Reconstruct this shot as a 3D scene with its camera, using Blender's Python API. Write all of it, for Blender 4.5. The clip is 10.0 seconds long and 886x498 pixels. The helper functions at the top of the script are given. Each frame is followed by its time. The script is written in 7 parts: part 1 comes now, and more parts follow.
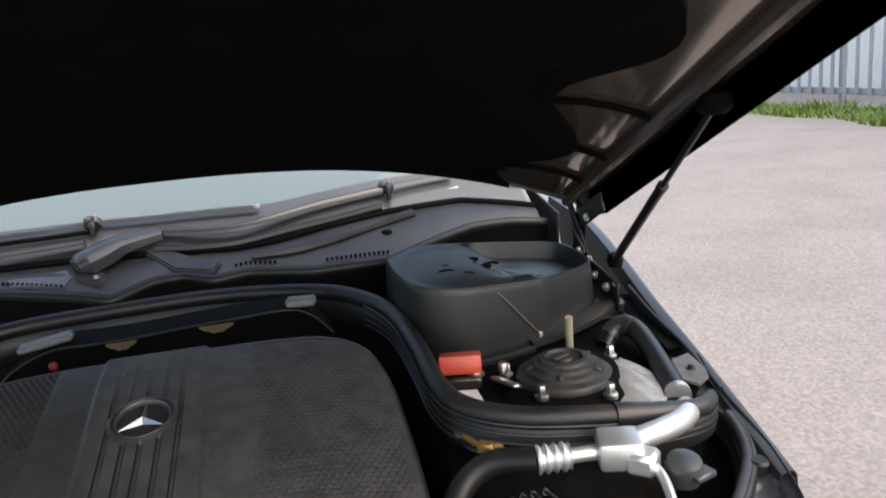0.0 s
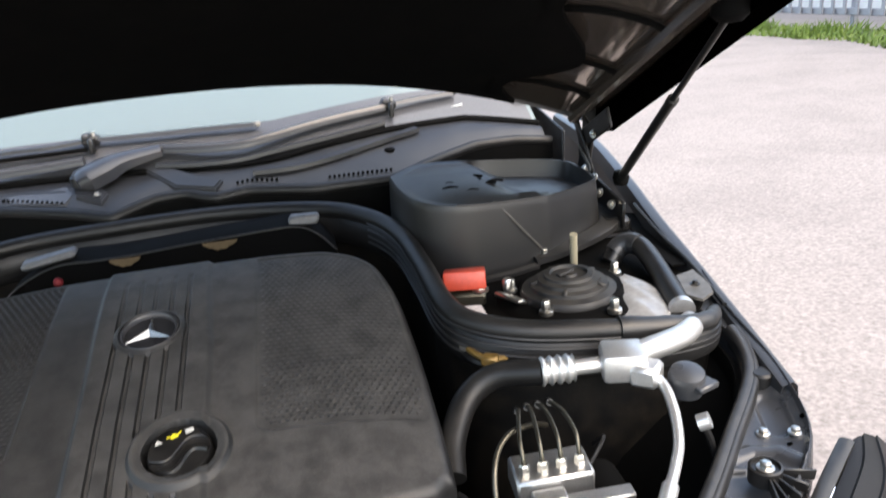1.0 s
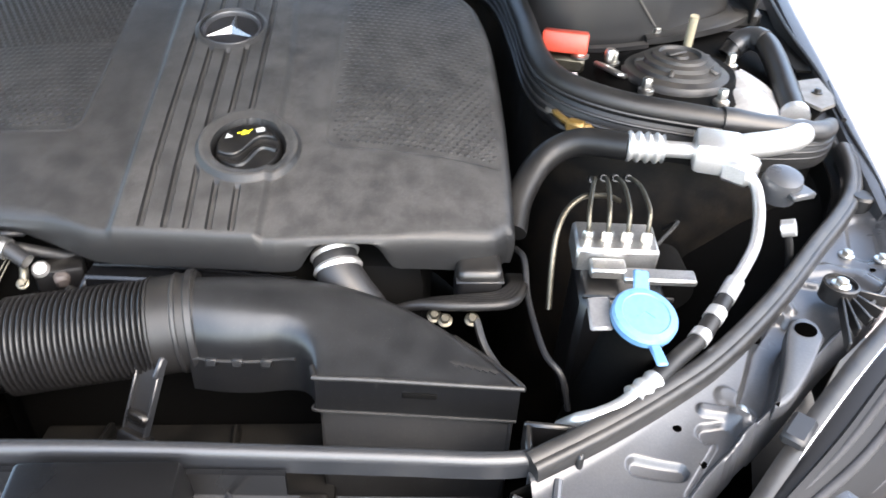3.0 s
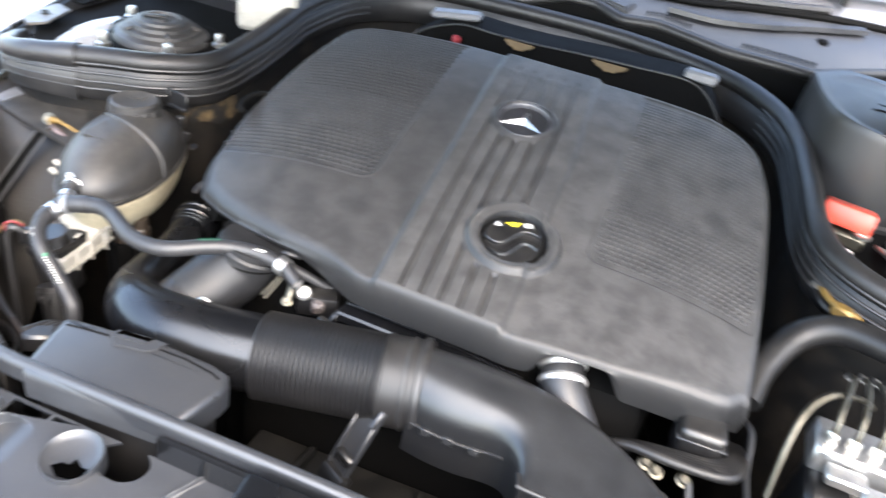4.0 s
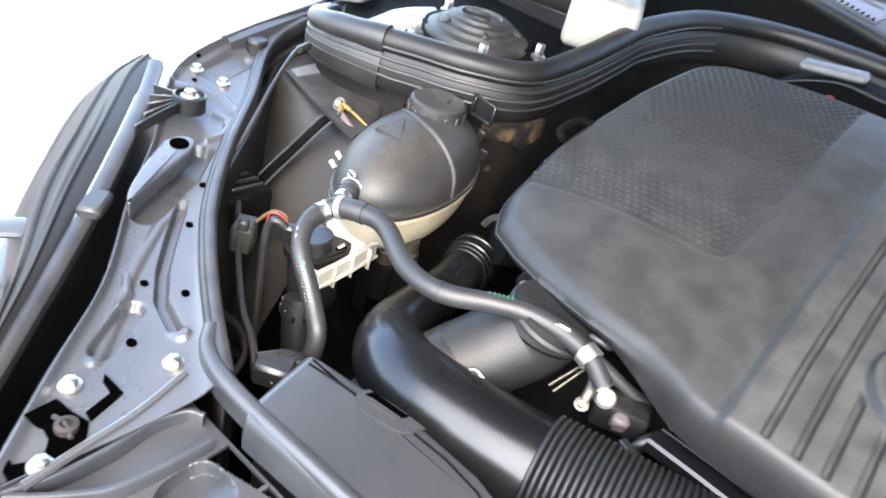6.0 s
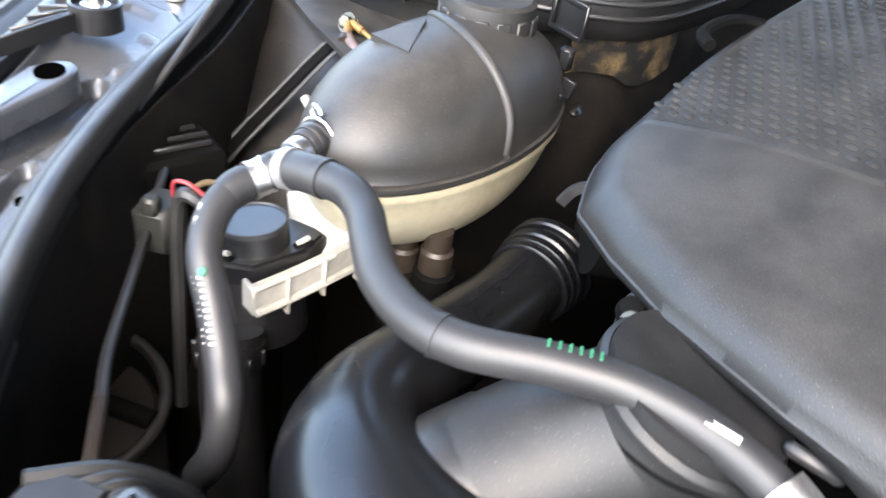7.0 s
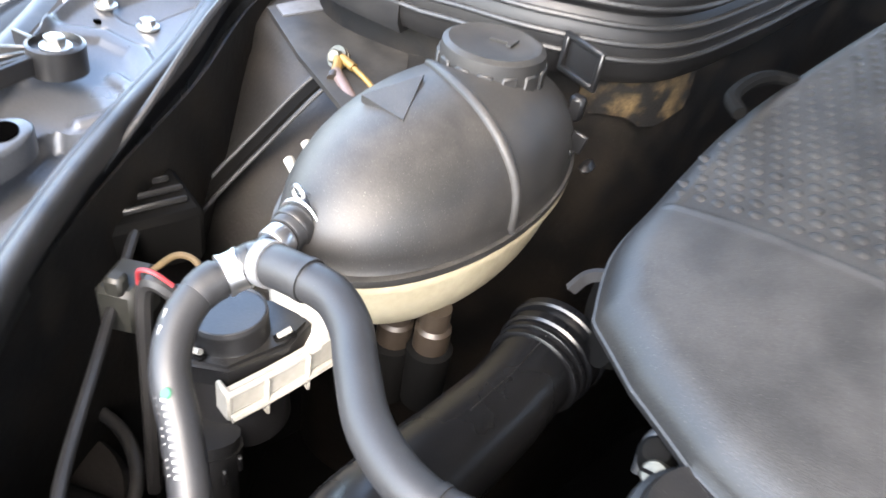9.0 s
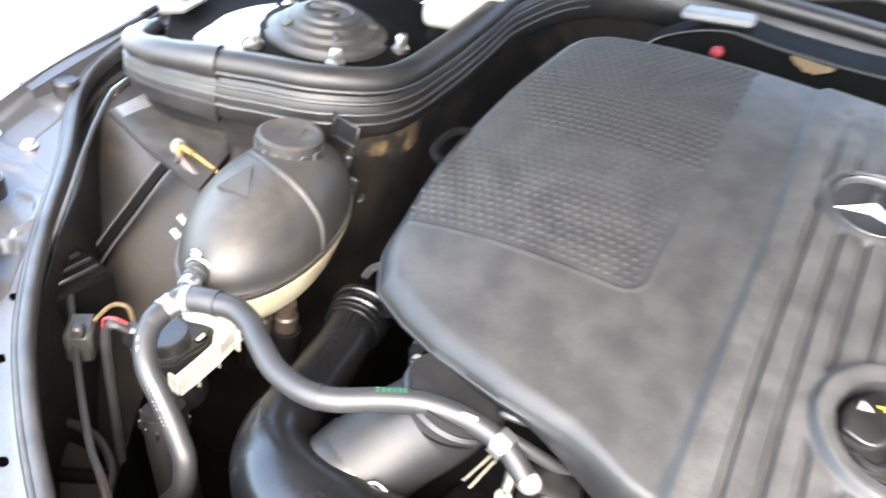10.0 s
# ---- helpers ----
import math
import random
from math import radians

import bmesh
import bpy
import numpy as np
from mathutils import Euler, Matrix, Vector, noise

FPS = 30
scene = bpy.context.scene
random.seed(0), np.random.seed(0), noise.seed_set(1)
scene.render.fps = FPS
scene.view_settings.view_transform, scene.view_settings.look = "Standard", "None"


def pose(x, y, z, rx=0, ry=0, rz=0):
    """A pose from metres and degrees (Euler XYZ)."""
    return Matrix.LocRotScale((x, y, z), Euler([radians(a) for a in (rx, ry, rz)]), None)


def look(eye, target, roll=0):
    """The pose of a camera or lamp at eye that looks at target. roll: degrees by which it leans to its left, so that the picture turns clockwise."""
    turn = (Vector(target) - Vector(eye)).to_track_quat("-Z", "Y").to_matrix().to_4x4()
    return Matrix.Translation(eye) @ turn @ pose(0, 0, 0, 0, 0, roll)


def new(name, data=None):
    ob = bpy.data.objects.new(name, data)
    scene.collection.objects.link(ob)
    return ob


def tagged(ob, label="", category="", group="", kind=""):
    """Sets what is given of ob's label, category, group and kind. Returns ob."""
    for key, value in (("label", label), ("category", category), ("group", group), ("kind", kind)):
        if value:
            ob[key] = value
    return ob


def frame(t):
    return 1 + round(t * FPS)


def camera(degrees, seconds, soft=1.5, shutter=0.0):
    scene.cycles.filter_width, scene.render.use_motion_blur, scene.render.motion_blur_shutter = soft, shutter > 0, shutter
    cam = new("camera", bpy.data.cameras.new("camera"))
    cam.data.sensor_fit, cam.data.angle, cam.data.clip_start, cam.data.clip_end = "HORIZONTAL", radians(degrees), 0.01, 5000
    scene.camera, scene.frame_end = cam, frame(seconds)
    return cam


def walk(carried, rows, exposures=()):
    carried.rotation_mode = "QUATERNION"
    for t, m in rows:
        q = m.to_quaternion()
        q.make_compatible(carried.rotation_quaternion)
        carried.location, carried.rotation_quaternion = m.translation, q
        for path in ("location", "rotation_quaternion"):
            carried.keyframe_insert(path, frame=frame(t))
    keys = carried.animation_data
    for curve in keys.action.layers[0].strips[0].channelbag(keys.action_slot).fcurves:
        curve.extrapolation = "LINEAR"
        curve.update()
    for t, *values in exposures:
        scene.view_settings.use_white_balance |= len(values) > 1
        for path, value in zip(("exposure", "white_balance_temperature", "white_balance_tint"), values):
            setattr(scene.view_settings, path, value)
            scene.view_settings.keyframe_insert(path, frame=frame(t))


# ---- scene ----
cam = camera(61.5, 10.0, 1.5, 0.4)
# seconds, x, y, z, rx, ry, rz
PATH = [
    (0.0, 0.2474, -0.1897, 1.4019, 76.11, 5.23, -10.92),
    (0.5, 0.2490, -0.1929, 1.3931, 72.70, 5.69, -11.87),
    (1.0, 0.2417, -0.1831, 1.3851, 70.45, 5.14, -10.83),
    (1.5, 0.2342, -0.1752, 1.3494, 62.00, 2.62, -9.57),
    (2.0, 0.2343, -0.1800, 1.3346, 57.77, 1.04, -7.17),
    (2.2, 0.2338, -0.1784, 1.3338, 57.86, 0.44, -6.61),
    (3.3, 0.2308, -0.1673, 1.3169, 54.03, -4.60, 3.51),
    (3.5, 0.2168, -0.1687, 1.3233, 55.31, -6.69, 7.07),
    (3.7, 0.1900, -0.1735, 1.3369, 57.70, -8.45, 11.30),
    (4.0, 0.1548, -0.1681, 1.3589, 57.45, -9.88, 20.15),
    (4.5, 0.1036, -0.1746, 1.3541, 57.94, -11.36, 29.66),
    (5.0, 0.0833, -0.1711, 1.3457, 57.24, -11.88, 33.71),
    (5.5, 0.0565, -0.1363, 1.3102, 56.57, -11.02, 37.77),
    (5.7, 0.0315, -0.1038, 1.2947, 56.97, -12.81, 40.00),
    (6.8, -0.1291, 0.1689, 1.0985, 54.16, -9.60, 44.88),
    (7.0, -0.1336, 0.2147, 1.0837, 54.70, -7.88, 49.05),
    (7.5, -0.1986, 0.2795, 1.0470, 53.57, -8.33, 50.16),
    (8.0, -0.2197, 0.3130, 1.0141, 55.34, -7.17, 51.21),
    (8.5, -0.2180, 0.3185, 1.0282, 53.11, -7.47, 52.43),
    (9.0, -0.1887, 0.2562, 1.1076, 52.37, -8.47, 49.01),
    (9.5, -0.1424, 0.1829, 1.1967, 50.65, -9.02, 42.85),
    (10.0, -0.0804, 0.0870, 1.2844, 53.32, -8.94, 30.38),
]
EXPOSURES = [(0.0, 1.95, 7550, 10), (0.5, 2.22, 7500, 10), (1.0, 2.45, 7450, 10), (2.0, 2.9, 7400, 10), (3.5, 3.75, 7000, 10), (4.5, 3.95, 6950, 10), (7.0, 4.06, 6950, 10), (8.0, 4.12, 6950, 10), (9.0, 4.35, 7000, 10), (10.0, 4.66, 7300, 10)]
walk(cam, [(t, pose(x, y, z, rx, ry, rz)) for t, x, y, z, rx, ry, rz in PATH], EXPOSURES)

# ---- world and light ----
SUN_EL, SUN_AZ = radians(48), radians(142)
world = bpy.data.worlds.new("sky")
scene.world = world
world.use_nodes = True
wn = world.node_tree.nodes
sky = wn.new("ShaderNodeTexSky")
sky.sky_type, sky.sun_disc = "NISHITA", False
sky.sun_elevation, sky.sun_rotation = SUN_EL, SUN_AZ
sky.dust_density, sky.air_density = 2.0, 1.0
wn["Background"].inputs["Strength"].default_value = 0.15
world.node_tree.links.new(sky.outputs["Color"], wn["Background"].inputs["Color"])
sun = new("sun", bpy.data.lights.new("sun", "SUN"))
sun.data.energy, sun.data.angle, sun.data.color = 1.0, radians(100), (1.0, 0.99, 0.97)
sun.matrix_world = look((0, 0, 0), (-math.sin(SUN_AZ) * math.cos(SUN_EL), -math.cos(SUN_AZ) * math.cos(SUN_EL), -math.sin(SUN_EL)))
sun.location = (6, -6, 8)


# ---- materials ----
DUST = (0.10, 0.092, 0.080)


def mat(name, base, rough=0.5, metal=0.0, second=None, amount=0.5, scale=9.0, fine=220.0, bump=0.15, rough_var=0.15, coat=0.0, spec=0.5, dust=0.0, speck=0.0, dirt=None, grit=0.35, even=0.0, x_span=None):
    """A surface with a second colour (stains, wear) over the first, in two scales, a fine grain,
    settled dust on what faces up, and single light specks."""
    m = bpy.data.materials.new(name)
    m.use_nodes = True
    n, l = m.node_tree.nodes, m.node_tree.links
    b = n["Principled BSDF"]
    b.inputs["Metallic"].default_value = metal
    b.inputs["Coat Weight"].default_value = coat
    b.inputs["Coat Roughness"].default_value = 0.06
    b.inputs["Specular IOR Level"].default_value = spec
    pos = n.new("ShaderNodeNewGeometry")

    def noise_at(s, detail, r=0.55):
        t = n.new("ShaderNodeTexNoise")
        t.inputs["Scale"].default_value, t.inputs["Detail"].default_value, t.inputs["Roughness"].default_value = s, detail, r
        l.new(pos.outputs["Position"], t.inputs["Vector"])
        return t
    big, small = noise_at(scale, 5), noise_at(fine, 2)
    ramp = n.new("ShaderNodeValToRGB")
    ramp.color_ramp.elements[0].position, ramp.color_ramp.elements[1].position = 0.42, 0.72
    l.new(big.outputs["Fac"], ramp.inputs["Fac"])
    mul = n.new("ShaderNodeMath")
    mul.operation = "MULTIPLY"
    l.new(ramp.outputs["Color"], mul.inputs[0])
    mul.inputs[1].default_value = amount
    mix = n.new("ShaderNodeMix")
    mix.data_type = "RGBA"
    mix.inputs["A"].default_value = (*base, 1)
    mix.inputs["B"].default_value = (*(second or [c * 1.4 + 0.01 for c in base]), 1)
    l.new(mul.outputs[0], mix.inputs["Factor"])
    last = mix.outputs["Result"]

    def layer(factor, colour):
        x = n.new("ShaderNodeMix")
        x.data_type = "RGBA"
        l.new(factor, x.inputs["Factor"])
        l.new(last, x.inputs["A"])
        x.inputs["B"].default_value = (*colour, 1)
        return x.outputs["Result"]

    def span(value, lo, hi, to, least=0.0):
        r = n.new("ShaderNodeMapRange")
        r.interpolation_type = "SMOOTHSTEP"
        r.inputs["From Min"].default_value, r.inputs["From Max"].default_value, r.inputs["To Max"].default_value = lo, hi, to
        r.inputs["To Min"].default_value = least
        l.new(value, r.inputs["Value"])
        return r.outputs["Result"]
    if dust:
        sep = n.new("ShaderNodeSeparateXYZ")
        l.new(pos.outputs["Normal"], sep.inputs["Vector"])
        cloud = noise_at(scale * 2.3, 6, 0.62)
        d = n.new("ShaderNodeMath")
        d.operation = "MULTIPLY"
        l.new(span(sep.outputs["Z"], 0.55, 1.0, dust), d.inputs[0])
        l.new(span(cloud.outputs["Fac"], 0.3, 0.68, 1.0, even), d.inputs[1])
        if x_span:
            # scale the layer along x, from 0.72 up to 1.3
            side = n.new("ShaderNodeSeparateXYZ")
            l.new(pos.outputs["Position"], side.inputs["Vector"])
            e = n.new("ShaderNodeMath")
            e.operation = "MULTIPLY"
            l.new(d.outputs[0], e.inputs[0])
            l.new(span(side.outputs["X"], x_span[0], x_span[1], 1.3, 0.72), e.inputs[1])
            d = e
        last = layer(d.outputs[0], dirt or DUST)
    if speck:
        last = layer(span(noise_at(1700, 1).outputs["Fac"], 0.70, 0.75, speck), (0.2, 0.19, 0.17))
    grain = n.new("ShaderNodeMix")
    grain.data_type, grain.blend_type = "RGBA", "OVERLAY"
    grain.inputs["Factor"].default_value = grit
    l.new(last, grain.inputs["A"])
    l.new(small.outputs["Color"], grain.inputs["B"])
    bw = n.new("ShaderNodeRGBToBW")
    l.new(small.outputs["Color"], bw.inputs["Color"])
    l.new(bw.outputs["Val"], grain.inputs["B"])
    l.new(grain.outputs["Result"], b.inputs["Base Color"])
    rr = n.new("ShaderNodeMapRange")
    rr.inputs["To Min"].default_value, rr.inputs["To Max"].default_value = max(0.02, rough - rough_var), min(1.0, rough + rough_var)
    l.new(big.outputs["Fac"], rr.inputs["Value"])
    l.new(rr.outputs["Result"], b.inputs["Roughness"])
    if bump:
        bp = n.new("ShaderNodeBump")
        bp.inputs["Strength"].default_value, bp.inputs["Distance"].default_value = bump, 0.0006
        l.new(small.outputs["Fac"], bp.inputs["Height"])
        l.new(bp.outputs["Normal"], b.inputs["Normal"])
    return m


M_COVER = mat("cover_plastic", (0.0070, 0.0073, 0.0080), 0.46, 0, (0.011, 0.0108, 0.0108), 0.4, 17, 1300, 0.3, 0.05, dust=0.26, speck=0.28, grit=0.9, spec=0.40, even=0.40, dirt=(0.121, 0.117, 0.112), x_span=(-0.075, -0.040))
M_PLASTIC = mat("black_plastic", (0.004, 0.004, 0.0044), 0.36, 0, (0.013, 0.012, 0.011), 0.4, 14, 900, 0.15, dust=0.1, speck=0.2)
M_PIPE = mat("pipe_plastic", (0.003, 0.0032, 0.0038), 0.27, 0, (0.009, 0.0085, 0.008), 0.35, 11, 900, 0.06, 0.06, speck=0.12, spec=0.45)
M_RUBBER = mat("rubber", (0.005, 0.005, 0.0053), 0.46, 0, (0.014, 0.013, 0.0125), 0.4, 16, 700, 0.1, 0.1, dust=0.1, speck=0.15, spec=0.35)
M_HOSE = mat("hose_rubber", (0.013, 0.0133, 0.0145), 0.46, 0, (0.024, 0.024, 0.025), 0.4, 25, 1200, 0.05, 0.05, speck=0.1, spec=0.4)
# near-black albedos that also carry the deep shade of the engine bay
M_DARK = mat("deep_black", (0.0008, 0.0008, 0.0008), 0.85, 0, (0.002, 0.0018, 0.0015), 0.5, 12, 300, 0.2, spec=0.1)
M_NEAR_BLACK = mat("near_black_metal", (0.0010, 0.0010, 0.0010), 0.8, 0, (0.004, 0.0034, 0.0028), 0.6, 6, 160, 0.35, spec=0.08)
M_PAINT = mat("grey_metallic_paint", (0.036, 0.0375, 0.041), 0.38, 0.3, (0.045, 0.046, 0.048), 0.35, 8, 300, 0.02, 0.08, coat=0.15)
M_INNER = mat("inner_paint", (0.037, 0.040, 0.046), 0.29, 0.25, (0.055, 0.055, 0.055), 0.5, 9, 500, 0.04, 0.1, dust=0.14, speck=0.3, dirt=(0.12, 0.112, 0.10), even=0.3)
M_BONNET = mat("bonnet_underside", (0.27, 0.226, 0.194), 0.13, 0.8, (0.32, 0.272, 0.238), 0.4, 5, 200, 0.03, 0.05, coat=0.6)
M_LINER = mat("felt_liner", (0.003, 0.003, 0.003), 0.95, 0, (0.006, 0.0055, 0.005), 0.5, 20, 300, 0.6, 0.03, spec=0.05)
M_ALU = mat("aluminium", (0.66, 0.66, 0.655), 0.40, 0.85, (0.44, 0.44, 0.435), 0.5, 30, 500, 0.06, 0.12)
M_ALU_DULL = mat("dull_aluminium", (0.50, 0.50, 0.495), 0.42, 1.0, (0.34, 0.34, 0.33), 0.5, 30, 500, 0.08, 0.12)
M_STEEL = mat("zinc_steel", (0.55, 0.54, 0.51), 0.36, 1.0, (0.32, 0.29, 0.24), 0.55, 60, 400, 0.08, 0.12)
M_CHROME = mat("chrome", (0.85, 0.85, 0.86), 0.12, 1.0, (0.6, 0.6, 0.6), 0.3, 40, 300, 0.02, 0.05)
M_BRASS = mat("yellow_zinc", (0.19, 0.118, 0.034), 0.42, 0.4, (0.09, 0.055, 0.02), 0.6, 80, 300, 0.1)
M_RESERVOIR = mat("grey_black_plastic", (0.012, 0.0117, 0.0115), 0.50, 0, (0.026, 0.024, 0.022), 0.65, 30, 1200, 0.1, 0.05, dust=0.22, speck=0.35, spec=0.4, grit=0.7, even=0.35)
M_MILK = mat("aged_milky_plastic", (0.27, 0.243, 0.175), 0.36, 0, (0.16, 0.132, 0.085), 0.7, 14, 200, 0.06)
M_WHITE = mat("white_plastic", (0.23, 0.22, 0.195), 0.4, 0, (0.15, 0.14, 0.12), 0.5, 30, 200, 0.05)
M_FOIL = mat("pale_film", (0.24, 0.24, 0.24), 0.22, 0, (0.13, 0.13, 0.13), 0.6, 26, 100, 0.1)
M_RED = mat("red_plastic", (0.45, 0.05, 0.025), 0.42, 0, (0.3, 0.035, 0.02), 0.4, 30, 200, 0.05)
M_BLUE = mat("blue_plastic", (0.07, 0.165, 0.29), 0.42, 0, (0.05, 0.125, 0.22), 0.5, 30, 200, 0.05)
M_ORANGE = mat("orange_film", (0.22, 0.09, 0.02), 0.5, 0, (0.09, 0.045, 0.02), 0.6, 40, 200, 0.1)
M_GREEN = mat("green_mark", (0.012, 0.10, 0.05), 0.6, 0, (0.01, 0.07, 0.04), 0.3, 60, 200, 0.0)
M_TEAL = mat("teal_plastic", (0.02, 0.2, 0.2), 0.5)
M_YELLOW = mat("yellow_print", (0.7, 0.6, 0.03), 0.5, 0, (0.5, 0.42, 0.03), 0.3, 90, 200, 0.0)
M_PRINT = mat("white_print", (0.42, 0.42, 0.40), 0.6, 0, (0.26, 0.26, 0.25), 0.5, 160, 300, 0.0)
M_STAINED = mat("brown_stained_plastic", (0.020, 0.015, 0.011), 0.42, 0.0, (0.013, 0.009, 0.006), 0.6, 60, 200, 0.1)
M_SCUTTLE = mat("scuttle_plastic", (0.0145, 0.015, 0.017), 0.44, 0, (0.034, 0.034, 0.035), 0.6, 14, 500, 0.3)
M_ASPHALT = mat("pale_asphalt", (0.222, 0.196, 0.184), 0.9, 0, (0.160, 0.141, 0.134), 0.6, 1.2, 55, 1.0, 0.05, grit=0.85, speck=0.25)
M_GRASS = mat("grass_blades", (0.1, 0.16, 0.02), 0.6, 0, (0.16, 0.2, 0.03), 0.6, 2, 30, 0.0)
M_FENCE = mat("galvanised_fence", (0.3, 0.3, 0.33), 0.55, 0.3, (0.22, 0.22, 0.25), 0.5, 3, 40, 0.05)
M_WALL = mat("pale_render", (0.75, 0.73, 0.7), 0.9, 0, (0.66, 0.64, 0.62), 0.5, 0.7, 20, 0.2)

M_BLADE = mat("dulled_chrome", (0.70, 0.70, 0.71), 0.34, 1.0, (0.42, 0.415, 0.41), 0.5, 90, 400, 0.05, 0.08)
# flat black for holes: the shade inside them is put into the colour
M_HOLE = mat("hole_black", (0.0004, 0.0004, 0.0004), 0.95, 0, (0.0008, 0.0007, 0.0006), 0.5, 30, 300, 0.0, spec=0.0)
# lighter copy of the wing paint, with the sky's reflection in its colour
M_BUMPER = mat("brightened_bumper_paint", (0.10, 0.102, 0.108), 0.3, 0.3, (0.12, 0.12, 0.122), 0.35, 8, 300, 0.02, 0.06, coat=0.9)
M_AIRBOX = mat("airbox_plastic", (0.0046, 0.0049, 0.0056), 0.33, 0, (0.0095, 0.0096, 0.0098), 0.5, 12, 900, 0.15, 0.06, dust=0.13, speck=0.5, even=0.4, dirt=(0.088, 0.090, 0.092))
# paler than the airbox: light on its front face is put into the colour
M_AIRBODY = mat("scuffed_lightened_plastic", (0.016, 0.0162, 0.0168), 0.42, 0, (0.030, 0.0295, 0.029), 0.6, 18, 900, 0.2, 0.06, speck=0.6)
M_BELLOWS = mat("bellows_rubber", (0.006, 0.006, 0.0066), 0.40, 0, (0.013, 0.0125, 0.012), 0.4, 14, 900, 0.1, 0.06, dust=0.04, speck=0.1, spec=0.45)
M_SHROUD = mat("dusty_shroud_plastic", (0.0032, 0.0031, 0.003), 0.55, 0, (0.010, 0.0085, 0.0065), 0.6, 22, 500, 0.2, dust=0.05, speck=0.2, spec=0.3)
M_PALE = mat("pale_grey_clip", (0.16, 0.162, 0.168), 0.42, 0.4, (0.10, 0.10, 0.105), 0.5, 60, 300, 0.05)
M_BROWN = mat("brown_dusty_metal", (0.010, 0.0072, 0.0052), 0.7, 0, (0.004, 0.003, 0.0022), 0.6, 30, 300, 0.3)
M_PLUG = mat("dirty_grey_plug", (0.016, 0.0165, 0.0145), 0.5, 0, (0.008, 0.008, 0.007), 0.5, 60, 300, 0.1)
M_SLEEVE = mat("pink_grey_sleeve", (0.075, 0.052, 0.048), 0.5, 0, (0.06, 0.045, 0.04), 0.5, 60, 300, 0.1)
M_OLIVE = mat("dark_olive_plastic", (0.020, 0.019, 0.006), 0.45, 0, (0.010, 0.0095, 0.004), 0.5, 50, 300, 0.1)
M_STREAK = mat("pale_lens_streak", (0.030, 0.030, 0.032), 0.6, 0, (0.018, 0.018, 0.019), 0.5, 30, 300, 0.0, spec=0.15)
M_AMBER = mat("reddish_amber_plastic", (0.16, 0.055, 0.035), 0.35, 0, (0.09, 0.03, 0.02), 0.5, 30, 300, 0.0)
M_EMBLEM = mat("worn_dark_chrome", (0.19, 0.19, 0.195), 0.30, 1.0, (0.12, 0.12, 0.12), 0.5, 60, 400, 0.03)
M_FOAM = mat("ochre_foam", (0.060, 0.038, 0.013), 0.8, 0, (0.04, 0.026, 0.012), 0.6, 60, 300, 0.3)
M_CRIMSON = mat("dull_crimson_plastic", (0.16, 0.012, 0.016), 0.5, 0, (0.09, 0.008, 0.01), 0.5, 40, 300, 0.05)
M_TURBO = mat("satin_grey_plastic", (0.0062, 0.0065, 0.0073), 0.50, 0, (0.0100, 0.0101, 0.0106), 0.5, 26, 700, 0.1, 0.06, dust=0.05, speck=0.3, spec=0.32)
M_RUST = mat("rusty_steel", (0.010, 0.006, 0.004), 0.7, 0.1, (0.006, 0.004, 0.003), 0.6, 90, 400, 0.3)
M_PANEL = mat("dusty_panel_plastic", (0.0145, 0.016, 0.019), 0.36, 0, (0.022, 0.0225, 0.0235), 0.4, 16, 900, 0.15, 0.05, dust=0.09, speck=0.3, spec=0.6, even=0.6)
M_DUSTY = mat("dusty_black_rubber", (0.008, 0.0077, 0.0074), 0.55, 0, (0.026, 0.022, 0.018), 0.6, 18, 400, 0.3, dust=0.2)
M_HINGE = mat("greasy_black_steel", (0.006, 0.006, 0.006), 0.4, 0, (0.02, 0.017, 0.014), 0.5, 40, 400, 0.2)
M_SEAL = mat("grey_rubber", (0.011, 0.011, 0.0115), 0.4, 0, (0.026, 0.025, 0.024), 0.4, 22, 700, 0.08, 0.08, dust=0.12, spec=0.4)
M_BATTERY = mat("matt_black_plastic", (0.009, 0.009, 0.0095), 0.42, 0, (0.02, 0.0185, 0.017), 0.5, 8, 900, 0.15, dust=0.14, speck=0.2)
M_BULK = mat("stained_bulkhead", (0.0024, 0.0024, 0.0025), 0.6, 0, (0.0105, 0.0083, 0.0062), 0.95, 30, 160, 0.5, dust=0.03, spec=0.18, speck=0.2, grit=0.6)
M_ARCH = mat("dusty_arch_liner", (0.0060, 0.0058, 0.0056), 0.5, 0, (0.0125, 0.0100, 0.0078), 0.95, 30, 300, 0.5, dust=0.10, dirt=(0.050, 0.045, 0.040), speck=0.4, grit=0.6)
M_BORDER = mat("printed_glass_edge", (0.06, 0.061, 0.066), 0.16, 0, (0.085, 0.085, 0.09), 0.4, 5, 300, 0.0, 0.05)
M_DULL = mat("dull_zinc_pipe", (0.095, 0.088, 0.07), 0.42, 0.9, (0.05, 0.045, 0.034), 0.6, 60, 400, 0.08)
M_TAN = mat("tan_corrosion", (0.004, 0.0035, 0.003), 0.8, 0, (0.085, 0.058, 0.026), 0.95, 55, 600, 0.6, spec=0.25, grit=0.8)
M_DULLPLUG = mat("dull_pink_grey_plastic", (0.05, 0.042, 0.04), 0.5, 0, (0.03, 0.026, 0.024), 0.5, 60, 400, 0.1)
M_GREYTAN = mat("grey_beige_metal", (0.10, 0.093, 0.083), 0.5, 0.2, (0.05, 0.045, 0.04), 0.6, 40, 300, 0.1)
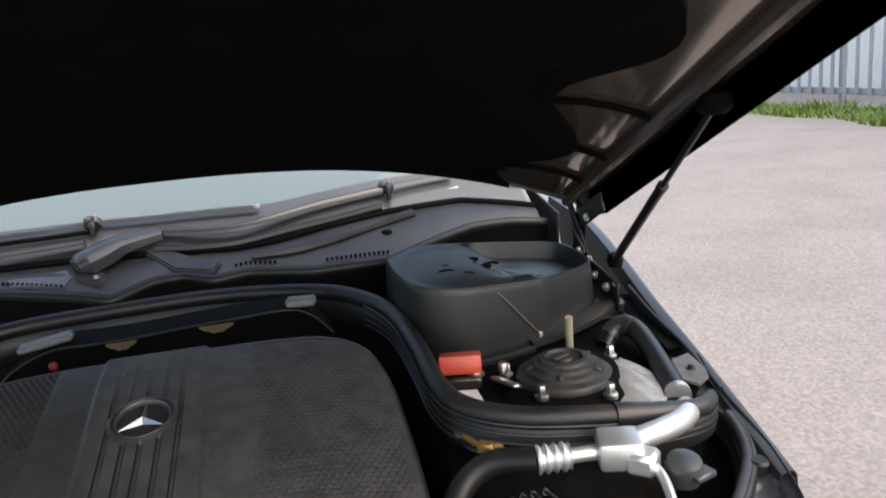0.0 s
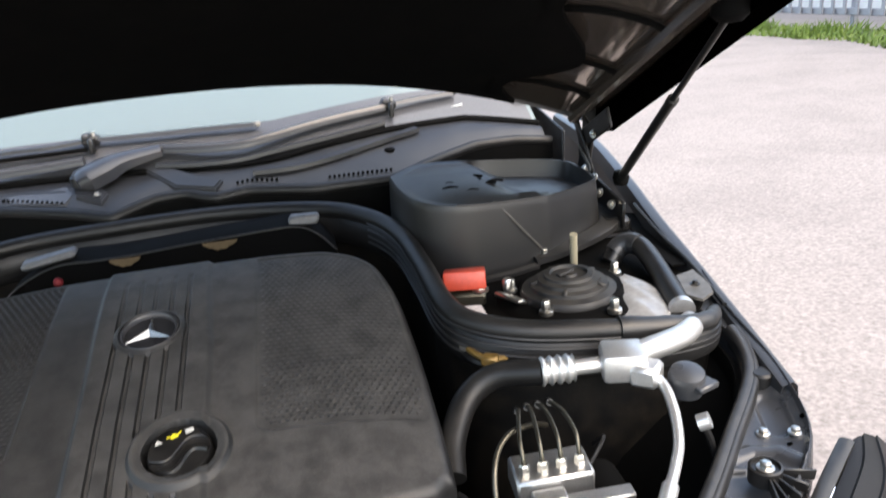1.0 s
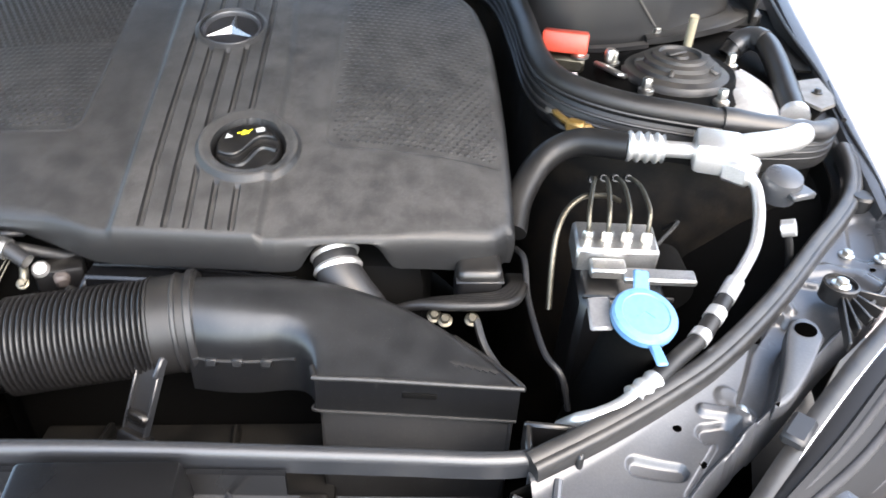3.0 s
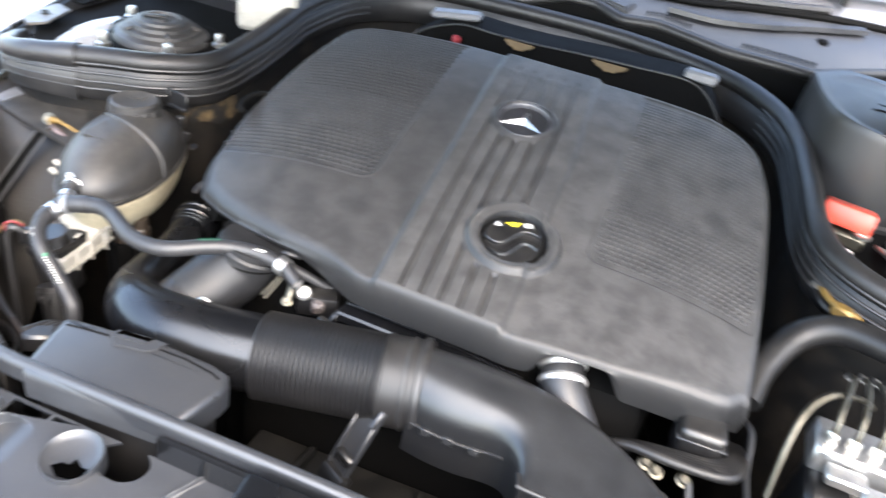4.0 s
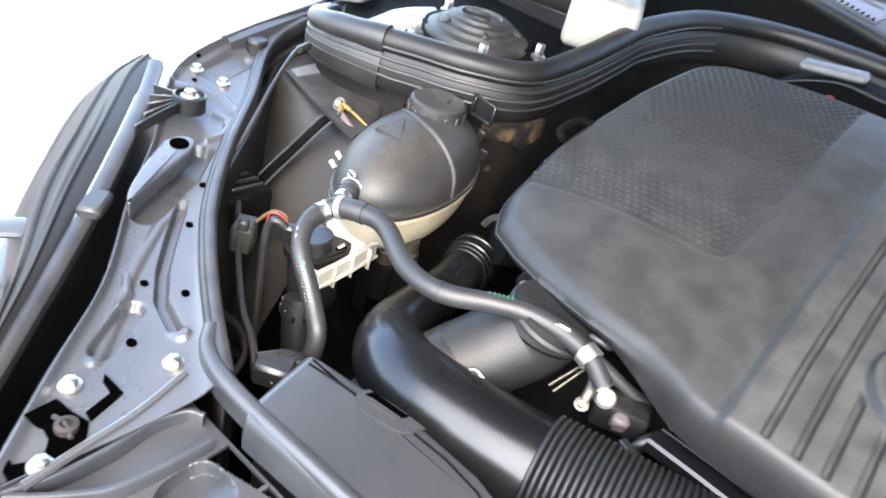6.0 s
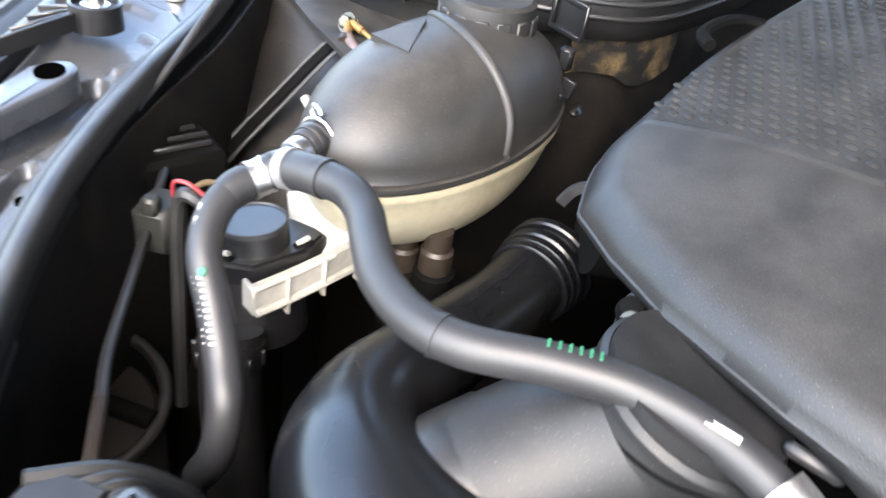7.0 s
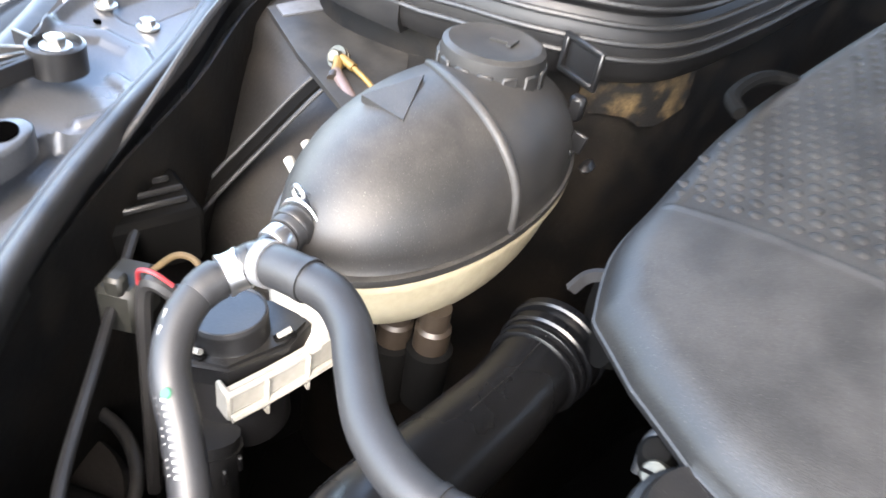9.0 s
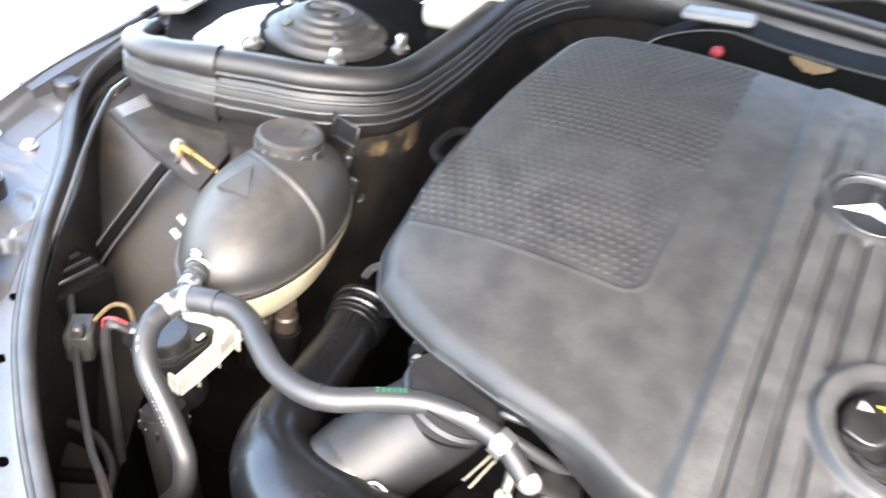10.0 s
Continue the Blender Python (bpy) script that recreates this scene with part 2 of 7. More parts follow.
M_FRIT = mat("dark_grey_arm", (0.028, 0.0285, 0.032), 0.3, 0, (0.045, 0.045, 0.048), 0.4, 15, 300, 0.0, 0.05)


def glass(name, tint, rough=0.02, clear=1.0, ior=1.45):
    m = bpy.data.materials.new(name)
    m.use_nodes = True
    b = m.node_tree.nodes["Principled BSDF"]
    b.inputs["Base Color"].default_value = (*tint, 1)
    b.inputs["Roughness"].default_value = rough
    b.inputs["Transmission Weight"].default_value = clear
    b.inputs["IOR"].default_value = ior
    return m


# only partly clear: paleness of the reflected sky is put into the tint
M_GLASS = glass("windscreen_glass", (0.21, 0.265, 0.27), 0.03, 0.45)
M_LENS = glass("lamp_lens", (0.0135, 0.0135, 0.0142), 0.45, 0.05, 1.22)


# ---- building helpers ----
def link_mesh(name, bm, material):
    me = bpy.data.meshes.new(name)
    bmesh.ops.recalc_face_normals(bm, faces=bm.faces)
    bm.to_mesh(me)
    bm.free()
    me.shade_smooth()
    me.set_sharp_from_angle(angle=radians(38))
    me.materials.append(material)
    return new(name, me)


def thing(name, at, label, category, group="", kind=""):
    e = new(name)
    e.empty_display_size = 0.02
    e.location = at
    return tagged(e, label, category, group, kind)


def part(name, bm, material, parent, label=""):
    ob = link_mesh(name, bm, material)
    ob.parent = parent
    if parent.type == "EMPTY":
        ob.matrix_parent_inverse = Matrix.Translation(-parent.location)
    if label:
        ob["label"] = label
    return ob


def single(name, bm, material, label, category, group="", kind=""):
    return tagged(link_mesh(name, bm, material), label, category, group, kind)


def spline(points, per=8):
    """Catmull-Rom through points of any dimension."""
    p = [np.array(q, float) for q in points]
    p = [2 * p[0] - p[1]] + p + [2 * p[-1] - p[-2]]
    out = []
    for a, b, c, d in zip(p, p[1:], p[2:], p[3:]):
        for k in range(per):
            t = k / per
            out.append(0.5 * (2 * b + (c - a) * t + (2 * a - 5 * b + 4 * c - d) * t * t + (3 * b - a - 3 * c + d) * t ** 3))
    out.append(p[-2])
    return np.array(out)


def sweep(centre, radii, seg=14, caps=True, section=None, up=None, bm=None):
    """A tube along centre; radii a number or one for each point; section: unit outline (u, v) in place of a circle."""
    bm = bm or bmesh.new()
    c = np.asarray(centre, float)
    n = len(c)
    r = np.full(n, radii) if np.isscalar(radii) else np.asarray(radii, float)
    tang = np.gradient(c, axis=0)
    tang /= np.linalg.norm(tang, axis=1)[:, None] + 1e-12
    ref = np.array(up if up is not None else (0, 0, 1.0))
    if up is None and abs(tang[0] @ ref) > 0.9:
        ref = np.array((1.0, 0, 0))
    v = ref - tang[0] * (ref @ tang[0])
    sec = section or [(math.cos(a), math.sin(a)) for a in np.linspace(0, 2 * math.pi, seg, endpoint=False)]
    rings = []
    for i in range(n):
        if up is not None:
            v = ref - tang[i] * (ref @ tang[i])
        else:
            v = v - tang[i] * (v @ tang[i])
        v = v / (np.linalg.norm(v) + 1e-12)
        w = np.cross(tang[i], v)
        rings.append([bm.verts.new(Vector(c[i] + r[i] * (a * w + b * v))) for a, b in sec])
    m = len(sec)
    for a, b in zip(rings, rings[1:]):
        for k in range(m):
            bm.faces.new((a[k], a[(k + 1) % m], b[(k + 1) % m], b[k]))
    if caps:
        bm.faces.new(rings[0][::-1])
        bm.faces.new(rings[-1])
    return bm


def tube(points, radius, per=8, seg=14, bm=None, caps=True):
    """Points (x, y, z) or (x, y, z, r)."""
    s = spline(points, per)
    return sweep(s[:, :3], s[:, 3] if s.shape[1] > 3 else radius, seg, caps, bm=bm)


def lathe(profile, m=None, seg=32, squash=(1, 1), bm=None):
    """Profile (r, z) turned about z, at the pose m."""
    bm = bm or bmesh.new()
    m = m or Matrix()
    rings = []
    for r, z in profile:
        if r < 1e-6:
            rings.append([bm.verts.new(m @ Vector((0, 0, z)))])
        else:
            rings.append([bm.verts.new(m @ Vector((r * squash[0] * math.cos(a), r * squash[1] * math.sin(a), z))) for a in np.linspace(0, 2 * math.pi, seg, endpoint=False)])
    for a, b in zip(rings, rings[1:]):
        for k in range(seg):
            j = (k + 1) % seg
            f = [a[k % len(a)], a[j % len(a)], b[j % len(b)], b[k % len(b)]]
            f = list(dict.fromkeys(f))
            if len(f) > 2:
                bm.faces.new(f)
    for ring, (r, z) in ((rings[0], profile[0]), (rings[-1], profile[-1])):
        if len(ring) > 2 and r > 1e-6:
            bm.faces.new(ring)
    return bm


def block(size, m, bevel=0.004, seg=2, bm=None, taper=1.0):
    """A rounded box; taper scales its top."""
    own = bmesh.new()
    bmesh.ops.create_cube(own, size=1.0)
    for v in own.verts:
        if v.co.z > 0:
            v.co.x *= taper
            v.co.y *= taper
        v.co = Vector((v.co.x * size[0], v.co.y * size[1], v.co.z * size[2]))
    if bevel:
        bmesh.ops.bevel(own, geom=own.edges[:], offset=bevel, segments=seg, affect="EDGES", profile=0.5)
    own.transform(m)
    if bm is None:
        return own
    return merge(bm, own)


def merge(bm, own):
    me = bpy.data.meshes.new("tmp")
    own.to_mesh(me)
    own.free()
    bm.from_mesh(me)
    bpy.data.meshes.remove(me)
    return bm


def plate(outline, lift, thick=0.01, bevel=0.003, bm=None):
    """A flat piece: outline (x, y) or (x, y, z) counter-clockwise, its top at lift (added to z)."""
    own = bmesh.new()
    top = [own.verts.new((p[0], p[1], (p[2] if len(p) > 2 else 0) + lift)) for p in outline]
    f = own.faces.new(top)
    g = bmesh.ops.extrude_face_region(own, geom=[f])
    for v in g["geom"]:
        if isinstance(v, bmesh.types.BMVert):
            v.co.z -= thick
    if bevel:
        bmesh.ops.recalc_face_normals(own, faces=own.faces)
        bmesh.ops.bevel(own, geom=[e for e in own.edges if e.calc_face_angle(0) > 0.6 and any(len(x.verts) > 4 for x in e.link_faces)], offset=bevel, segments=2, affect="EDGES")
    return own if bm is None else merge(bm, own)


def loft(rows, closed=False, bm=None):
    """A skin through rows of points, all as long."""
    bm = bm or bmesh.new()
    vs = [[bm.verts.new(Vector(p)) for p in r] for r in rows]
    for a, b in zip(vs, vs[1:]):
        n = len(a)
        for k in range(n if closed else n - 1):
            bm.faces.new((a[k], a[(k + 1) % n], b[(k + 1) % n], b[k]))
    return bm


def thicken(bm, t):
    """Give a skin thickness, away from its normals."""
    bmesh.ops.recalc_face_normals(bm, faces=bm.faces)
    bm.normal_update()
    outer = bm.verts[:]
    faces, rim = bm.faces[:], [e for e in bm.edges if e.is_boundary]
    rim = [(e.verts[0], e.verts[1]) for e in rim]
    back = {v: bm.verts.new(v.co - v.normal * t) for v in outer}
    for f in faces:
        bm.faces.new([back[v] for v in reversed(f.verts)])
    for p, q in rim:
        bm.faces.new((p, q, back[q], back[p]))
    return bm


def pillow(outline, top, depth, r, bm=None, per=1, steps=4):
    """A moulded lid: a closed outline (x, y), its top at top(x, y) with edges rounded by r, sides down by depth."""
    o = spline([*outline, outline[0]], per)[:-1] if per > 1 else np.array(outline, float)
    prev, nxt = np.roll(o, 1, 0), np.roll(o, -1, 0)
    tang = nxt - prev
    inward = np.stack([-tang[:, 1], tang[:, 0]], 1) / (np.linalg.norm(tang, axis=1)[:, None] + 1e-9)
    area = 0.5 * np.sum(o[:, 0] * nxt[:, 1] - nxt[:, 0] * o[:, 1])
    inward *= 1 if area > 0 else -1
    rows = [[(p[0], p[1], top(*p) - depth) for p in o]]
    for k in range(steps + 1):
        a = math.pi / 2 * k / steps
        q = o + inward * r * (1 - math.cos(a))
        rows.append([(p[0], p[1], top(*p) - r * (1 - math.sin(a))) for p in q])
    own = loft(rows, closed=True)
    own.verts.ensure_lookup_table()
    own.faces.new(own.verts[-len(o):])
    own.faces.new(own.verts[:len(o)])
    return own if bm is None else merge(bm, own)


def mirror(points, s):
    return [(p[0] * s, *p[1:]) for p in points]


def bolt(at, r=0.009, h=0.008, normal=(0, 0, 1), bm=None):
    m = Matrix.Translation(at) @ Vector(normal).to_track_quat("Z", "Y").to_matrix().to_4x4()
    bm = lathe([(r * 1.5, 0), (r * 1.5, h * 0.25), (r * 1.1, h * 0.35)], m, 18, bm=bm)
    bm = lathe([(r, h * 0.35), (r, h * 0.9), (r * 0.8, h), (0, h)], m, 6, bm=bm)
    return bm


# ---- the setting: ground, verge, fence, far wall ----
def grid_sheet(x0, x1, y0, y1, nx, ny, z):
    bm = bmesh.new()
    rows = [[(x, y, z(x, y)) for x in np.linspace(x0, x1, nx)] for y in np.linspace(y0, y1, ny)]
    return loft(rows, bm=bm)


ground = single("ground", grid_sheet(-300, 300, -300, 300, 61, 61, lambda x, y: 0.0), M_ASPHALT, "pale pinkish-grey worn asphalt yard", "ground", kind="structure")


def make_grass():
    bm = bmesh.new()
    rnd = random.Random(4)
    for k in range(9000):
        y = rnd.uniform(2.0, 26.0)
        edge = 8.35 + 0.12 * math.sin(y * 1.3) + 0.08 * math.sin(y * 3.1 + 1)
        x = edge + 1.35 * rnd.random() ** 1.3
        h, a, lean = (0.05 + 0.16 * rnd.random() ** 2) * (1 + 0.35 * math.sin(y * 2.3)), rnd.uniform(0, 6.28), rnd.uniform(0.02, 0.12)
        w = rnd.uniform(0.012, 0.03)
        dx, dy = math.cos(a), math.sin(a)
        p = [bm.verts.new(q) for q in ((x - dy * w, y + dx * w, 0), (x + dy * w, y - dx * w, 0), (x + dx * lean * 0.5, y + dy * lean * 0.5, h * 0.6), (x + dx * lean * 1.4, y + dy * lean * 1.4, h))]
        bm.faces.new((p[0], p[1], p[2]))
        bm.faces.new((p[1], p[3], p[2]))
    return bm


single("grass", make_grass(), M_GRASS, "strip of rough green grass along the fence", "grass", kind="stuff")


def make_fence():
    f = thing("fence", (9.75, 12, 0), "galvanised palisade fence behind the grass", "fence")
    pale = block((0.03, 0.08, 2.3), pose(9.75, 0.3, 1.4), 0.006, 1)
    first = part("pale", pale, M_FENCE, f)
    for k in range(1, 100):
        o = new("pale", first.data)
        o.parent, o.matrix_parent_inverse = f, Matrix.Translation(-f.location)
        o.location = (0, 0.31 * k, 0)
    part("rail", block((0.06, 32, 0.12), pose(9.82, 15, 0.3), 0.01, 1), M_FENCE, f, "dark bottom rail")
    part("rail", block((0.06, 32, 0.08), pose(9.82, 15, 2.1), 0.01, 1), M_FENCE, f)
    for y in range(0, 32, 4):
        part("post", block((0.1, 0.1, 2.5), pose(9.9, y, 1.25), 0.01, 1), M_FENCE, f)


make_fence()
single("wall_east", block((0.4, 90, 5.0), pose(12.5, 20, 2.5), 0.02, 1), M_WALL, "pale rendered wall beyond the fence", "wall", kind="structure")

# ---- the car's body ----
car = thing("car", (0, 1.3, 0), "black saloon car with its bonnet open", "car")

# inner edge of the wing rails under the rubber seal, from the bulkhead corner to the front, and their outer edge
RAIL_IN = [(.715, .70, .94), (.738, .62, .918), (.72, .545, .897), (.632, .455, .885), (.559, .374, .878), (.489, .308, .872), (.432, .267, .868), (.377, .234, .863), (.318, .203, .858)]
RAIL_OUT = [(.775, .76, .952), (.757, .66, .937), (.748, .53, .915), (.712, .415, .897), (.606, .322, .878), (.535, .255, .868), (.458, .190, .856), (.402, .122, .847), (.340, .052, .84)]


def rail_in(s):
    """The inner edge of one side's rail; the two sides differ slightly."""
    pts = [(x + (.004 if s > 0 and y < .5 else 0), y - (.009 if s > 0 and y < .5 else 0), z) for x, y, z in RAIL_IN]
    return spline(mirror(pts, s), 6)


def fine(line, n):
    k = np.linspace(0, len(line) - 1, n)
    return np.stack([np.interp(k, np.arange(len(line)), line[:, i]) for i in range(3)], 1)


def away(px, py, pts):
    """Distance from the polyline pts, on plan."""
    best = np.full(px.shape, 9.0)
    for (x0, y0), (x1, y1) in zip(pts, pts[1:]):
        dx, dy = x1 - x0, y1 - y0
        if dx * dx + dy * dy < 1e-12:
            continue
        t = np.clip(((px - x0) * dx + (py - y0) * dy) / (dx * dx + dy * dy), 0, 1)
        best = np.minimum(best, np.hypot(px - x0 - t * dx, py - y0 - t * dy))
    return best


def smooth(e0, e1, q):
    t = np.clip((q - e0) / (e1 - e0), 0, 1)
    return t * t * (3 - 2 * t)


# pressings of the rail: (height, half width, soft edge, line on plan)
COMMON = [
    (-.011, .0085, .006, [(.578, .356), (.55, .322), (.53, .283), (.518, .262)]),
    (.004, .002, .005, [(.629, .409), (.611, .412), (.597, .402), (.590, .388), (.592, .374)]),
    (.003, .004, .006, [(.685, .395), (.677, .422), (.654, .434), (.624, .429)]),
    (-.004, .010, .008, [(.70, .455), (.715, .50)]),
]
PRESSED = {-1: COMMON + [
    (-.009, .0030, .003, [(.513, .295), (.478, .262), (.451, .238), (.421, .218), (.399, .212), (.386, .2085)]),
    (.0035, .004, .004, [(.383, .2075), (.378, .208)]),
    (-.008, .0065, .004, [(.424, .196), (.414, .178), (.402, .160)]),
    (.0022, .0015, .005, [(.516, .299), (.50, .265), (.464, .221), (.43, .187), (.395, .15)]),
    (.002, .0015, .003, [(.46, .21), (.44, .203), (.431, .19)]),
], 1: COMMON + [
    (.005, .003, .004, [(.476, .258), (.494, .256), (.506, .246), (.503, .230), (.465, .182), (.42, .13)]),
    (-.006, .006, .005, [(.474, .236), (.488, .238), (.485, .222), (.45, .178)]),
    (-.006, .005, .004, [(.409, .206), (.441, .201)]),
    (.003, .006, .006, [(.50, .272), (.512, .262), (.506, .252)]),
]}


def rail_grid(s):
    a, b = fine(rail_in(s), 380), fine(spline(mirror(RAIL_OUT, s), 6), 380)
    t = np.linspace(0, 1, 90)[:, None, None]
    g = a[None] + (b - a)[None] * t
    tt = t[:, :, 0]
    g[:, :, 2] += .004 * np.exp(-((tt - .05) / .05) ** 2) - .006 * np.sin(np.pi * tt) + .006 * np.exp(-((tt - .97) / .035) ** 2)
    for h, w, soft, pts in PRESSED[s]:
        g[:, :, 2] += h * (1 - smooth(w, w + soft, away(g[:, :, 0] * s, g[:, :, 1], pts)))
    return g


GRID = {s: rail_grid(s) for s in (1, -1)}


def on_rail(x, y, s):
    """Height of the rail's skin above the plan point."""
    g = GRID[s]
    d = (g[:, :, 0] - x * s) ** 2 + (g[:, :, 1] - y) ** 2
    return float(g[:, :, 2].flat[int(d.argmin())])


def make_rail(s):
    g = GRID[s]
    rows = [g[0] - np.array((0, 0, .03)), *g, g[-1] + np.array((s * .003, -.002, -.045))]
    return thicken(loft(rows), 0.0015)


def make_inner_wing(s):
    """Wall from the rail down into the bay, with the wheel arch swelling inwards."""
    a = rail_in(s)
    rows = []
    for drop in (0.0, 0.03, 0.08, 0.13, 0.18, 0.24, 0.32, 0.42, 0.60):
        row = []
        for p in a:
            swell = max(0.0, 1 - ((p[1] - 0.66) / 0.34) ** 2) if p[1] > 0.32 else 0.0
            inward = swell * (0.24 if s > 0 else 0.03) * (1 - math.exp(-max(0, drop - 0.03) / 0.11))
            row.append((p[0] - s * (0.012 + inward), p[1] - 0.01 + 0.02 * swell, p[2] - 0.012 - drop))
        rows.append(row)
    return thicken(loft(rows), 0.002)


def make_wing(s):
    """Outer wing: from the bonnet gap outwards and down to the sill."""
    edge = [(.775, .765, .957), (.795, .95, .985), (.825, 1.15, 1.01), (.86, 1.4, 1.03), (.88, 1.7, 1.04)]
    edge = [(.745, .50, .914), (.757, .60, .93)] + edge
    a = spline(mirror(edge, s), 6)
    rows = [[(p[0] - s * 0.018, p[1], p[2] - 0.03) for p in a], [(p[0] - s * 0.012, p[1], p[2] - 0.004) for p in a], [tuple(p) for p in a]]
    for out, down in ((0.004, 0.001), (0.008, 0.006), (0.011, 0.03), (0.014, 0.1), (0.018, 0.2), (0.016, 0.3)):
        rows.append([(p[0] + s * out, p[1], p[2] - down) for p in a])
    return thicken(loft(rows), 0.0015)


for s in (1, -1):
    # right side near-black: the shade deep in the bay is in its colour
    part("inner_wing", make_inner_wing(s), M_NEAR_BLACK if s > 0 else M_BULK, car, "grimy inner wing and wheel arch, near-black on the right")
    rail = part("wing_rail", make_rail(s), M_INNER, car, "grey painted wing rail with bolts and holes")
    wing = part("front_wing", make_wing(s), M_PAINT, car, "dark grey metallic front wing")
    for x, y in ((.707, .437), (.680, .454), (.51, .262) if s > 0 else (.358, .189), (.384, .128), (.337, .086)):
        part("bolt", bolt((x * s, y, on_rail(x, y, s)), 0.0052, 0.007), M_STEEL, rail, "zinc-plated hexagon bolt")
    # holes are flush black discs in place of the shade inside
    for x, y, r in ((.484, .284, .0034), (.445, .218, .003), (.413, .234, .0032), (.396, .179, .0036), (.527, .326, .0034)) if s < 0 else ((.547, .338, .0034), (.449, .24, .003), (.462, .208, .0026)):
        part("hole", lathe([(r, -.002), (r, 0.0008), (0, 0.0008)], Matrix.Translation((x * s, y, on_rail(x, y, s))), 16, (1.25, 1)), M_HOLE, rail, "black disc for a drilled hole")
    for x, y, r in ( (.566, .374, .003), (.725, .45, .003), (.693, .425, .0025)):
        part("hole", lathe([(r, -.002), (r, 0.0008), (0, 0.0008)], Matrix.Translation((x * s, y, on_rail(x, y, s))), 16, (1.25, 1)), M_HOLE, rail, "black disc for a drilled hole")
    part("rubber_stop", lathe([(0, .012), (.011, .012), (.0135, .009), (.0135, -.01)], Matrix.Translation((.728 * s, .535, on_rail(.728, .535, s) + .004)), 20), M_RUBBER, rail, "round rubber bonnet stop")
    # raised triangular web, its hole a black disc
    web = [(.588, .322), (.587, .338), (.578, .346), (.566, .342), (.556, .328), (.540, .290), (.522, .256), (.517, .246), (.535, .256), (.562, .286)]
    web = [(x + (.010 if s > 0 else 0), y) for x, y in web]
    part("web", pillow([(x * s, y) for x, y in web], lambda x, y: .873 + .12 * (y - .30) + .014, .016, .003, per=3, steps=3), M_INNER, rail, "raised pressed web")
    part("hole", lathe([(.0085, 0), (.0085, .0012), (0, .0012)], Matrix.Translation((.5735 * s + (.010 if s > 0 else 0), .330, .8902)) @ pose(0, 0, 0, 7, 0, 0), 18, (1.2, 1)), M_HOLE, rail, "black disc for a round hole")
    # cut-outs round the bonnet striker: black plates for the shade in them
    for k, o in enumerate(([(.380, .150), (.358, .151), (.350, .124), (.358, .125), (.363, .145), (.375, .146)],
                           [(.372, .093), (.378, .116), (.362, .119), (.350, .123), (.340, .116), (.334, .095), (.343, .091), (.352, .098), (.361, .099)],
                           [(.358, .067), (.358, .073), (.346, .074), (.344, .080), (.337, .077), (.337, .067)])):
        cutout = part("striker_cutout", plate([(x * s, y, on_rail(x, y, s)) for x, y in o], .0016, .004, 0), M_HOLE, rail, "black plate for a cut-out round the bonnet striker")
        if k == 1:
            z = on_rail(.362, .112, s)
            part("striker", lathe([(.0075, 0), (.0075, .005), (.0042, .006), (.0042, .003)], Matrix.Translation((.353 * s, .110, z)), 20), M_RUST, cutout, "rusty striker ring")
            part("striker_bar", tube([(.366 * s, .108, z + .002), (.354 * s, .110, z + .004), (.343 * s, .108, z + .002)], .0018, 5, 8), M_RUST, cutout, "rusty striker wire")
    part("step_edge", tube(mirror([(.33, .072, on_rail(.335, .07, s)), (.335, .11, on_rail(.338, .11, s)), (.338, .15, on_rail(.34, .15, s)), (.345, .19, on_rail(.348, .19, s))], s), .0035, 6, 8), M_INNER, rail, "folded edge of the rail")

for s in (1, -1):
    part("gutter", plate([(x * s, y) for x, y in ((.772, 1.08), (.806, 1.05), (.790, .93), (.764, .79), (.742, .79), (.752, .93))], .957, .003, 0), M_DARK, car, "black drain gutter beside the wing")
    mount = part("wing_mount", plate([(x * s, y) for x, y in ((.724, .745), (.758, .757), (.752, .70), (.742, .672), (.718, .655), (.705, .678))], .9605, .004, .001), M_GREYTAN, car, "grey-beige wing mounting plate")
    part("bolt", bolt((.733 * s, .705, .9605), .0045, .006), M_HINGE, mount, "dark screw")
    part("edge_strip", sweep(spline(mirror([(.785, 1.02, .985), (.772, .90, .972), (.764, .78, .962), (.752, .66, .945)], s), 6), .0035, 8), M_RUBBER, car, "black rubber edge strip of the wing")

# bulkhead behind the engine, walls before the strut towers, floor of the bay
SEAL = [(.735, .655, .950), (.70, .612, .962), (.651, .603, .968), (.56, .606, .980), (.466, .622, .988), (.405, .658, .995), (.38, .72, 1.0), (.372, .85, 1.01), (.355, .97, 1.025), (.31, 1.06, 1.035), (.23, 1.13, 1.04),
        (.06, 1.17, 1.045), (-.14, 1.165, 1.045), (-.30, 1.15, 1.04), (-.395, 1.06, 1.035), (-.43, .95, 1.02), (-.43, .87, 1.008), (-.43, .78, .994), (-.437, .69, .985), (-.483, .635, .985), (-.547, .61, .982), (-.64, .58, .972), (-.70, .60, .958), (-.73, .66, .948)]
seal_line = spline(SEAL, 6)
bulk = [[(p[0], p[1] + 0.012, p[2] - d) for p in seal_line] for d in (0.035, 0.08, 0.16, 0.3, 0.5, 0.68)]
bulkhead = part("bulkhead", thicken(loft(bulk), 0.003), M_BULK, car, "grimy insulated bulkhead with brown stains")
# added floor, carried past the bulkhead to keep ground light out of the bay
part("undertray", block((1.6, 2.0, 0.02), pose(0, 0.95, 0.34), 0.004, 1), M_DARK, car, "black undertray, extended to block light from below")
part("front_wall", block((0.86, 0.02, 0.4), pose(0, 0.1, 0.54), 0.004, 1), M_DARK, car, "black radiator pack")


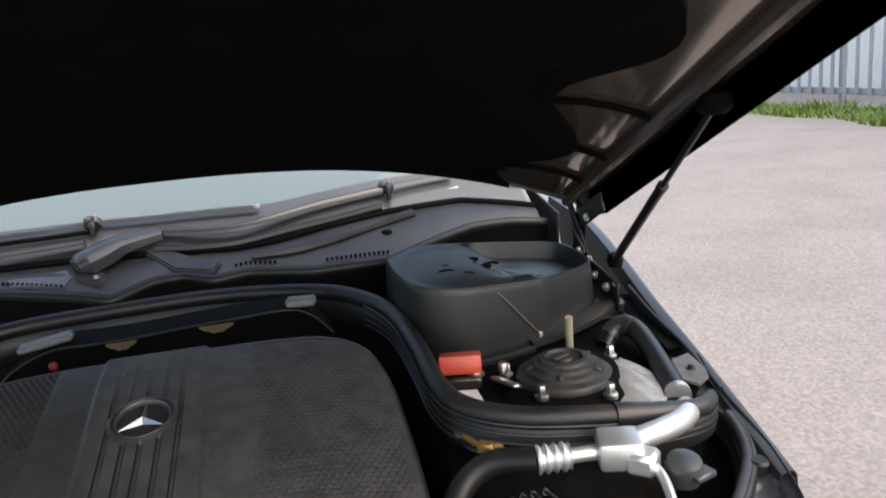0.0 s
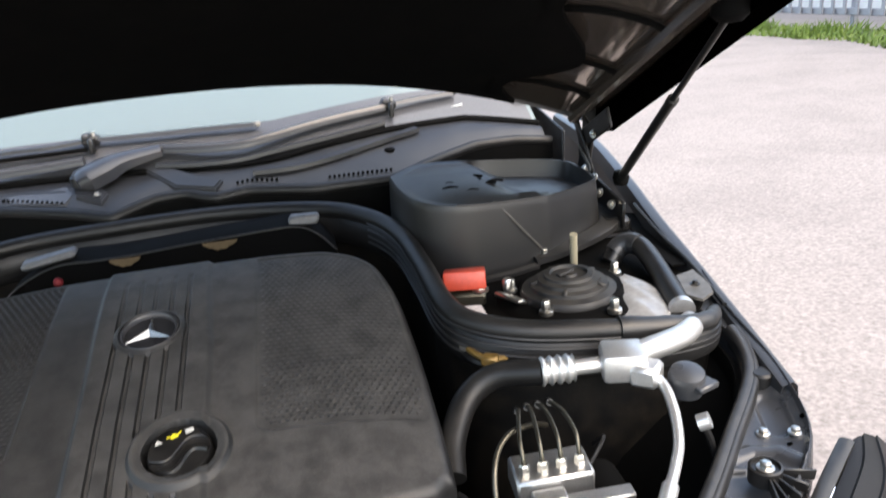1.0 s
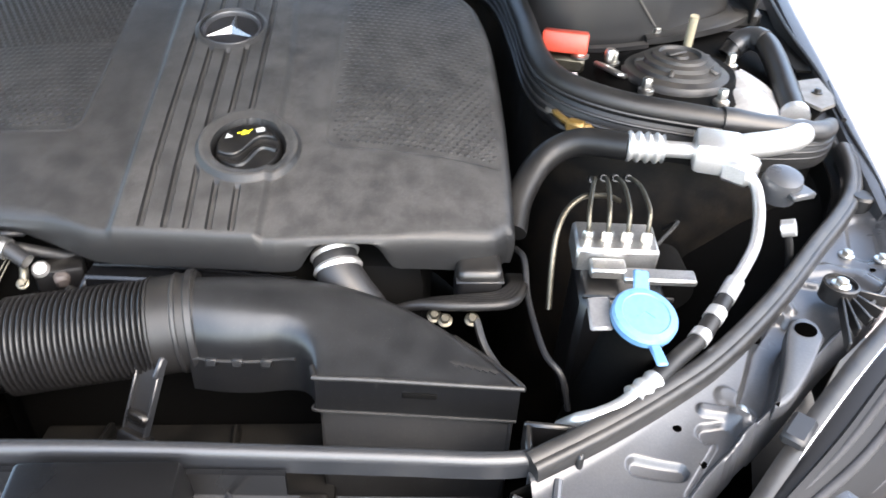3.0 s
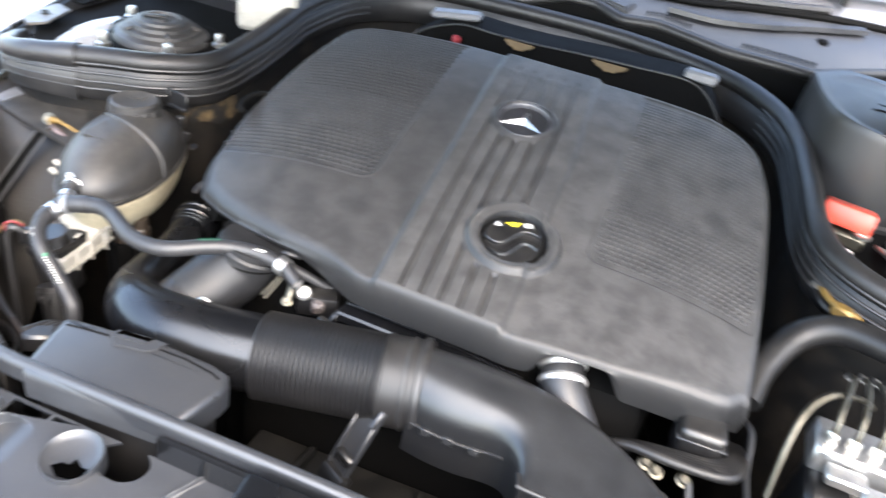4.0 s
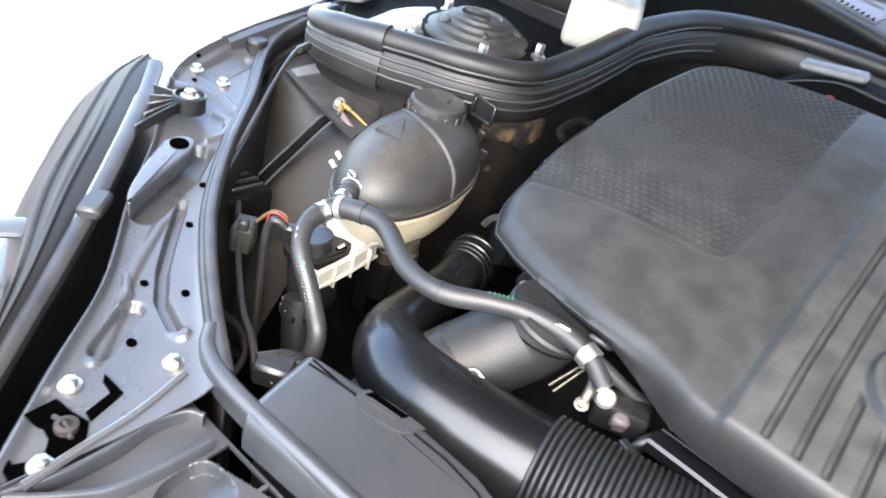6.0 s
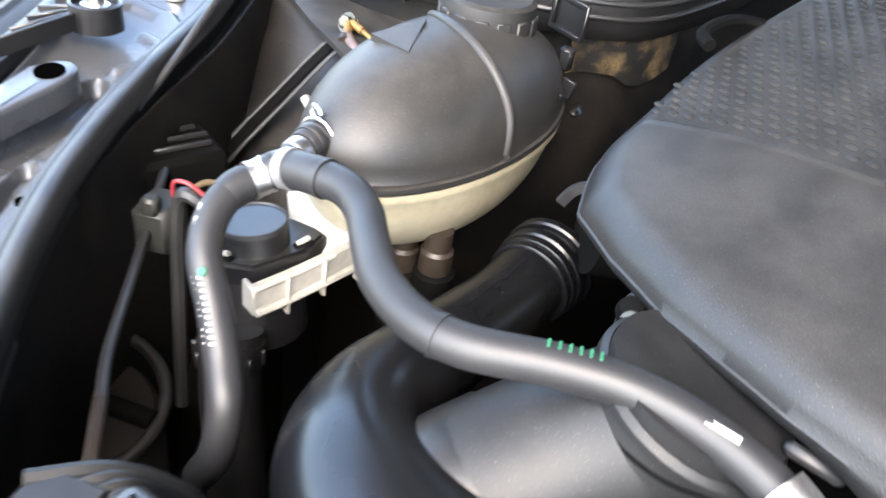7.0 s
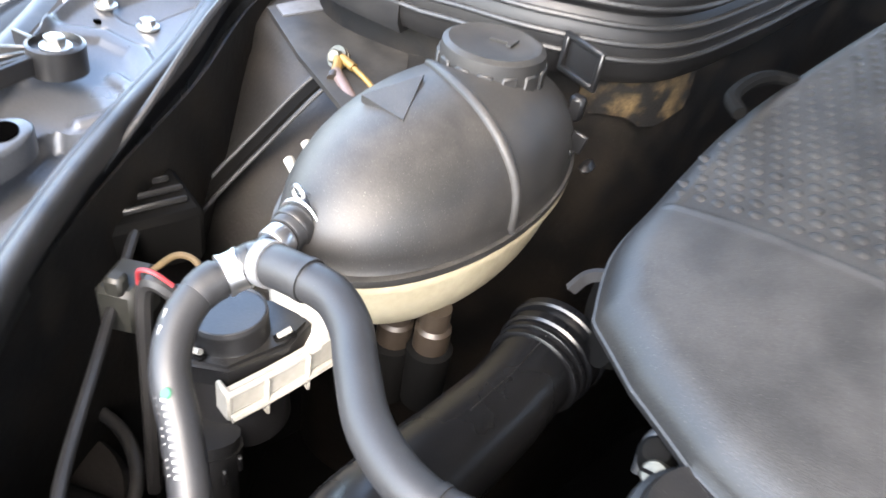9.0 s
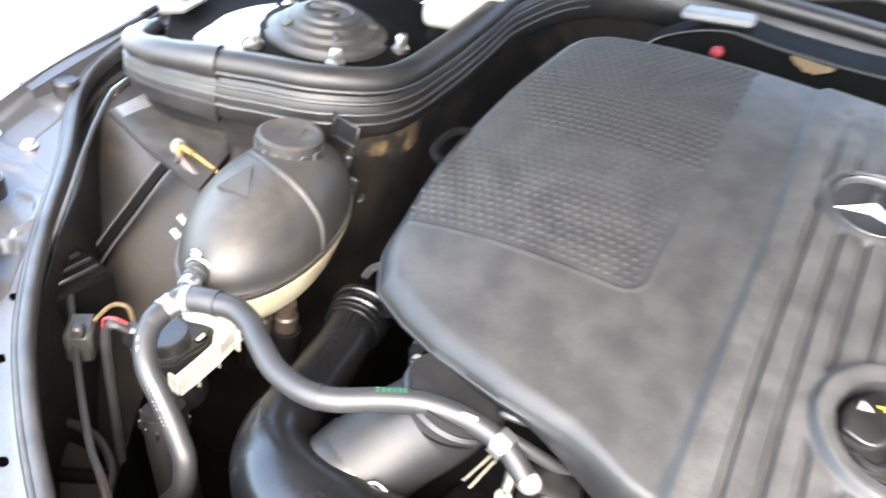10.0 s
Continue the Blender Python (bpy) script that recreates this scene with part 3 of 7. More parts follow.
def make_tower(s):
    c = (.572 * s, .765)
    m = Matrix.Translation((c[0], c[1], 0.62))
    return lathe([(.13, 0), (.135, .15), (.13, .27), (.118, .315), (.10, .332), (.075, .338), (.072, .345), (.03, .35), (0, .35)], m, 40)


for s in (1, -1):
    tower = part("strut_tower", make_tower(s), M_NEAR_BLACK, car, "black painted strut tower with nuts")
    z = 0.62
    cap = part("strut_cap", lathe([(.070, .334), (.070, .341), (.0665, .346), (.056, .349), (.0545, .354), (.0455, .356), (.044, .361), (.036, .363), (.0345, .3665), (.027, .368), (.025, .364), (.012, .363), (.010, .366), (0, .366)], Matrix.Translation((.566 * s, .755, z)), 40), M_DUSTY, tower, "round black stepped strut cap")
    for k in range(5):
        a = .5 + 1.2566 * k
        part("cap_rib", block((.020, .007, .006), Matrix.Translation((.566 * s + .046 * math.cos(a), .755 + .046 * math.sin(a), z + .3565)) @ pose(0, 0, 0, 0, 12, math.degrees(a)), .002, 1), M_DUSTY, cap)
    part("cap_slot", block((.030, .010, .004), pose(.566 * s - .006, .752, z + .369, 0, 0, 30), .0015, 1), M_DUSTY, cap)
    for bx, by in ((.514, .70), (.49, .79), (.652, .795), (.60, .672)):
        part("nut", bolt((bx * s, by, .955), 0.0065, 0.020), M_STEEL, tower, "shiny strut nut")
    part("shelf", plate([(x * s, y) for x, y in ((.445, .74), (.465, .69), (.505, .655), (.565, .635), (.64, .625), (.70, .645), (.75, .70), (.76, .98), (.445, .98))], .945, .004, 0), M_NEAR_BLACK, car, "black body shelf beside the strut tower")


# scuttle, windscreen and cabin front
def scuttle_z(x, y):
    return 1.06 + (y - 1.2) * 0.42 - 0.05 * (abs(x) / 0.75) ** 3


def lip_y(x):
    """Wavy front edge of the scuttle."""
    return np.interp(x, [-.75, -.56, -.38, -.33, -.18, -.13, -.06, 0, .05, .11, .23, .38, .47, .56, .65, .75], [1.31, 1.29, 1.25, 1.243, 1.198, 1.178, 1.215, 1.218, 1.195, 1.206, 1.186, 1.192, 1.24, 1.285, 1.305, 1.31])


def seam_y(x):
    """Lower edge of the windscreen, where the scuttle meets it."""
    return np.interp(x, [-.75, -.35, -.17, 0, .17, .40, .56, .75], [1.34, 1.31, 1.30, 1.284, 1.287, 1.345, 1.375, 1.36])


def strip(f0, f1, n, lift, bend=0.0, x0=-.72, x1=.72):
    rows = []
    for v in np.linspace(0, 1, n):
        row = []
        for x in np.linspace(x0, x1, 121):
            y = f0(x) + v * (f1(x) - f0(x))
            row.append((x, y, scuttle_z(x, y) + lift + bend * math.sin(v * math.pi)))
        rows.append(row)
    return loft(rows)


scuttle = part("scuttle", thicken(strip(lambda x: lip_y(x) + .008, lambda x: seam_y(x) - .006, 12, 0.0, .006), .004), M_SCUTTLE, car, "dark grey plastic scuttle panel below the windscreen")
lip = [(x, lip_y(x), scuttle_z(x, lip_y(x)) - .004) for x in np.linspace(-.73, .73, 120)]
part("rubber_lip", sweep(lip, .011, 12), M_RUBBER, scuttle, "black rubber lip along the scuttle")
skirt = [[(x, lip_y(x) - .004, scuttle_z(x, lip_y(x)) - d) for x in np.linspace(-.73, .73, 120)] for d in (.008, .03, .07, .2)]
part("skirt", thicken(loft(skirt), .003), M_DARK, scuttle, "black front face of the scuttle")
seam = [(x, seam_y(x) - .003, scuttle_z(x, seam_y(x)) + .002) for x in np.linspace(-.72, .72, 90)]
part("gap_seal", sweep(seam, .007, 8), M_DARK, scuttle, "black rubber gap below the glass")
part("cap", lathe([(.011, -.004), (.011, .006), (.008, .009), (0, .009)], Matrix.Translation((.384, 1.27, scuttle_z(.384, 1.27))), 20), M_DARK, scuttle, "round black cap")
for x0, x1, dy in ((.26, .385, .018), (.09, .165, .018), (-.33, -.22, .018)):
    for x in np.arange(x0, x1, .009):
        y = float(lip_y(x)) + dy
        part("tooth", block((.0045, .008, .004), pose(x, y, scuttle_z(x, y) + .005), .001, 1), M_DARK, scuttle)


def screen_point(x, v):
    """v 0 at the seam with the scuttle, 1 at the roof."""
    u = x / .72
    y0 = float(seam_y(x))
    y = y0 + v * (2.19 - .1 * u * u - y0)
    return (x * (1 - .12 * v), y, scuttle_z(x, y0) + v * (1.575 - scuttle_z(x, y0)) + .03 * math.sin(v * math.pi))


rows = [[screen_point(x, v) for x in np.linspace(-.72, .72, 61)] for v in np.linspace(0, 1, 26)]
screen = part("windscreen", thicken(loft(rows), .005), M_GLASS, car, "pale blue-green windscreen glass")
rows = [[(q[0], q[1], q[2] + .004) for q in (screen_point(x, v) for x in np.linspace(-.71, .71, 61))] for v in np.linspace(0.004, .10, 8)]
part("printed_border", loft(rows), M_BORDER, screen, "grey-black printed border of the glass")
part("sticker_bar", block((.05, .012, .0008), pose(.54, 1.405, scuttle_z(.54, 1.405) + .012, 22, 0, 2), 0), M_PRINT, screen, "small pale printed bar")
part("cabin", block((1.5, 1.9, 0.7), pose(0, 2.75, 0.85), 0.12, 4), M_PAINT, car, "black cabin body")
part("roof", block((1.2, 1.5, 0.09), pose(0, 2.95, 1.56), 0.04, 3), M_PAINT, car)
part("dashboard", block((1.3, 0.5, 0.12), pose(0, 1.78, 1.16), 0.04, 3), M_DARK, car, "black dashboard behind the windscreen")
for s in (1, -1):
    # added panel that closes the bright gap beside the hinge
    part("corner_filler", block((.006, .26, .17), pose(.740 * s, 1.395, 1.020, 8, 0, 0), .002, 1), M_HINGE, car, "black filler panel at the foot of the screen pillar")
    part("pillar", tube([(.70 * s, 1.42, 1.12), (.66 * s, 1.9, 1.42), (.60 * s, 2.25, 1.55)], .035, 8, 10), M_PAINT, car)
    wheel = part("wheel", lathe([(.2, -.1), (.31, -.1), (.325, -.06), (.325, .06), (.31, .1), (.2, .1)], pose(.78 * s, .68, .325, 0, 90, 0), 40), M_RUBBER, car, "black tyre under the wing")
    wheel = part("wheel", lathe([(.2, -.1), (.31, -.1), (.325, -.06), (.325, .06), (.31, .1), (.2, .1)], pose(.78 * s, 3.5, .325, 0, 90, 0), 40), M_RUBBER, car, "black tyre under the wing")


# bumper and headlamps
def panel_front(x):
    return .047 - .035 * (1 - min(1, abs(x) / .37) ** 2)


def make_bumper():
    side = [(.815, .425, .80), (.775, .350, .80), (.66, .237, .80), (.60, .184, .80), (.515, .138, .802), (.46, .105, .806), (.40, .056, .820), (.36, .045, .828), (.33, .044, .828), (.2, panel_front(.2), .828)]
    top = [(-x, y, z) for x, y, z in side] + [(0, panel_front(0), .828)] + side[::-1]
    a = spline(top, 6)
    rows = [[(p[0] * k, p[1] + b, p[2] - d) for p in a] for k, b, d in ((1, 0, .02), (1, -.002, 0), (1.0, -.012, -.002), (1.0, -.030, .010), (1.0, -.042, .035), (1.0, -.050, .10), (1.0, -.052, .3), (.99, -.03, .5))]
    return thicken(loft(rows), 0.003)


bumper = part("bumper", make_bumper(), M_BUMPER, car, "grey metallic front bumper")
part("rim", sweep([(x, panel_front(x) + .002, .829) for x in np.linspace(-.36, .36, 60)], .0055, 10), M_PIPE, bumper, "dark rubber rim along the bumper")

LAMP_OUT = [(.835, .436, .838), (.79, .352, .840), (.735, .296, .840), (.672, .242, .840), (.606, .188, .838), (.520, .143, .836), (.468, .112, .834), (.405, .062, .826)]
LAMP_IN = [(.748, .414, .889), (.722, .396, .886), (.675, .357, .882), (.622, .309, .877), (.552, .240, .866), (.49, .172, .856), (.445, .122, .850), (.39, .062, .843)]


def make_headlamp(s):
    a, b = spline(mirror(LAMP_IN, s), 8), spline(mirror(LAMP_OUT, s), 8)

    def skin(rows):
        return [[tuple(p + (q - p) * t + np.array((0, 0, dz))) for p, q in zip(a, b)] for t, dz in rows]
    lamp = part("headlamp", thicken(loft(skin(((0.0, -.16), (0.0, -.012), (0.06, -.002), (0.13, -.006), (0.2, -.05), (0.55, -.08), (0.85, -.10), (1.0, -.16)))), .003), M_PLASTIC, car, "headlamp unit with a smoky clear lens")
    part("lens", thicken(loft(skin(((0.12, -.004), (0.17, .005), (0.25, .010), (0.33, .0125), (0.36, .0165), (0.40, .0165), (0.50, .0165), (0.58, .0155), (0.61, .0185), (0.65, .0165), (0.8, .0115), (0.92, .002), (1.0, -.010), (1.03, -.03), (1.03, -.09), (1.0, -.16)))), .003), M_LENS, lamp, "smoky plastic lens with pale streaks")
    part("gasket", sweep(a + (b - a) * 0.06 + np.array((0, 0, .000)), .007, section=[(-1.2, -.8), (1.2, -.8), (1.1, .3), (.5, .7), (-.5, .7), (-1.1, .3)], up=(0, 0, 1)), M_SEAL, lamp, "grey rubber lens gasket")
    part("chrome_strip", sweep((a + (b - a) * 0.15 + np.array((0, 0, .004)))[14:], .0014, 8), M_CHROME, lamp, "thin bright strip")
    for t, dz, i, j in ((.44, .0145, 14, 40), (.62, .0150, 20, 46), (.86, .0045, 6, 34)):
        n = j - i
        part("streak", sweep((a + (b - a) * t + np.array((0, 0, dz)))[i:j], [.0008 + .0034 * math.sin(math.pi * (k + 1) / (n + 1)) for k in range(n)], 10), M_STREAK, lamp, "pale streak along the lens")
    if s > 0:
        part("amber_edge", sweep((a + (b - a) * 1.01 + np.array((0, 0, -.010)))[10:44], .0045, 8), M_AMBER, lamp, "reddish amber edge of the lens")
    part("clip", block((.02, .035, .012), Matrix.Translation(a[33] + np.array((0, 0, .004))) @ pose(0, 0, 0, 0, 0, -42 * s), .003, 1), M_HOSE, lamp)
    part("side_marker", sweep((b + np.array((0, 0, -.016)))[2:14], .006, 8), M_ORANGE, lamp, "orange side marker")
    part("washer_cover", block((.026, .04, .008), pose(.565 * s, .168, .853, 4, 0, 40 * s), .004, 2), M_INNER, lamp, "grey bracket beside the lens")
    part("washer_cover", block((.022, .036, .022), pose(.527 * s, .124, .838, 4, 0, 40 * s), .005, 2), M_INNER, lamp, "grey bracket beside the lens")
    # bracket with webs, out to the bolt on the rail
    br = bmesh.new()
    hub = Vector((.634 * s, .380, .901))
    lathe([(.0165, -.012), (.0165, .005), (.0145, .006), (.0135, .002), (.006, .002)], Matrix.Translation(hub), 28, bm=br)
    for ex, ey in ((.684, .371), (.664, .354), (.648, .342), (.630, .327), (.612, .307)):
        end = Vector((ex * s, ey, .894))
        d = end - hub
        start = hub + d.normalized() * 0.014
        block((0.0028, (end - start).length, 0.012), Matrix.Translation((start + end) / 2 - Vector((0, 0, .003))) @ d.to_track_quat("Y", "Z").to_matrix().to_4x4(), 0.0008, 1, bm=br)
    bracket = part("bracket", br, M_PLASTIC, lamp, "black ribbed fixing bracket")
    part("bolt", bolt(hub + Vector((0, 0, .002)), .006, .008), M_STEEL, bracket, "zinc-plated hexagon bolt")
    return lamp


for s in (1, -1):
    make_headlamp(s)

# front panel with the lock, crossbar
CROSS = [(-.362, .222, .868), (-.343, .207, .866), (-.3, .199, .866), (-.2, .200, .867), (0, .203, .868), (.2, .201, .867), (.3, .20, .866), (.343, .209, .866), (.362, .224, .868)]
bar = part("crossbar", sweep(spline(CROSS, 8), .0066, section=[(math.cos(a), math.sin(a) if math.sin(a) > -.4 else -2.4) for a in np.linspace(0, 2 * math.pi, 20, endpoint=False)], up=(0, 0, 1)), M_PANEL, car, "black plastic crossbar over the radiator")
part("flange", sweep([(x, .190, .848) for x in np.linspace(-.14, .14, 20)], .010, section=[(-.25, -1.6), (.25, -1.6), (.25, 1.2), (-.25, 1.2)], up=(0, 0, 1)), M_PIPE, bar)

RIB_1 = [(.336, .062), (.329, .092), (.327, .128), (.328, .155), (.322, .176), (.311, .183)]
RIB_2 = [(.334, .062), (.317, .084), (.302, .109), (.296, .135), (.293, .160), (.292, .176)]


def make_front_panel():
    nx, ny = 720, 170
    x = np.linspace(-.365, .365, nx)[None, :] * np.ones((ny, 1))
    f = np.array([panel_front(v) for v in x[0]])[None, :]
    y = f + (.188 - f) * np.linspace(0, 1, ny)[:, None]
    ax = np.abs(x)
    z = .826 + .010 * smooth(.10, .188, y) + .012 * smooth(.34, .365, ax)
    # shallow round dish, deeper towards the wing
    disc = ((np.abs(ax - .267) ** 3 + np.abs(y - .148) ** 3)) ** (1 / 3)
    z -= .012 * (1 - smooth(.0215, .0228, disc)) * smooth(.244, .294, ax)
    z += .004 * (1 - smooth(.0, .003, away(ax, y, [(.115, .06), (.11, .16), (.095, .188)])))
    hole = (np.hypot((ax - .163) / .024, (y - .172) / .018) < 1) | ((ax > .218) & (ax < .287) & (y > .168 + .25 * (.287 - ax)) & (y < .186) & (np.abs(ax - .245) > .0018))
    verts = np.stack([x, y, z], -1).reshape(-1, 3)
    idx = np.arange(nx * ny).reshape(ny, nx)
    quads = np.stack([idx[:-1, :-1], idx[:-1, 1:], idx[1:, 1:], idx[1:, :-1]], -1)[~hole[:-1, :-1]]
    me = bpy.data.meshes.new("tmp")
    me.from_pydata(verts.tolist(), [], quads.tolist())
    bm = bmesh.new()
    bm.from_mesh(me)
    bpy.data.meshes.remove(me)
    bmesh.ops.delete(bm, geom=[v for v in bm.verts if not v.link_faces], context="VERTS")
    return thicken(bm, .003)


panel = part("front_panel", make_front_panel(), M_PANEL, car, "black plastic panel before the crossbar")
for s in (1, -1):
    for line, r, top in ((RIB_1, .0030, .836), (RIB_2, .0034, .834)):
        part("rib", sweep(spline(mirror([(x, y, top + .10 * max(0, y - .10)) for x, y in line], s), 8), r, section=[(-1, -3), (-.8, .2), (-.4, .8), (.4, .8), (.8, .2), (1, -3)], up=(0, 0, 1)), M_PANEL, panel, "smooth curved rib")
    fold = [(.336, .062), (.337, .09), (.337, .13), (.342, .162), (.347, .188)]
    part("fold", thicken(loft([[(x * s, y, on_rail(x + .004, y, s) - .001) for x, y in fold], [((x + .001) * s, y, on_rail(x + .004, y, s) - .012) for x, y in fold], [((x + .004) * s, y, .822) for x, y in fold]]), .0015), M_PANEL, panel, "dusty folded wall below the rail")
    d2 = part("rotary_cap", lathe([(.0245, -.01), (.0258, .0095), (.0254, .0112), (.0246, .0112), (.0230, .0092), (.017, .0070), (0, .0058)], pose(.200 * s, .159, .828, 8, 0, 0), 40), M_PANEL, panel, "round dished cap with a square notch")
    part("notch", plate([(x * s, y) for x, y in ((.2085, .143), (.2025, .150), (.1965, .1500), (.1955, .1575), (.186, .1525), (.1790, .1535), (.1785, .1440), (.188, .1385), (.199, .1375))], .8355, .003, 0), M_HOLE, d2, "black plate for a square notch")
    part("clip", block((.020, .016, .014), pose(.288 * s, .062, .832, 0, 0, -35 * s), .003, 1), M_DARK, panel)
    part("clip", block((.028, .020, .016), pose(.262 * s, .064, .830, 0, 0, -35 * s), .004, 2), M_PLASTIC, panel, "square plastic clip")

part("bonnet_edge", block((.1, .04, .03), pose(0, -.05, .80), .01, 2), M_PLASTIC, car)


# ---- the bonnet ----
def bonnet_point(x, v, lift=0.0):
    """v 0 at the hinges, 1 at the nose; lift upwards from the underside."""
    y = 1.17 - 1.12 * v - 0.05 * (x / 0.8) ** 2 * v
    z = 1.085 + 0.497 * v + (0.166 - 0.036 * v) * (1 - abs(x / 0.8) ** 2.4)
    return (x, y - lift * 0.4, z + lift)


def make_bonnet():
    b = thing("bonnet", (0, 1.2, 1.1), "black bonnet raised on gas struts, with a felt liner", "bonnet")

    def half(v):
        return 0.80 - 0.035 * v
    rows = [[bonnet_point(u * half(v), v, 0.045) for u in np.linspace(-1, 1, 41)] for v in np.linspace(0, 1, 31)]
    part("skin", thicken(loft(rows), 0.002), M_PAINT, b, "glossy black outer skin")
    rows = [[bonnet_point(u * half(v), v, 0.045 - 0.045 * min(1, 9 * (1 - abs(u))) * min(1, 30 * v + 0.2) * min(1, 20 * (1 - v))) for u in np.linspace(-1, 1, 61)] for v in np.linspace(0, 1, 41)]
    part("inner_frame", thicken(loft(rows), -0.002), M_BONNET, b, "glossy dark pressed inner frame")
    for s in (1, -1):
        edge = [bonnet_point(s * half(v) * 0.985, v, 0.012) for v in np.linspace(0, 1, 26)]
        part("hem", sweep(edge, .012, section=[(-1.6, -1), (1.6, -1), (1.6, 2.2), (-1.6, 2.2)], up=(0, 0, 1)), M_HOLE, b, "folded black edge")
        edge = [bonnet_point(s * half(v) * 0.90, v, -0.006) for v in np.linspace(0.03, 0.95, 26)]
        part("rib", sweep(edge, .012, 8), M_BONNET, b)
        # creases as thin black tubes: their shade is put in as colour
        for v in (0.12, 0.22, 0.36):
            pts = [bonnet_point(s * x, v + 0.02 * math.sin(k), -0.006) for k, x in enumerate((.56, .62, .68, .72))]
            part("crease", tube(pts, .0045, 5, 8), M_DARK, b, "black line for a pressed crease")
        part("ball_mount", lathe([(.022, -.012), (.022, .006), (.014, .014), (0, .016)], Matrix.Translation(Vector(bonnet_point(s * .735, .455, -.010))) @ pose(0, 0, 0, 180, 0, 0), 20), M_DARK, b, "black ball mount of the gas strut")
    part("rear_edge", sweep([bonnet_point(x, 0.0, 0.02) for x in np.linspace(-.8, .8, 31)], .012, section=[(-1, -1), (1, -1), (1, 2), (-1, 2)], up=(0, 0, 1)), M_PAINT, b, "black rear edge")
    # liner
    rows = [[bonnet_point(u * (0.60 - 0.04 * math.sin(v * 20) * (abs(u) > 0.9)), 0.06 + 0.88 * v, -0.014 - 0.006 * math.sin(u * 9) * math.sin(v * 8)) for u in np.linspace(-1, 1, 61)] for v in np.linspace(0, 1, 41)]
    part("liner", thicken(loft(rows), 0.008), M_LINER, b, "black felt sound liner")
    for s in (1, -1):
        g = thing("gas_strut", (s * .765, 1.03, 1.03), "black gas strut holding the bonnet open", "gas strut", "gas struts of the bonnet")
        a, e = Vector((s * .765, 1.03, 1.035)), Vector(bonnet_point(s * .735, .455, -.018))
        mid = a + (e - a) * 0.58
        part("cylinder", sweep([a, mid], .0078, 14), M_PLASTIC, g, "black cylinder")
        part("rod", sweep([mid, e], .0045, 10), M_HINGE, g, "thin dark rod")
        part("collar", sweep([mid - (e - a) * 0.01, mid + (e - a) * 0.012], .0088, 14), M_HINGE, g)
        part("ball_end", lathe([(.012, -.012), (.015, 0), (.012, .012)], Matrix.Translation(a), 16), M_DARK, g)
        h = part("bonnet_hinge", block((.006, .2, .05), pose(s * .74, 1.06, 1.0, 8, 0, 0), .002, 1), M_HINGE, b, "black steel bonnet hinge with zinc bolts")
        part("arm", block((.006, .05, .12), pose(s * .735, 1.12, 1.07, 20, 0, 0), .002, 1), M_HINGE, h)
        part("arm", block((.006, .16, .035), pose(s * .728, 1.06, 1.12, -25, 0, 0), .002, 1), M_HINGE, h)
        part("link", block((.005, .13, .02), pose(s * .722, 1.10, 1.09, 48, 0, 0), .002, 1), M_HINGE, h)
        part("spring", tube([(s * .715, 1.05 + .0035 * k, 1.05 + .002 * k + .008 * (k % 2)) for k in range(16)], .0022, 3, 6), M_HINGE, h)
        part("base", block((.05, .12, .03), pose(s * .735, 1.03, .965), .008, 1), M_HINGE, h)
        for k, (y, z) in enumerate(((.99, 1.0), (1.03, 1.012), (1.07, 1.03), (1.1, 1.04), (1.12, 1.1), (1.05, 1.115), (1.15, 1.13))):
            part("bolt", bolt((s * (.731 - .006 * (k % 2)), y, z), .0055, .008, (-s, -.4, .5)), M_STEEL, h, "zinc bolt")


make_bonnet()


# ---- engine cover ----
COVER_L = spline([(.41, -.297), (.4136, -.302), (.4505, -.322), (.4986, -.330), (.582, -.340), (.7076, -.334), (.798, -.322), (.840, -.315), (.860, -.303), (.872, -.280)], 10)
COVER_R = spline([(.41, .312), (.418, .325), (.43, .333), (.582, .332), (.7035, .326), (.756, .3205), (.802, .3105), (.834, .298), (.859, .270), (.872, .230)], 10)


def cover_edges(y):
    return np.interp(y, COVER_L[:, 0], COVER_L[:, 1]), np.interp(y, COVER_R[:, 0], COVER_R[:, 1])


GROOVES = (-.024, -.002, .018, .039, .060)
STAR, OIL = (0.006, 0.716), (0.0585, 0.5205)
LEAN = 15.6


def fan(y):
    """The grooves lean to one side and away from the front, by this much."""
    return np.interp(y, [.41, .49, .57, .69, .82], [0, -.005, -.0075, -.009, -.0125])


def cover_top(x, y):
    return np.interp(y, [.36, .415, .53, .69, .76, .82, .87, .93], [.9081, .9235, .956, 1.0006, 1.019, 1.032, 1.0405, 1.046]) - 0.030 * np.clip((np.abs(x - .01) - .06) / .27, 0, 2) ** 3 * np.where(x < 0, np.interp(y, [.5, .8], [1.0, .8]), 1.0)


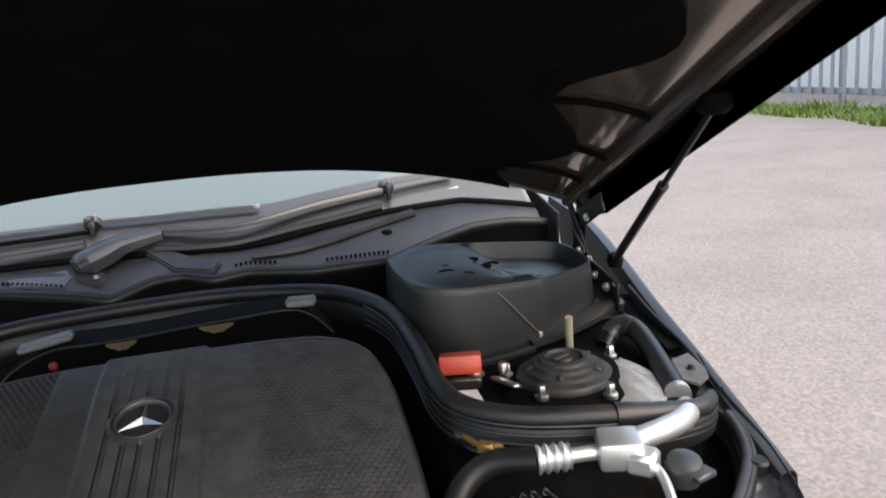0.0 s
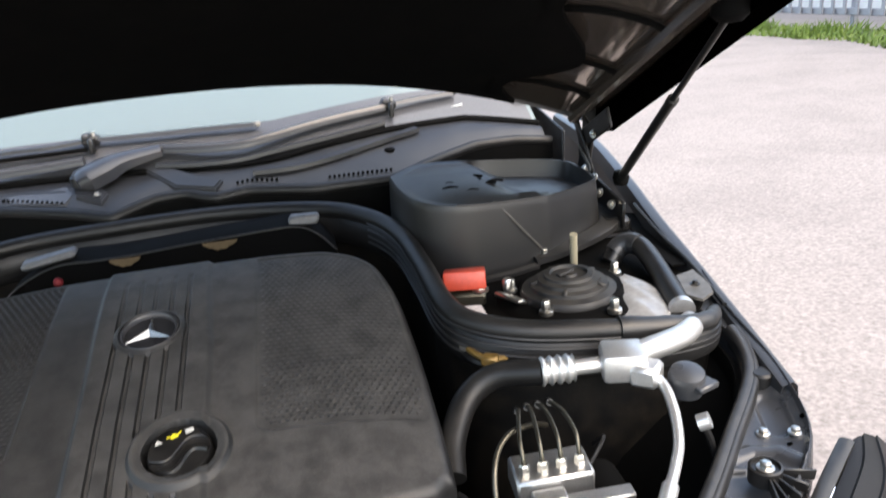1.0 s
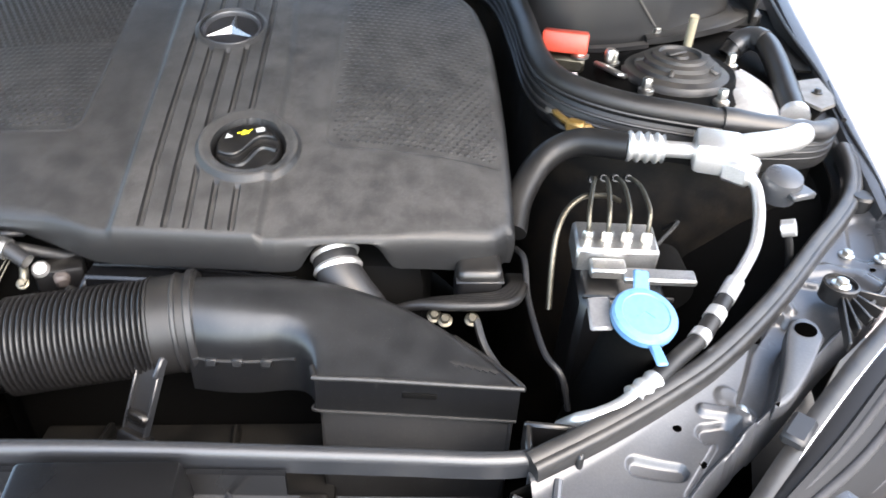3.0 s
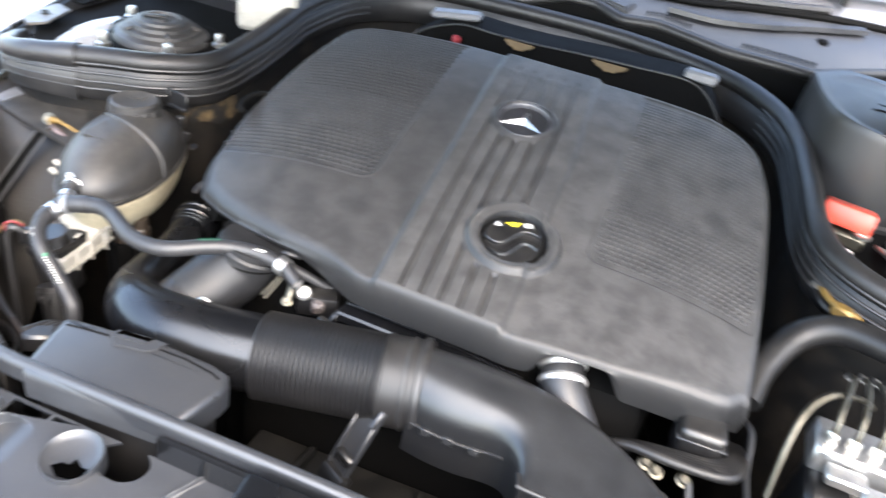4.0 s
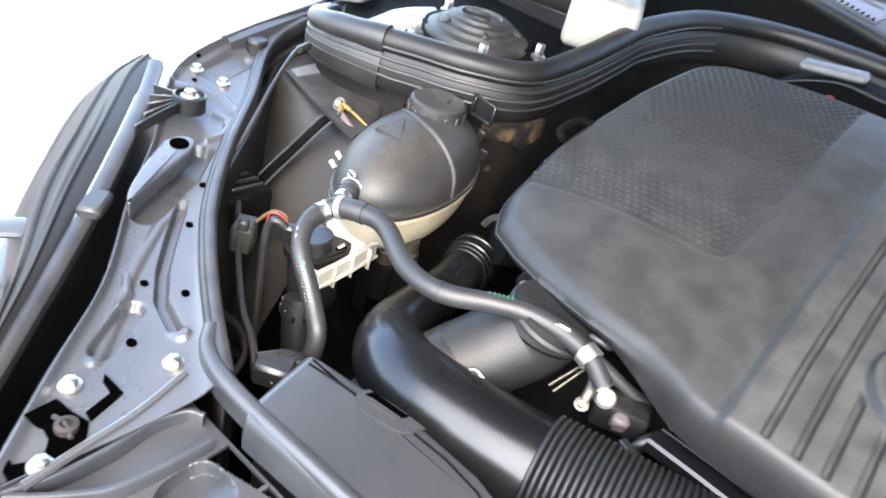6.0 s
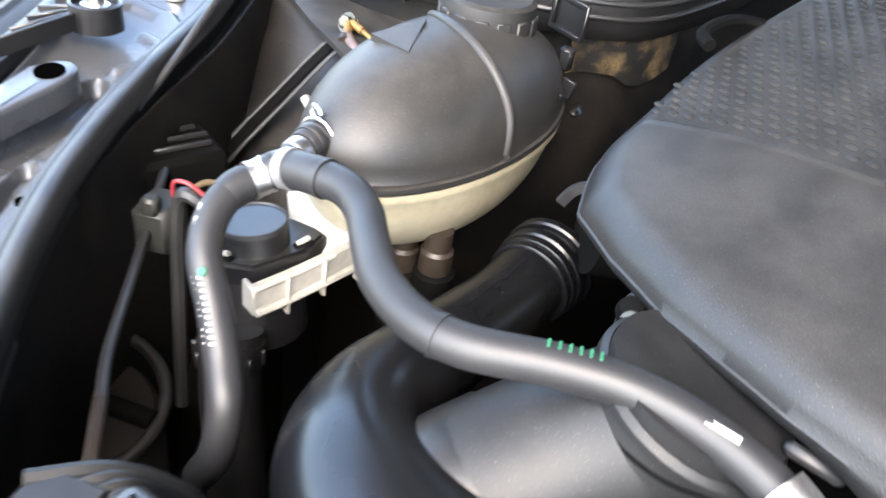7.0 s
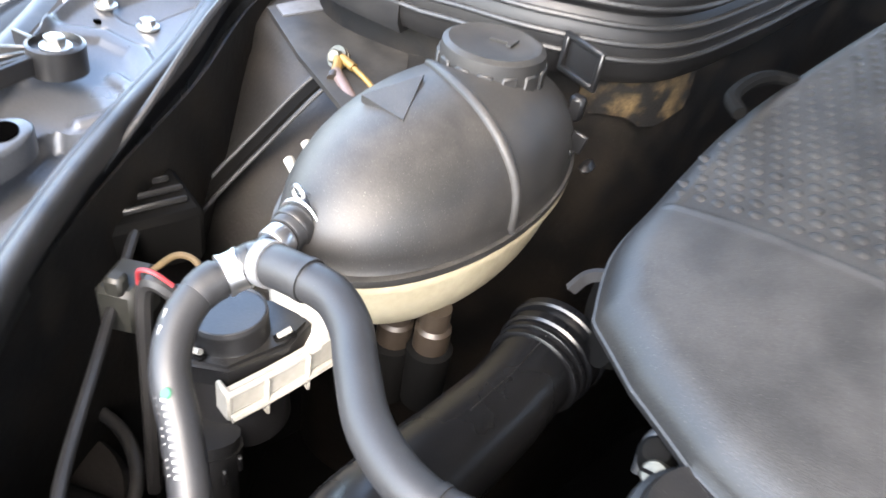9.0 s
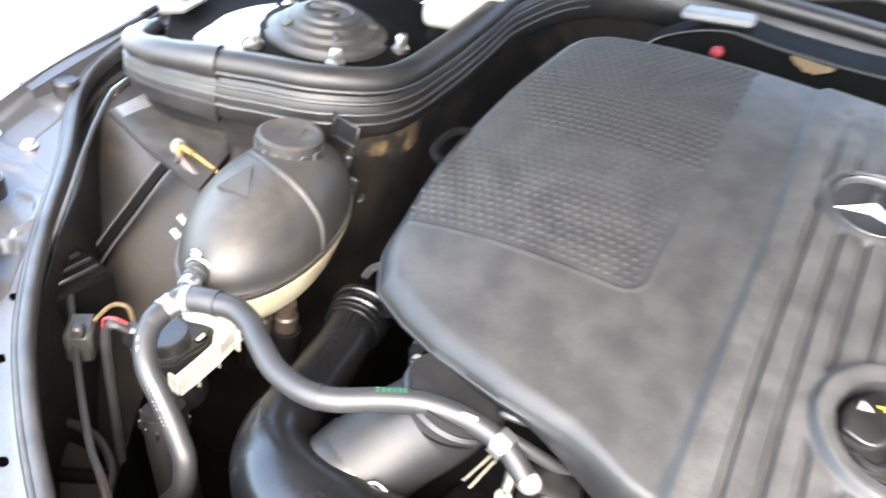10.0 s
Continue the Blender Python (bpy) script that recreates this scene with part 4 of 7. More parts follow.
def make_cover():
    # columns close together at the grooves and straight along the middle of the cover
    cols = [np.linspace(-.348, .335, 330), np.linspace(.008, .140, 133), np.linspace(-.046, .046, 90)] + [g + np.linspace(-.0045, .0045, 13) for g in GROOVES] + [np.linspace(-.052, -.034, 14), np.linspace(.075, .093, 14)]
    x0 = np.unique(np.round(np.concatenate(cols), 4))
    v = np.linspace(0, 1, 420)
    v = v - 0.03 * np.sin(2 * np.pi * v)
    nu, nv = len(x0), len(v)
    yn = .41 + v * (.872 - .41)
    xl, xr = cover_edges(yn)
    xl, xr = np.minimum(xl, -.2), np.maximum(xr, .17)
    X = np.where(x0[None, :] < -.15, -.15 + (x0[None, :] + .15) * (xl[:, None] + .15) / (-.348 + .15),
                 np.where(x0[None, :] > .15, .15 + (x0[None, :] - .15) * (xr[:, None] - .15) / (.335 - .15), x0[None, :]))
    X = X + fan(yn)[:, None] * np.interp(x0, [-.15, -.06, .095, .15], [0, 1, 1, 0])[None, :]
    yf = np.interp(X, [-.35, -.30, -.265, -.23, -.17, -.12, -.10, -.075, -.05, .1, .2, .3, .33], [.490, .478, .458, .444, .431, .425, .420, .412, .408, .404, .414, .434, .445])
    Y = yf + (yn[:, None] - .41) * (.872 - yf) / (.872 - .41)
    # true distance from the outline, so that the rim rounds evenly into the corners
    edge = np.concatenate([np.stack([X[0], Y[0]], 1), np.stack([X[:, -1], Y[:, -1]], 1)[1:], np.stack([X[-1], Y[-1]], 1)[-2::-1], np.stack([X[:, 0], Y[:, 0]], 1)[-2::-1]])
    d = np.full(X.shape, .05)
    rim = (X < xl[:, None] + .06) | (X > xr[:, None] - .06) | (Y < yf + .05) | (Y > .82)
    d[rim] = away(X[rim], Y[rim], [tuple(e) for e in edge])
    Z = cover_top(X, Y)
    step = lambda e0, e1, q: np.clip((q - e0) / (e1 - e0), 0, 1) ** 2 * (3 - 2 * np.clip((q - e0) / (e1 - e0), 0, 1))
    r = np.interp(X, [-.2, -.1], [.015, .011])
    front = (1 - step(.022, .034, Y - yf)) * step(-.13, -.07, X) * (1 - step(.19, .29, X))
    r = r * (1 - front) + .006 * front
    dd = np.clip(d, 0, r)
    Z -= (r - np.sqrt(np.clip(r * r - (r - dd) ** 2, 0, None))) * 0.9
    # raised middle with its sloping shoulder
    lo, hi = np.interp(Y, [.415, .53, .64, .80], [-.052, -.056, -.058, -.064]), np.interp(Y, [.41, .48, .68, .82], [.0852, .085, .0825, .072])
    Z += .0052 * step(lo - .005, lo + .004, X) * (1 - step(hi - .005, hi + .005, X))
    # grooves
    rs, ro = np.hypot(X - STAR[0], (Y - STAR[1]) / .963) / .95, np.hypot(X - OIL[0], (Y - OIL[1]) / .963) / 1.03
    free = step(.044, .048, rs) * step(.053, .057, ro)
    for g in GROOVES:
        w = np.abs(X - g - fan(Y))
        Z -= .0032 * (1 - step(.0018, .0036, w)) * step(.0045, .0085, d) * (1 - .75 * step(.73, .82, Y)) * (1 - step(.826, .838, Y)) * free
    # recessed pads
    cl = np.hypot(np.clip(X + .139, 0, 1), np.clip(.561 - Y, 0, 1))
    Z += .0009 * (1 - step(.0008, .0024, np.abs(cl - .0185))) * (X < -.119) * (Y < .66) * step(.006, .012, d)
    padl = (1 - step(.0150, .0175, cl)) * step(.012, .015, d) * (X < -.12) * (Y > .542)
    corner = np.hypot(np.clip(.152 - X, 0, 1), np.clip(.547 - Y, 0, 1))
    padr = (1 - step(.0145, .0175, corner)) * step(.012, .015, d) * (X > .134) * (Y > .529)
    Z -= .0012 * padl + .0014 * padr
    # moulded ring round the filler, hole for the cap, bowl of the emblem
    Z += .006 * (1 - step(.0475, .0525, ro))
    Z -= .003 * (1 - step(.037, .046, ro))
    Z -= .022 * (1 - step(.0350, .0368, ro))
    Z += .003 * (1 - step(.040, .046, rs)) * step(.034, .040, rs)
    Z -= .007 * (1 - step(.034, .040, rs))
    verts = np.stack([X, Y, Z], -1).reshape(-1, 3)
    idx = np.arange(nu * nv).reshape(nv, nu)
    faces = np.stack([idx[:-1, :-1], idx[:-1, 1:], idx[1:, 1:], idx[1:, :-1]], -1).reshape(-1, 4).tolist()
    ring = np.concatenate([idx[0, :], idx[1:, -1], idx[-1, -2::-1], idx[-2:0:-1, 0]])
    base = verts[ring]
    allv = [verts]
    last, count = ring, len(verts)
    mid, lo0 = np.array((0.0, .64)), -.058
    for out, down in ((.0010, .004), (.001, .012), (0, .022), (-.002, .032)):
        q = base.copy()
        dirv = (q[:, :2] - mid)
        dirv /= np.linalg.norm(dirv, axis=1)[:, None]
        q[:, :2] += dirv * out
        deep = down * np.interp(q[:, 1], [.43, .58], [1.0, .75])
        # opening for the hose in the front
        deep = deep * (1 - 1.0 * np.exp(-((q[:, 0] - .166) / .039) ** 6) * (q[:, 1] < .46))
        deep = deep * (1 - .80 * step(-.075, -.165, q[:, 0]) * (1 - step(.56, .66, q[:, 1])))
        q[:, 2] = q[:, 2] - deep - .0045 * (down / .032) * step(lo0, lo0 + .01, q[:, 0]) * (1 - step(.080, .090, q[:, 0])) * (q[:, 1] < .43)
        ids = np.arange(count, count + len(q))
        n = len(ring)
        faces += [[int(last[i]), int(ids[i]), int(ids[(i + 1) % n]), int(last[(i + 1) % n])] for i in range(n)]
        allv.append(q)
        last, count = ids, count + len(q)
    me = bpy.data.meshes.new("shell")
    me.from_pydata(np.concatenate(allv).tolist(), [], faces)
    bm = bmesh.new()
    bm.from_mesh(me)
    bpy.data.meshes.remove(me)
    c = thing("engine_cover", (0, .66, .86), "dusty black plastic engine cover with ribs and dimpled pads", "engine cover")
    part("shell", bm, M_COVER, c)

    def pad(x0, x1, y0, y1, inside, tall, hollow=lambda x, y: False):
        """Staggered rows of small round domes, and of dimples with raised edges where it is hollow."""
        p, cups = bmesh.new(), bmesh.new()
        dx, dy = .0088, .0073
        ring = [(math.cos(k * math.pi / 4), math.sin(k * math.pi / 4)) for k in range(8)]
        j = 0
        y = y0
        while y < y1:
            x = x0 + (dx / 2 if j % 2 else 0)
            while x < x1:
                a, b = cover_edges(y)
                if inside(x, y) and x - a > .013 and b - x > .013 and y < .855:
                    z, h = float(cover_top(x, y)) - .0015, tall(x, y)
                    if hollow(x, y):
                        foot = [p.verts.new((x + .0043 * u, y + .0037 * v, z)) for u, v in ring]
                        edge = [[m.verts.new((x + .0029 * u, y + .0025 * v, z + .0013)) for u, v in ring] for m in (p, cups)]
                        deep = cups.verts.new((x, y, z - .0001))
                        for k in range(8):
                            p.faces.new((foot[k], foot[(k + 1) % 8], edge[0][(k + 1) % 8], edge[0][k]))
                            cups.faces.new((edge[1][k], edge[1][(k + 1) % 8], deep))
                        x += dx
                        continue
                    low = [p.verts.new((x + .0038 * u, y + .0034 * v, z)) for u, v in ring]
                    mid = [p.verts.new((x + .0027 * u, y + .0024 * v, z + h * .72)) for u, v in ring]
                    top = p.verts.new((x, y, z + h))
                    for k in range(8):
                        p.faces.new((low[k], low[(k + 1) % 8], mid[(k + 1) % 8], mid[k]))
                        p.faces.new((mid[k], mid[(k + 1) % 8], top))
                x += dx
            y += dy
            j += 1
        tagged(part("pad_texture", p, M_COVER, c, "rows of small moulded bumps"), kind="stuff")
        # cups in a darker material: the hollows' shade is put into the colour
        if cups.faces:
            tagged(part("dimple_texture", cups, M_RUBBER, c, "rows of dark round dimples"), kind="stuff")
    pad(-.34, -.125, .547, .855, lambda x, y: math.hypot(max(0, x + .143), max(0, .565 - y)) < .0155, lambda x, y: .0014 if y < .615 else .0011, lambda x, y: y > .689 and x > -.287 - .5 * (y - .69))
    pad(.140, .33, .535, .85, lambda x, y: math.hypot(max(0, .157 - x), max(0, .551 - y)) < .0145, lambda x, y: .0015 if y < .63 else .0009)
    # emblem: ring and three plain blades
    zs = float(cover_top(*STAR)) + .0068
    tilt = pose(STAR[0], STAR[1], zs, LEAN, 0, 0) @ Matrix.Scale(.95, 4)
    em = part("emblem", lathe([(.033, -.008), (.033, -.0062), (0, -.0062)], tilt, 40), M_DARK, c, "round dark emblem bowl")
    part("ring", lathe([(.0325, -.006), (.0330, -.0015), (.0345, .0004), (.0362, .0004), (.0380, -.0015), (.0385, -.006)], tilt, 56), M_FRIT, em, "glossy dark ring")
    for k in range(3):
        blade = bmesh.new()
        a = math.pi / 2 + k * 2 * math.pi / 3
        tip = (.034 * math.cos(a), .034 * math.sin(a), -.0030)
        sides = [(.0064 * math.cos(a + e * math.pi / 3), .0064 * math.sin(a + e * math.pi / 3), -.0060) for e in (1, -1)]
        vs = [blade.verts.new(tilt @ Vector(v)) for v in (tip, sides[0], (0, 0, .002), sides[1])]
        for f in ((0, 1, 2), (0, 2, 3), (0, 3, 1)):
            blade.faces.new([vs[i] for i in f])
        part("blade", blade, M_EMBLEM, em, "dull metal blade")
    # filler cap with grip bar and printed marks
    zo = float(cover_top(*OIL))
    tc = pose(OIL[0] - .001, OIL[1] + .001, zo + .001, LEAN, 0, 0) @ pose(0, 0, 0, 0, 0, 20) @ Matrix.Scale(1.03, 4)
    cap = part("oil_cap", lathe([(.0325, -.024), (.0325, -.002), (.0310, .0008), (.0285, .0016), (0, .0018)], tc, 44), M_PLASTIC, c, "black oil filler cap with printed symbols")
    wave = [(.0300 * (1 - k / 10), .0085 * math.sin(math.pi * k / 10) - .001) for k in range(21)]
    far = [(.0300 * math.cos(a), .0300 * math.sin(a)) for a in np.linspace(math.pi, 0, 19)][1:-1]
    lobe = pillow(wave + far, lambda x, y: .0062, .008, .0022, steps=4)
    lobe.transform(tc)
    part("grip", lobe, M_PLASTIC, cap, "raised half with a wavy edge")
    part("grip", sweep([tuple(tc @ Vector((x * .86, y - .013, .0022))) for x, y in wave], .0030, 8), M_PLASTIC, cap, "wavy finger ridge")
    up = tc @ pose(0, .0175, .0066)
    can = bmesh.new()
    for mm, size in ((pose(.001, -.0008, 0), (.0075, .0040, .0006)), (pose(.001, .0022, 0), (.0028, .0018, .0006)), (pose(.0066, .0010, 0, 0, 0, 30), (.0055, .0013, .0006)), (pose(-.0048, .0008, 0), (.0030, .0014, .0006))):
        block(size, up @ mm, 0, bm=can)
    part("printed_mark", can, M_YELLOW, cap, "yellow oil can symbol")
    part("printed_mark", block((.0085, .0055, .0006), up @ pose(.0165, -.001, 0), 0), M_PRINT, cap, "white printed block")
    tri = bmesh.new()
    tri.faces.new([tri.verts.new(up @ Vector(v)) for v in ((-.0195, -.0035, .0003), (-.0115, -.0035, .0003), (-.0155, .0035, .0003))])
    part("printed_mark", tri, M_PRINT, cap, "white triangle")
    # lifting lug on the side
    part("lug", tube([(-.329, .606, .958), (-.340, .615, .960), (-.344, .640, .962), (-.341, .660, .962), (-.333, .670, .961)], .0038, 6, 8), M_DARK, c, "moulded lug")
    return c


make_cover()


# ---- engine below the cover ----
eng = thing("engine", (0, .66, .36), "dark engine block below its cover", "engine")
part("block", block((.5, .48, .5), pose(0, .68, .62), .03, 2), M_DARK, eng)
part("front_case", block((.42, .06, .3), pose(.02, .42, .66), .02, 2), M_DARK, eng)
ledge = part("ledge", sweep(spline([(-.086, .420, .864), (-.03, .416, .866), (.05, .409, .867), (.118, .401, .866), (.131, .394, .860)], 6), [.011] * 12 + [.0115] * 12 + [.006], section=[(-1, -.5), (1, -.5), (1, .3), (.8, .5), (-.8, .5), (-1, .3)], up=(0, 0, 1)), M_PIPE, eng, "black plastic ledge under the cover")
part("edge", tube([(-.084, .429, .870), (-.03, .4255, .872), (.05, .4185, .873), (.117, .410, .872)], .0022, 6, 8), M_PIPE, ledge)
box = part("wiring_box", block((.046, .044, .05), pose(.296, .430, .862, 0, 0, 2), .008, 3), M_PLASTIC, eng, "black moulded wiring box")
part("lid_line", block((.0475, .0455, .003), pose(.296, .430, .874, 0, 0, 2), .001, 1), M_SEAL, box)
for k in range(5):
    part("cable", tube([(.19 + .004 * k, .398 - .003 * k, .832 + .005 * k), (.235, .402 - .005 * k, .850 + .004 * k), (.275, .399 - .006 * k, .860 + .003 * k), (.312 + .003 * k, .402 - .005 * k, .863 + .002 * k), (.330 + .003 * k, .425, .858), (.333 + .003 * k, .470, .835)], .0052, 6, 10), M_RUBBER, eng, "black sheathed cable")
for x, y in ((.252, .378), (.262, .372), (.288, .374)):
    part("bolt", bolt((x, y, .856), .0048, .008, (0, -.5, .9)), M_DULL, eng, "dull zinc bolt")
part("stay", tube([(.292, .372, .858), (.300, .352, .842), (.318, .338, .82)], .004, 5, 8), M_RUBBER, eng)


# ---- rubber seals ----
def make_seals():
    base = [(-.55, -2.2), (.55, -2.2), (.85, -1.7), (.9, -.6), (.7, .3), (.35, .8), (-.35, .8), (-.7, .3), (-.9, -.6), (-.85, -1.7)]
    flat = [(-1.0, -1.2), (-1.08, -.3), (-1.0, .25), (-.8, .5), (-.5, .6), (-.36, .56), (-.22, .64), (0, .78), (.3, .82), (.6, .78), (.85, .6), (1.0, .2), (1.05, -.4), (1.0, -1.2)]
    line = seal_line.copy()
    r = np.interp(np.abs(line[:, 0]), [0, .56, .70, .74], [.0145, .0145, .010, .008])
    main = thing("rubber_seal", (0, 1.1, .96), "thick black rubber seal along the bulkhead", "seal")
    top = line.copy()
    top[:, 2] -= r
    part("bulb", sweep(top, r, 20, up=(0, 0, 1)), M_RUBBER, main, "round hollow bulb")
    low = line.copy()
    low[:, 2] -= r * 2.5
    part("base_strip", sweep(low, r * 1.1, section=base, up=(0, 0, 1)), M_RUBBER, main, "lower clamping strip")
    side = np.gradient(line, axis=0)
    side = np.stack([-side[:, 1], side[:, 0], 0 * side[:, 0]], 1)
    side /= np.linalg.norm(side, axis=1)[:, None]
    if side[len(side) // 2, 1] > 0:
        side = -side
    for down, out in ((1.35, .92), (2.2, .93), (3.0, .97), (3.7, 1.0)):
        rib = line + side * (r * out)[:, None]
        rib[:, 2] -= r * down
        for keep in (rib[:, 0] > .30, rib[:, 0] < -.36):
            part("ridge", sweep(rib[keep], .0021, 8), M_SEAL, main, "fine moulded ridge")
    for s in (1, -1):
        a = rail_in(s)[6:]
        k = thing("rubber_seal", (.6 * s, .4, .87), "grey-black rubber seal along the wing rail", "seal", "wing rail seals")
        low = 0 if s > 0 else .0045
        part("lip", sweep(a + np.array((s * .001, 0, .011 - low)), .0098 if s > 0 else .0072, section=flat if s > 0 else [(-u, v) for u, v in reversed(flat)], up=(0, 0, 1)), M_SEAL, k, "flat grooved lip")
        part("base_strip", sweep(a + np.array((s * .003, 0, -.006 - low)), .009 if s > 0 else .007, section=[(-.6, -1), (.6, -1), (.6, 1), (-.6, 1)], up=(0, 0, 1)), M_RUBBER, k)
        j = thing("seal_joint", (.63 * s, .57, .93), "black moulded rubber joint between two seals", "seal joint", "seal joints")
        wrap = np.array([(*p, q) for p, q in zip(line, r) if p[0] * s > .565 and p[1] < .64])
        n = len(wrap)
        wave = np.array([1.22 + .05 * math.sin(1.9 * i) for i in range(n)])
        part("wrap", sweep(wrap[:, :3] - np.stack([0 * wrap[:, 3], 0 * wrap[:, 3], wrap[:, 3]], 1), wrap[:, 3] * wave, 20, up=(0, 0, 1)), M_SEAL, j, "smooth wrapped cover")
        part("skirt", sweep(wrap[:, :3] - np.stack([0 * wrap[:, 3], 0 * wrap[:, 3], wrap[:, 3] * 2.5], 1), wrap[:, 3] * 1.28, section=base, up=(0, 0, 1)), M_SEAL, j, "lower moulded skirt")


make_seals()


# ---- coolant reservoir ----
def make_reservoir():
    c = Vector((-.4455, .523, .880))
    r = thing("coolant_reservoir", (c.x, c.y, .80), "egg-shaped coolant reservoir, black above and milky below", "reservoir")
    ax, ay = .062, .119
    m = Matrix.Translation(c) @ pose(0, 0, 0, 0, 0, 15)
    dome = [(math.cos(a) ** 0.9 if a < 1.55 else 0, math.sin(a) * .054) for a in np.linspace(0, math.pi / 2, 16)]
    part("upper_shell", lathe([(1.0, .004)] + [(p[0] * .985, p[1] + .006) for p in dome], m, 64, (ax, ay)), M_RESERVOIR, r, "dusty black upper half")
    low = [(math.cos(a) ** 0.8 if a < 1.55 else 0, -math.sin(a) * .064) for a in np.linspace(0, math.pi / 2, 14)]
    part("lower_shell", lathe([(.99, -.006)] + [(p[0] * .965, p[1] - .006) for p in low], m, 64, (ax, ay)), M_MILK, r, "yellowed milky lower half")
    part("flange", lathe([(.97, -.001), (1.028, -.001), (1.030, .0005), (1.024, .0025), (.98, .0035)], m, 64, (ax, ay)), M_RESERVOIR, r, "black weld flange")
    part("flange", lathe([(.96, -.008), (1.02, -.007), (1.025, -.0045), (1.02, -.002), (.97, -.001)], m, 64, (ax, ay)), M_MILK, r, "milky weld flange")
    # crease over the dome and filler neck
    rib = []
    for x, y in spline([(-.3800, .5135), (-.3830, .5158), (-.387, .5170), (-.397, .5160), (-.411, .5155), (-.427, .5165), (-.445, .519), (-.462, .5235), (-.478, .531)], 5):
        q = m.inverted() @ Vector((x, y, c.z))
        rho = min(1.0, math.hypot(q.x / ax, q.y / ay) / .985)
        rib.append((x, y, c.z + .0058 + .054 * math.sin(math.acos(rho ** (1 / .9)))))
    part("crease", sweep(rib, [.0026 + .0010 * math.sin(math.pi * k / (len(rib) - 1)) for k in range(len(rib))], 12), M_RESERVOIR, r)
    n = Vector((-.461, .564, .914))
    part("neck", lathe([(.042, -.03), (.036, -.012), (.032, -.004), (.029, .0), (.028, .02)], Matrix.Translation(n), 32), M_RESERVOIR, r)
    cap = part("cap", lathe([(.028, -.004), (.0310, -.003), (.0310, .028), (.0302, .0330), (.027, .0350), (.0245, .0345), (.022, .0335), (0, .0338)], Matrix.Translation(n), 48), M_RESERVOIR, r, "black ribbed screw cap")
    for k in range(14):
        a = k * math.pi / 7
        part("grip_rib", block((.0092, .0030, .027), Matrix.Translation(n + Vector((.0308 * math.cos(a), .0308 * math.sin(a), .0135))) @ pose(0, 0, 0, 0, 0, math.degrees(a) + 90), .0009, 1), M_RESERVOIR, cap)
    part("arrow", block((.012, .003, .001), Matrix.Translation(n + Vector((0, .004, .0348))) @ pose(0, 0, 0, 0, 0, 30), 0), M_RESERVOIR, cap)
    part("arrow", block((.012, .003, .001), Matrix.Translation(n + Vector((.006, .008, .0348))) @ pose(0, 0, 0, 0, 0, 110), 0), M_RESERVOIR, cap)
    # warning triangle, raised on the dome
    tri = bmesh.new()
    pts = []
    for x, y in ((-.459, .470), (-.429, .473), (-.455, .507)):
        dx, dy = (x - c.x) / ax, (y - c.y) / ay
        pts.append((x, y, c.z + .007 + .054 * math.sqrt(max(0, 1 - dx * dx - dy * dy))))
    plate(pts, .0022, .004, .0006, bm=tri)
    part("warning_triangle", tri, M_RESERVOIR, r, "raised moulded triangle")
    # hose nipple towards the joint
    n0, n1 = Vector((-.4150, .3865, .8950)), Vector((-.4325, .4335, .9015))

    def ring(name, t0, t1, r, material, label="", seg=24):
        q = [n0 + (n1 - n0) * t for t in (t0, t0 + .02, t1 - .02, t1)]
        return part(name, sweep(q, [r * .94, r, r, r * .94], seg), material, neck, label)
    neck = part("nipple", sweep([n0, n0 + (n1 - n0) * .55, n1], .0072, 20), M_PLASTIC, r, "black hose nipple")
    ring("fitting", .18, .34, .0084, M_BLADE, "pale metal fitting")
    ring("hose_piece", .36, .92, .0094, M_HOSE, "short rubber hose piece")
    ring("clamp", .44, .56, .0106, M_SEAL, "grey spring clamp")
    ring("clamp", .72, .86, .0110, M_SEAL, "grey spring clamp")
    ring("socket", .90, 1.06, .0118, M_RESERVOIR)
    k0 = n0 + (n1 - n0) * .58
    part("clip_wire", sweep([k0 + Vector((.0108 * math.cos(a) * .94, .0035 * math.cos(a), .0112 * math.sin(a))) for a in np.linspace(-.4, 3.5, 24)], .0010, 8), M_BLADE, neck, "thin steel clip wire")
    part("clip_ear", sweep([k0 + Vector((-.0035 + .0042 * math.cos(a), .001, .0135 + .0034 * math.sin(a))) for a in np.linspace(0, 5.6, 20)], .0011, 8), M_BLADE, neck, "steel wire ear")
    # fixing lugs at the back
    part("lug", block((.010, .008, .016), pose(-.428, .612, .912, 0, 0, 20), .002, 1), M_PLASTIC, r)
    fr = part("fixing_frame", block((.034, .003, .004), pose(-.441, .622, .946, 0, 0, -10), .001, 1), M_PLASTIC, r, "black fixing frame behind the cap")
    for q, size in (((-.441, .622, .924), (.034, .003, .004)), ((-.425, .619, .935), (.004, .003, .025)), ((-.457, .625, .935), (.004, .003, .025)), ((-.441, .6245, .935), (.030, .0015, .020))):
        part("frame_bar", block(size, pose(*q, 0, 0, -10), .0007, 1), M_PLASTIC, fr)
    for y, z in ((.600, .899), (.588, .893)):
        part("fin", block((.010, .0025, .013), pose(-.4125, y, z, 0, 12, 20), .0008, 1), M_PLASTIC, r, "thin moulded fin")
    part("lug", block((.008, .016, .006), pose(-.402, .602, .887, 0, 0, 20), .003, 1), M_PLASTIC, r)
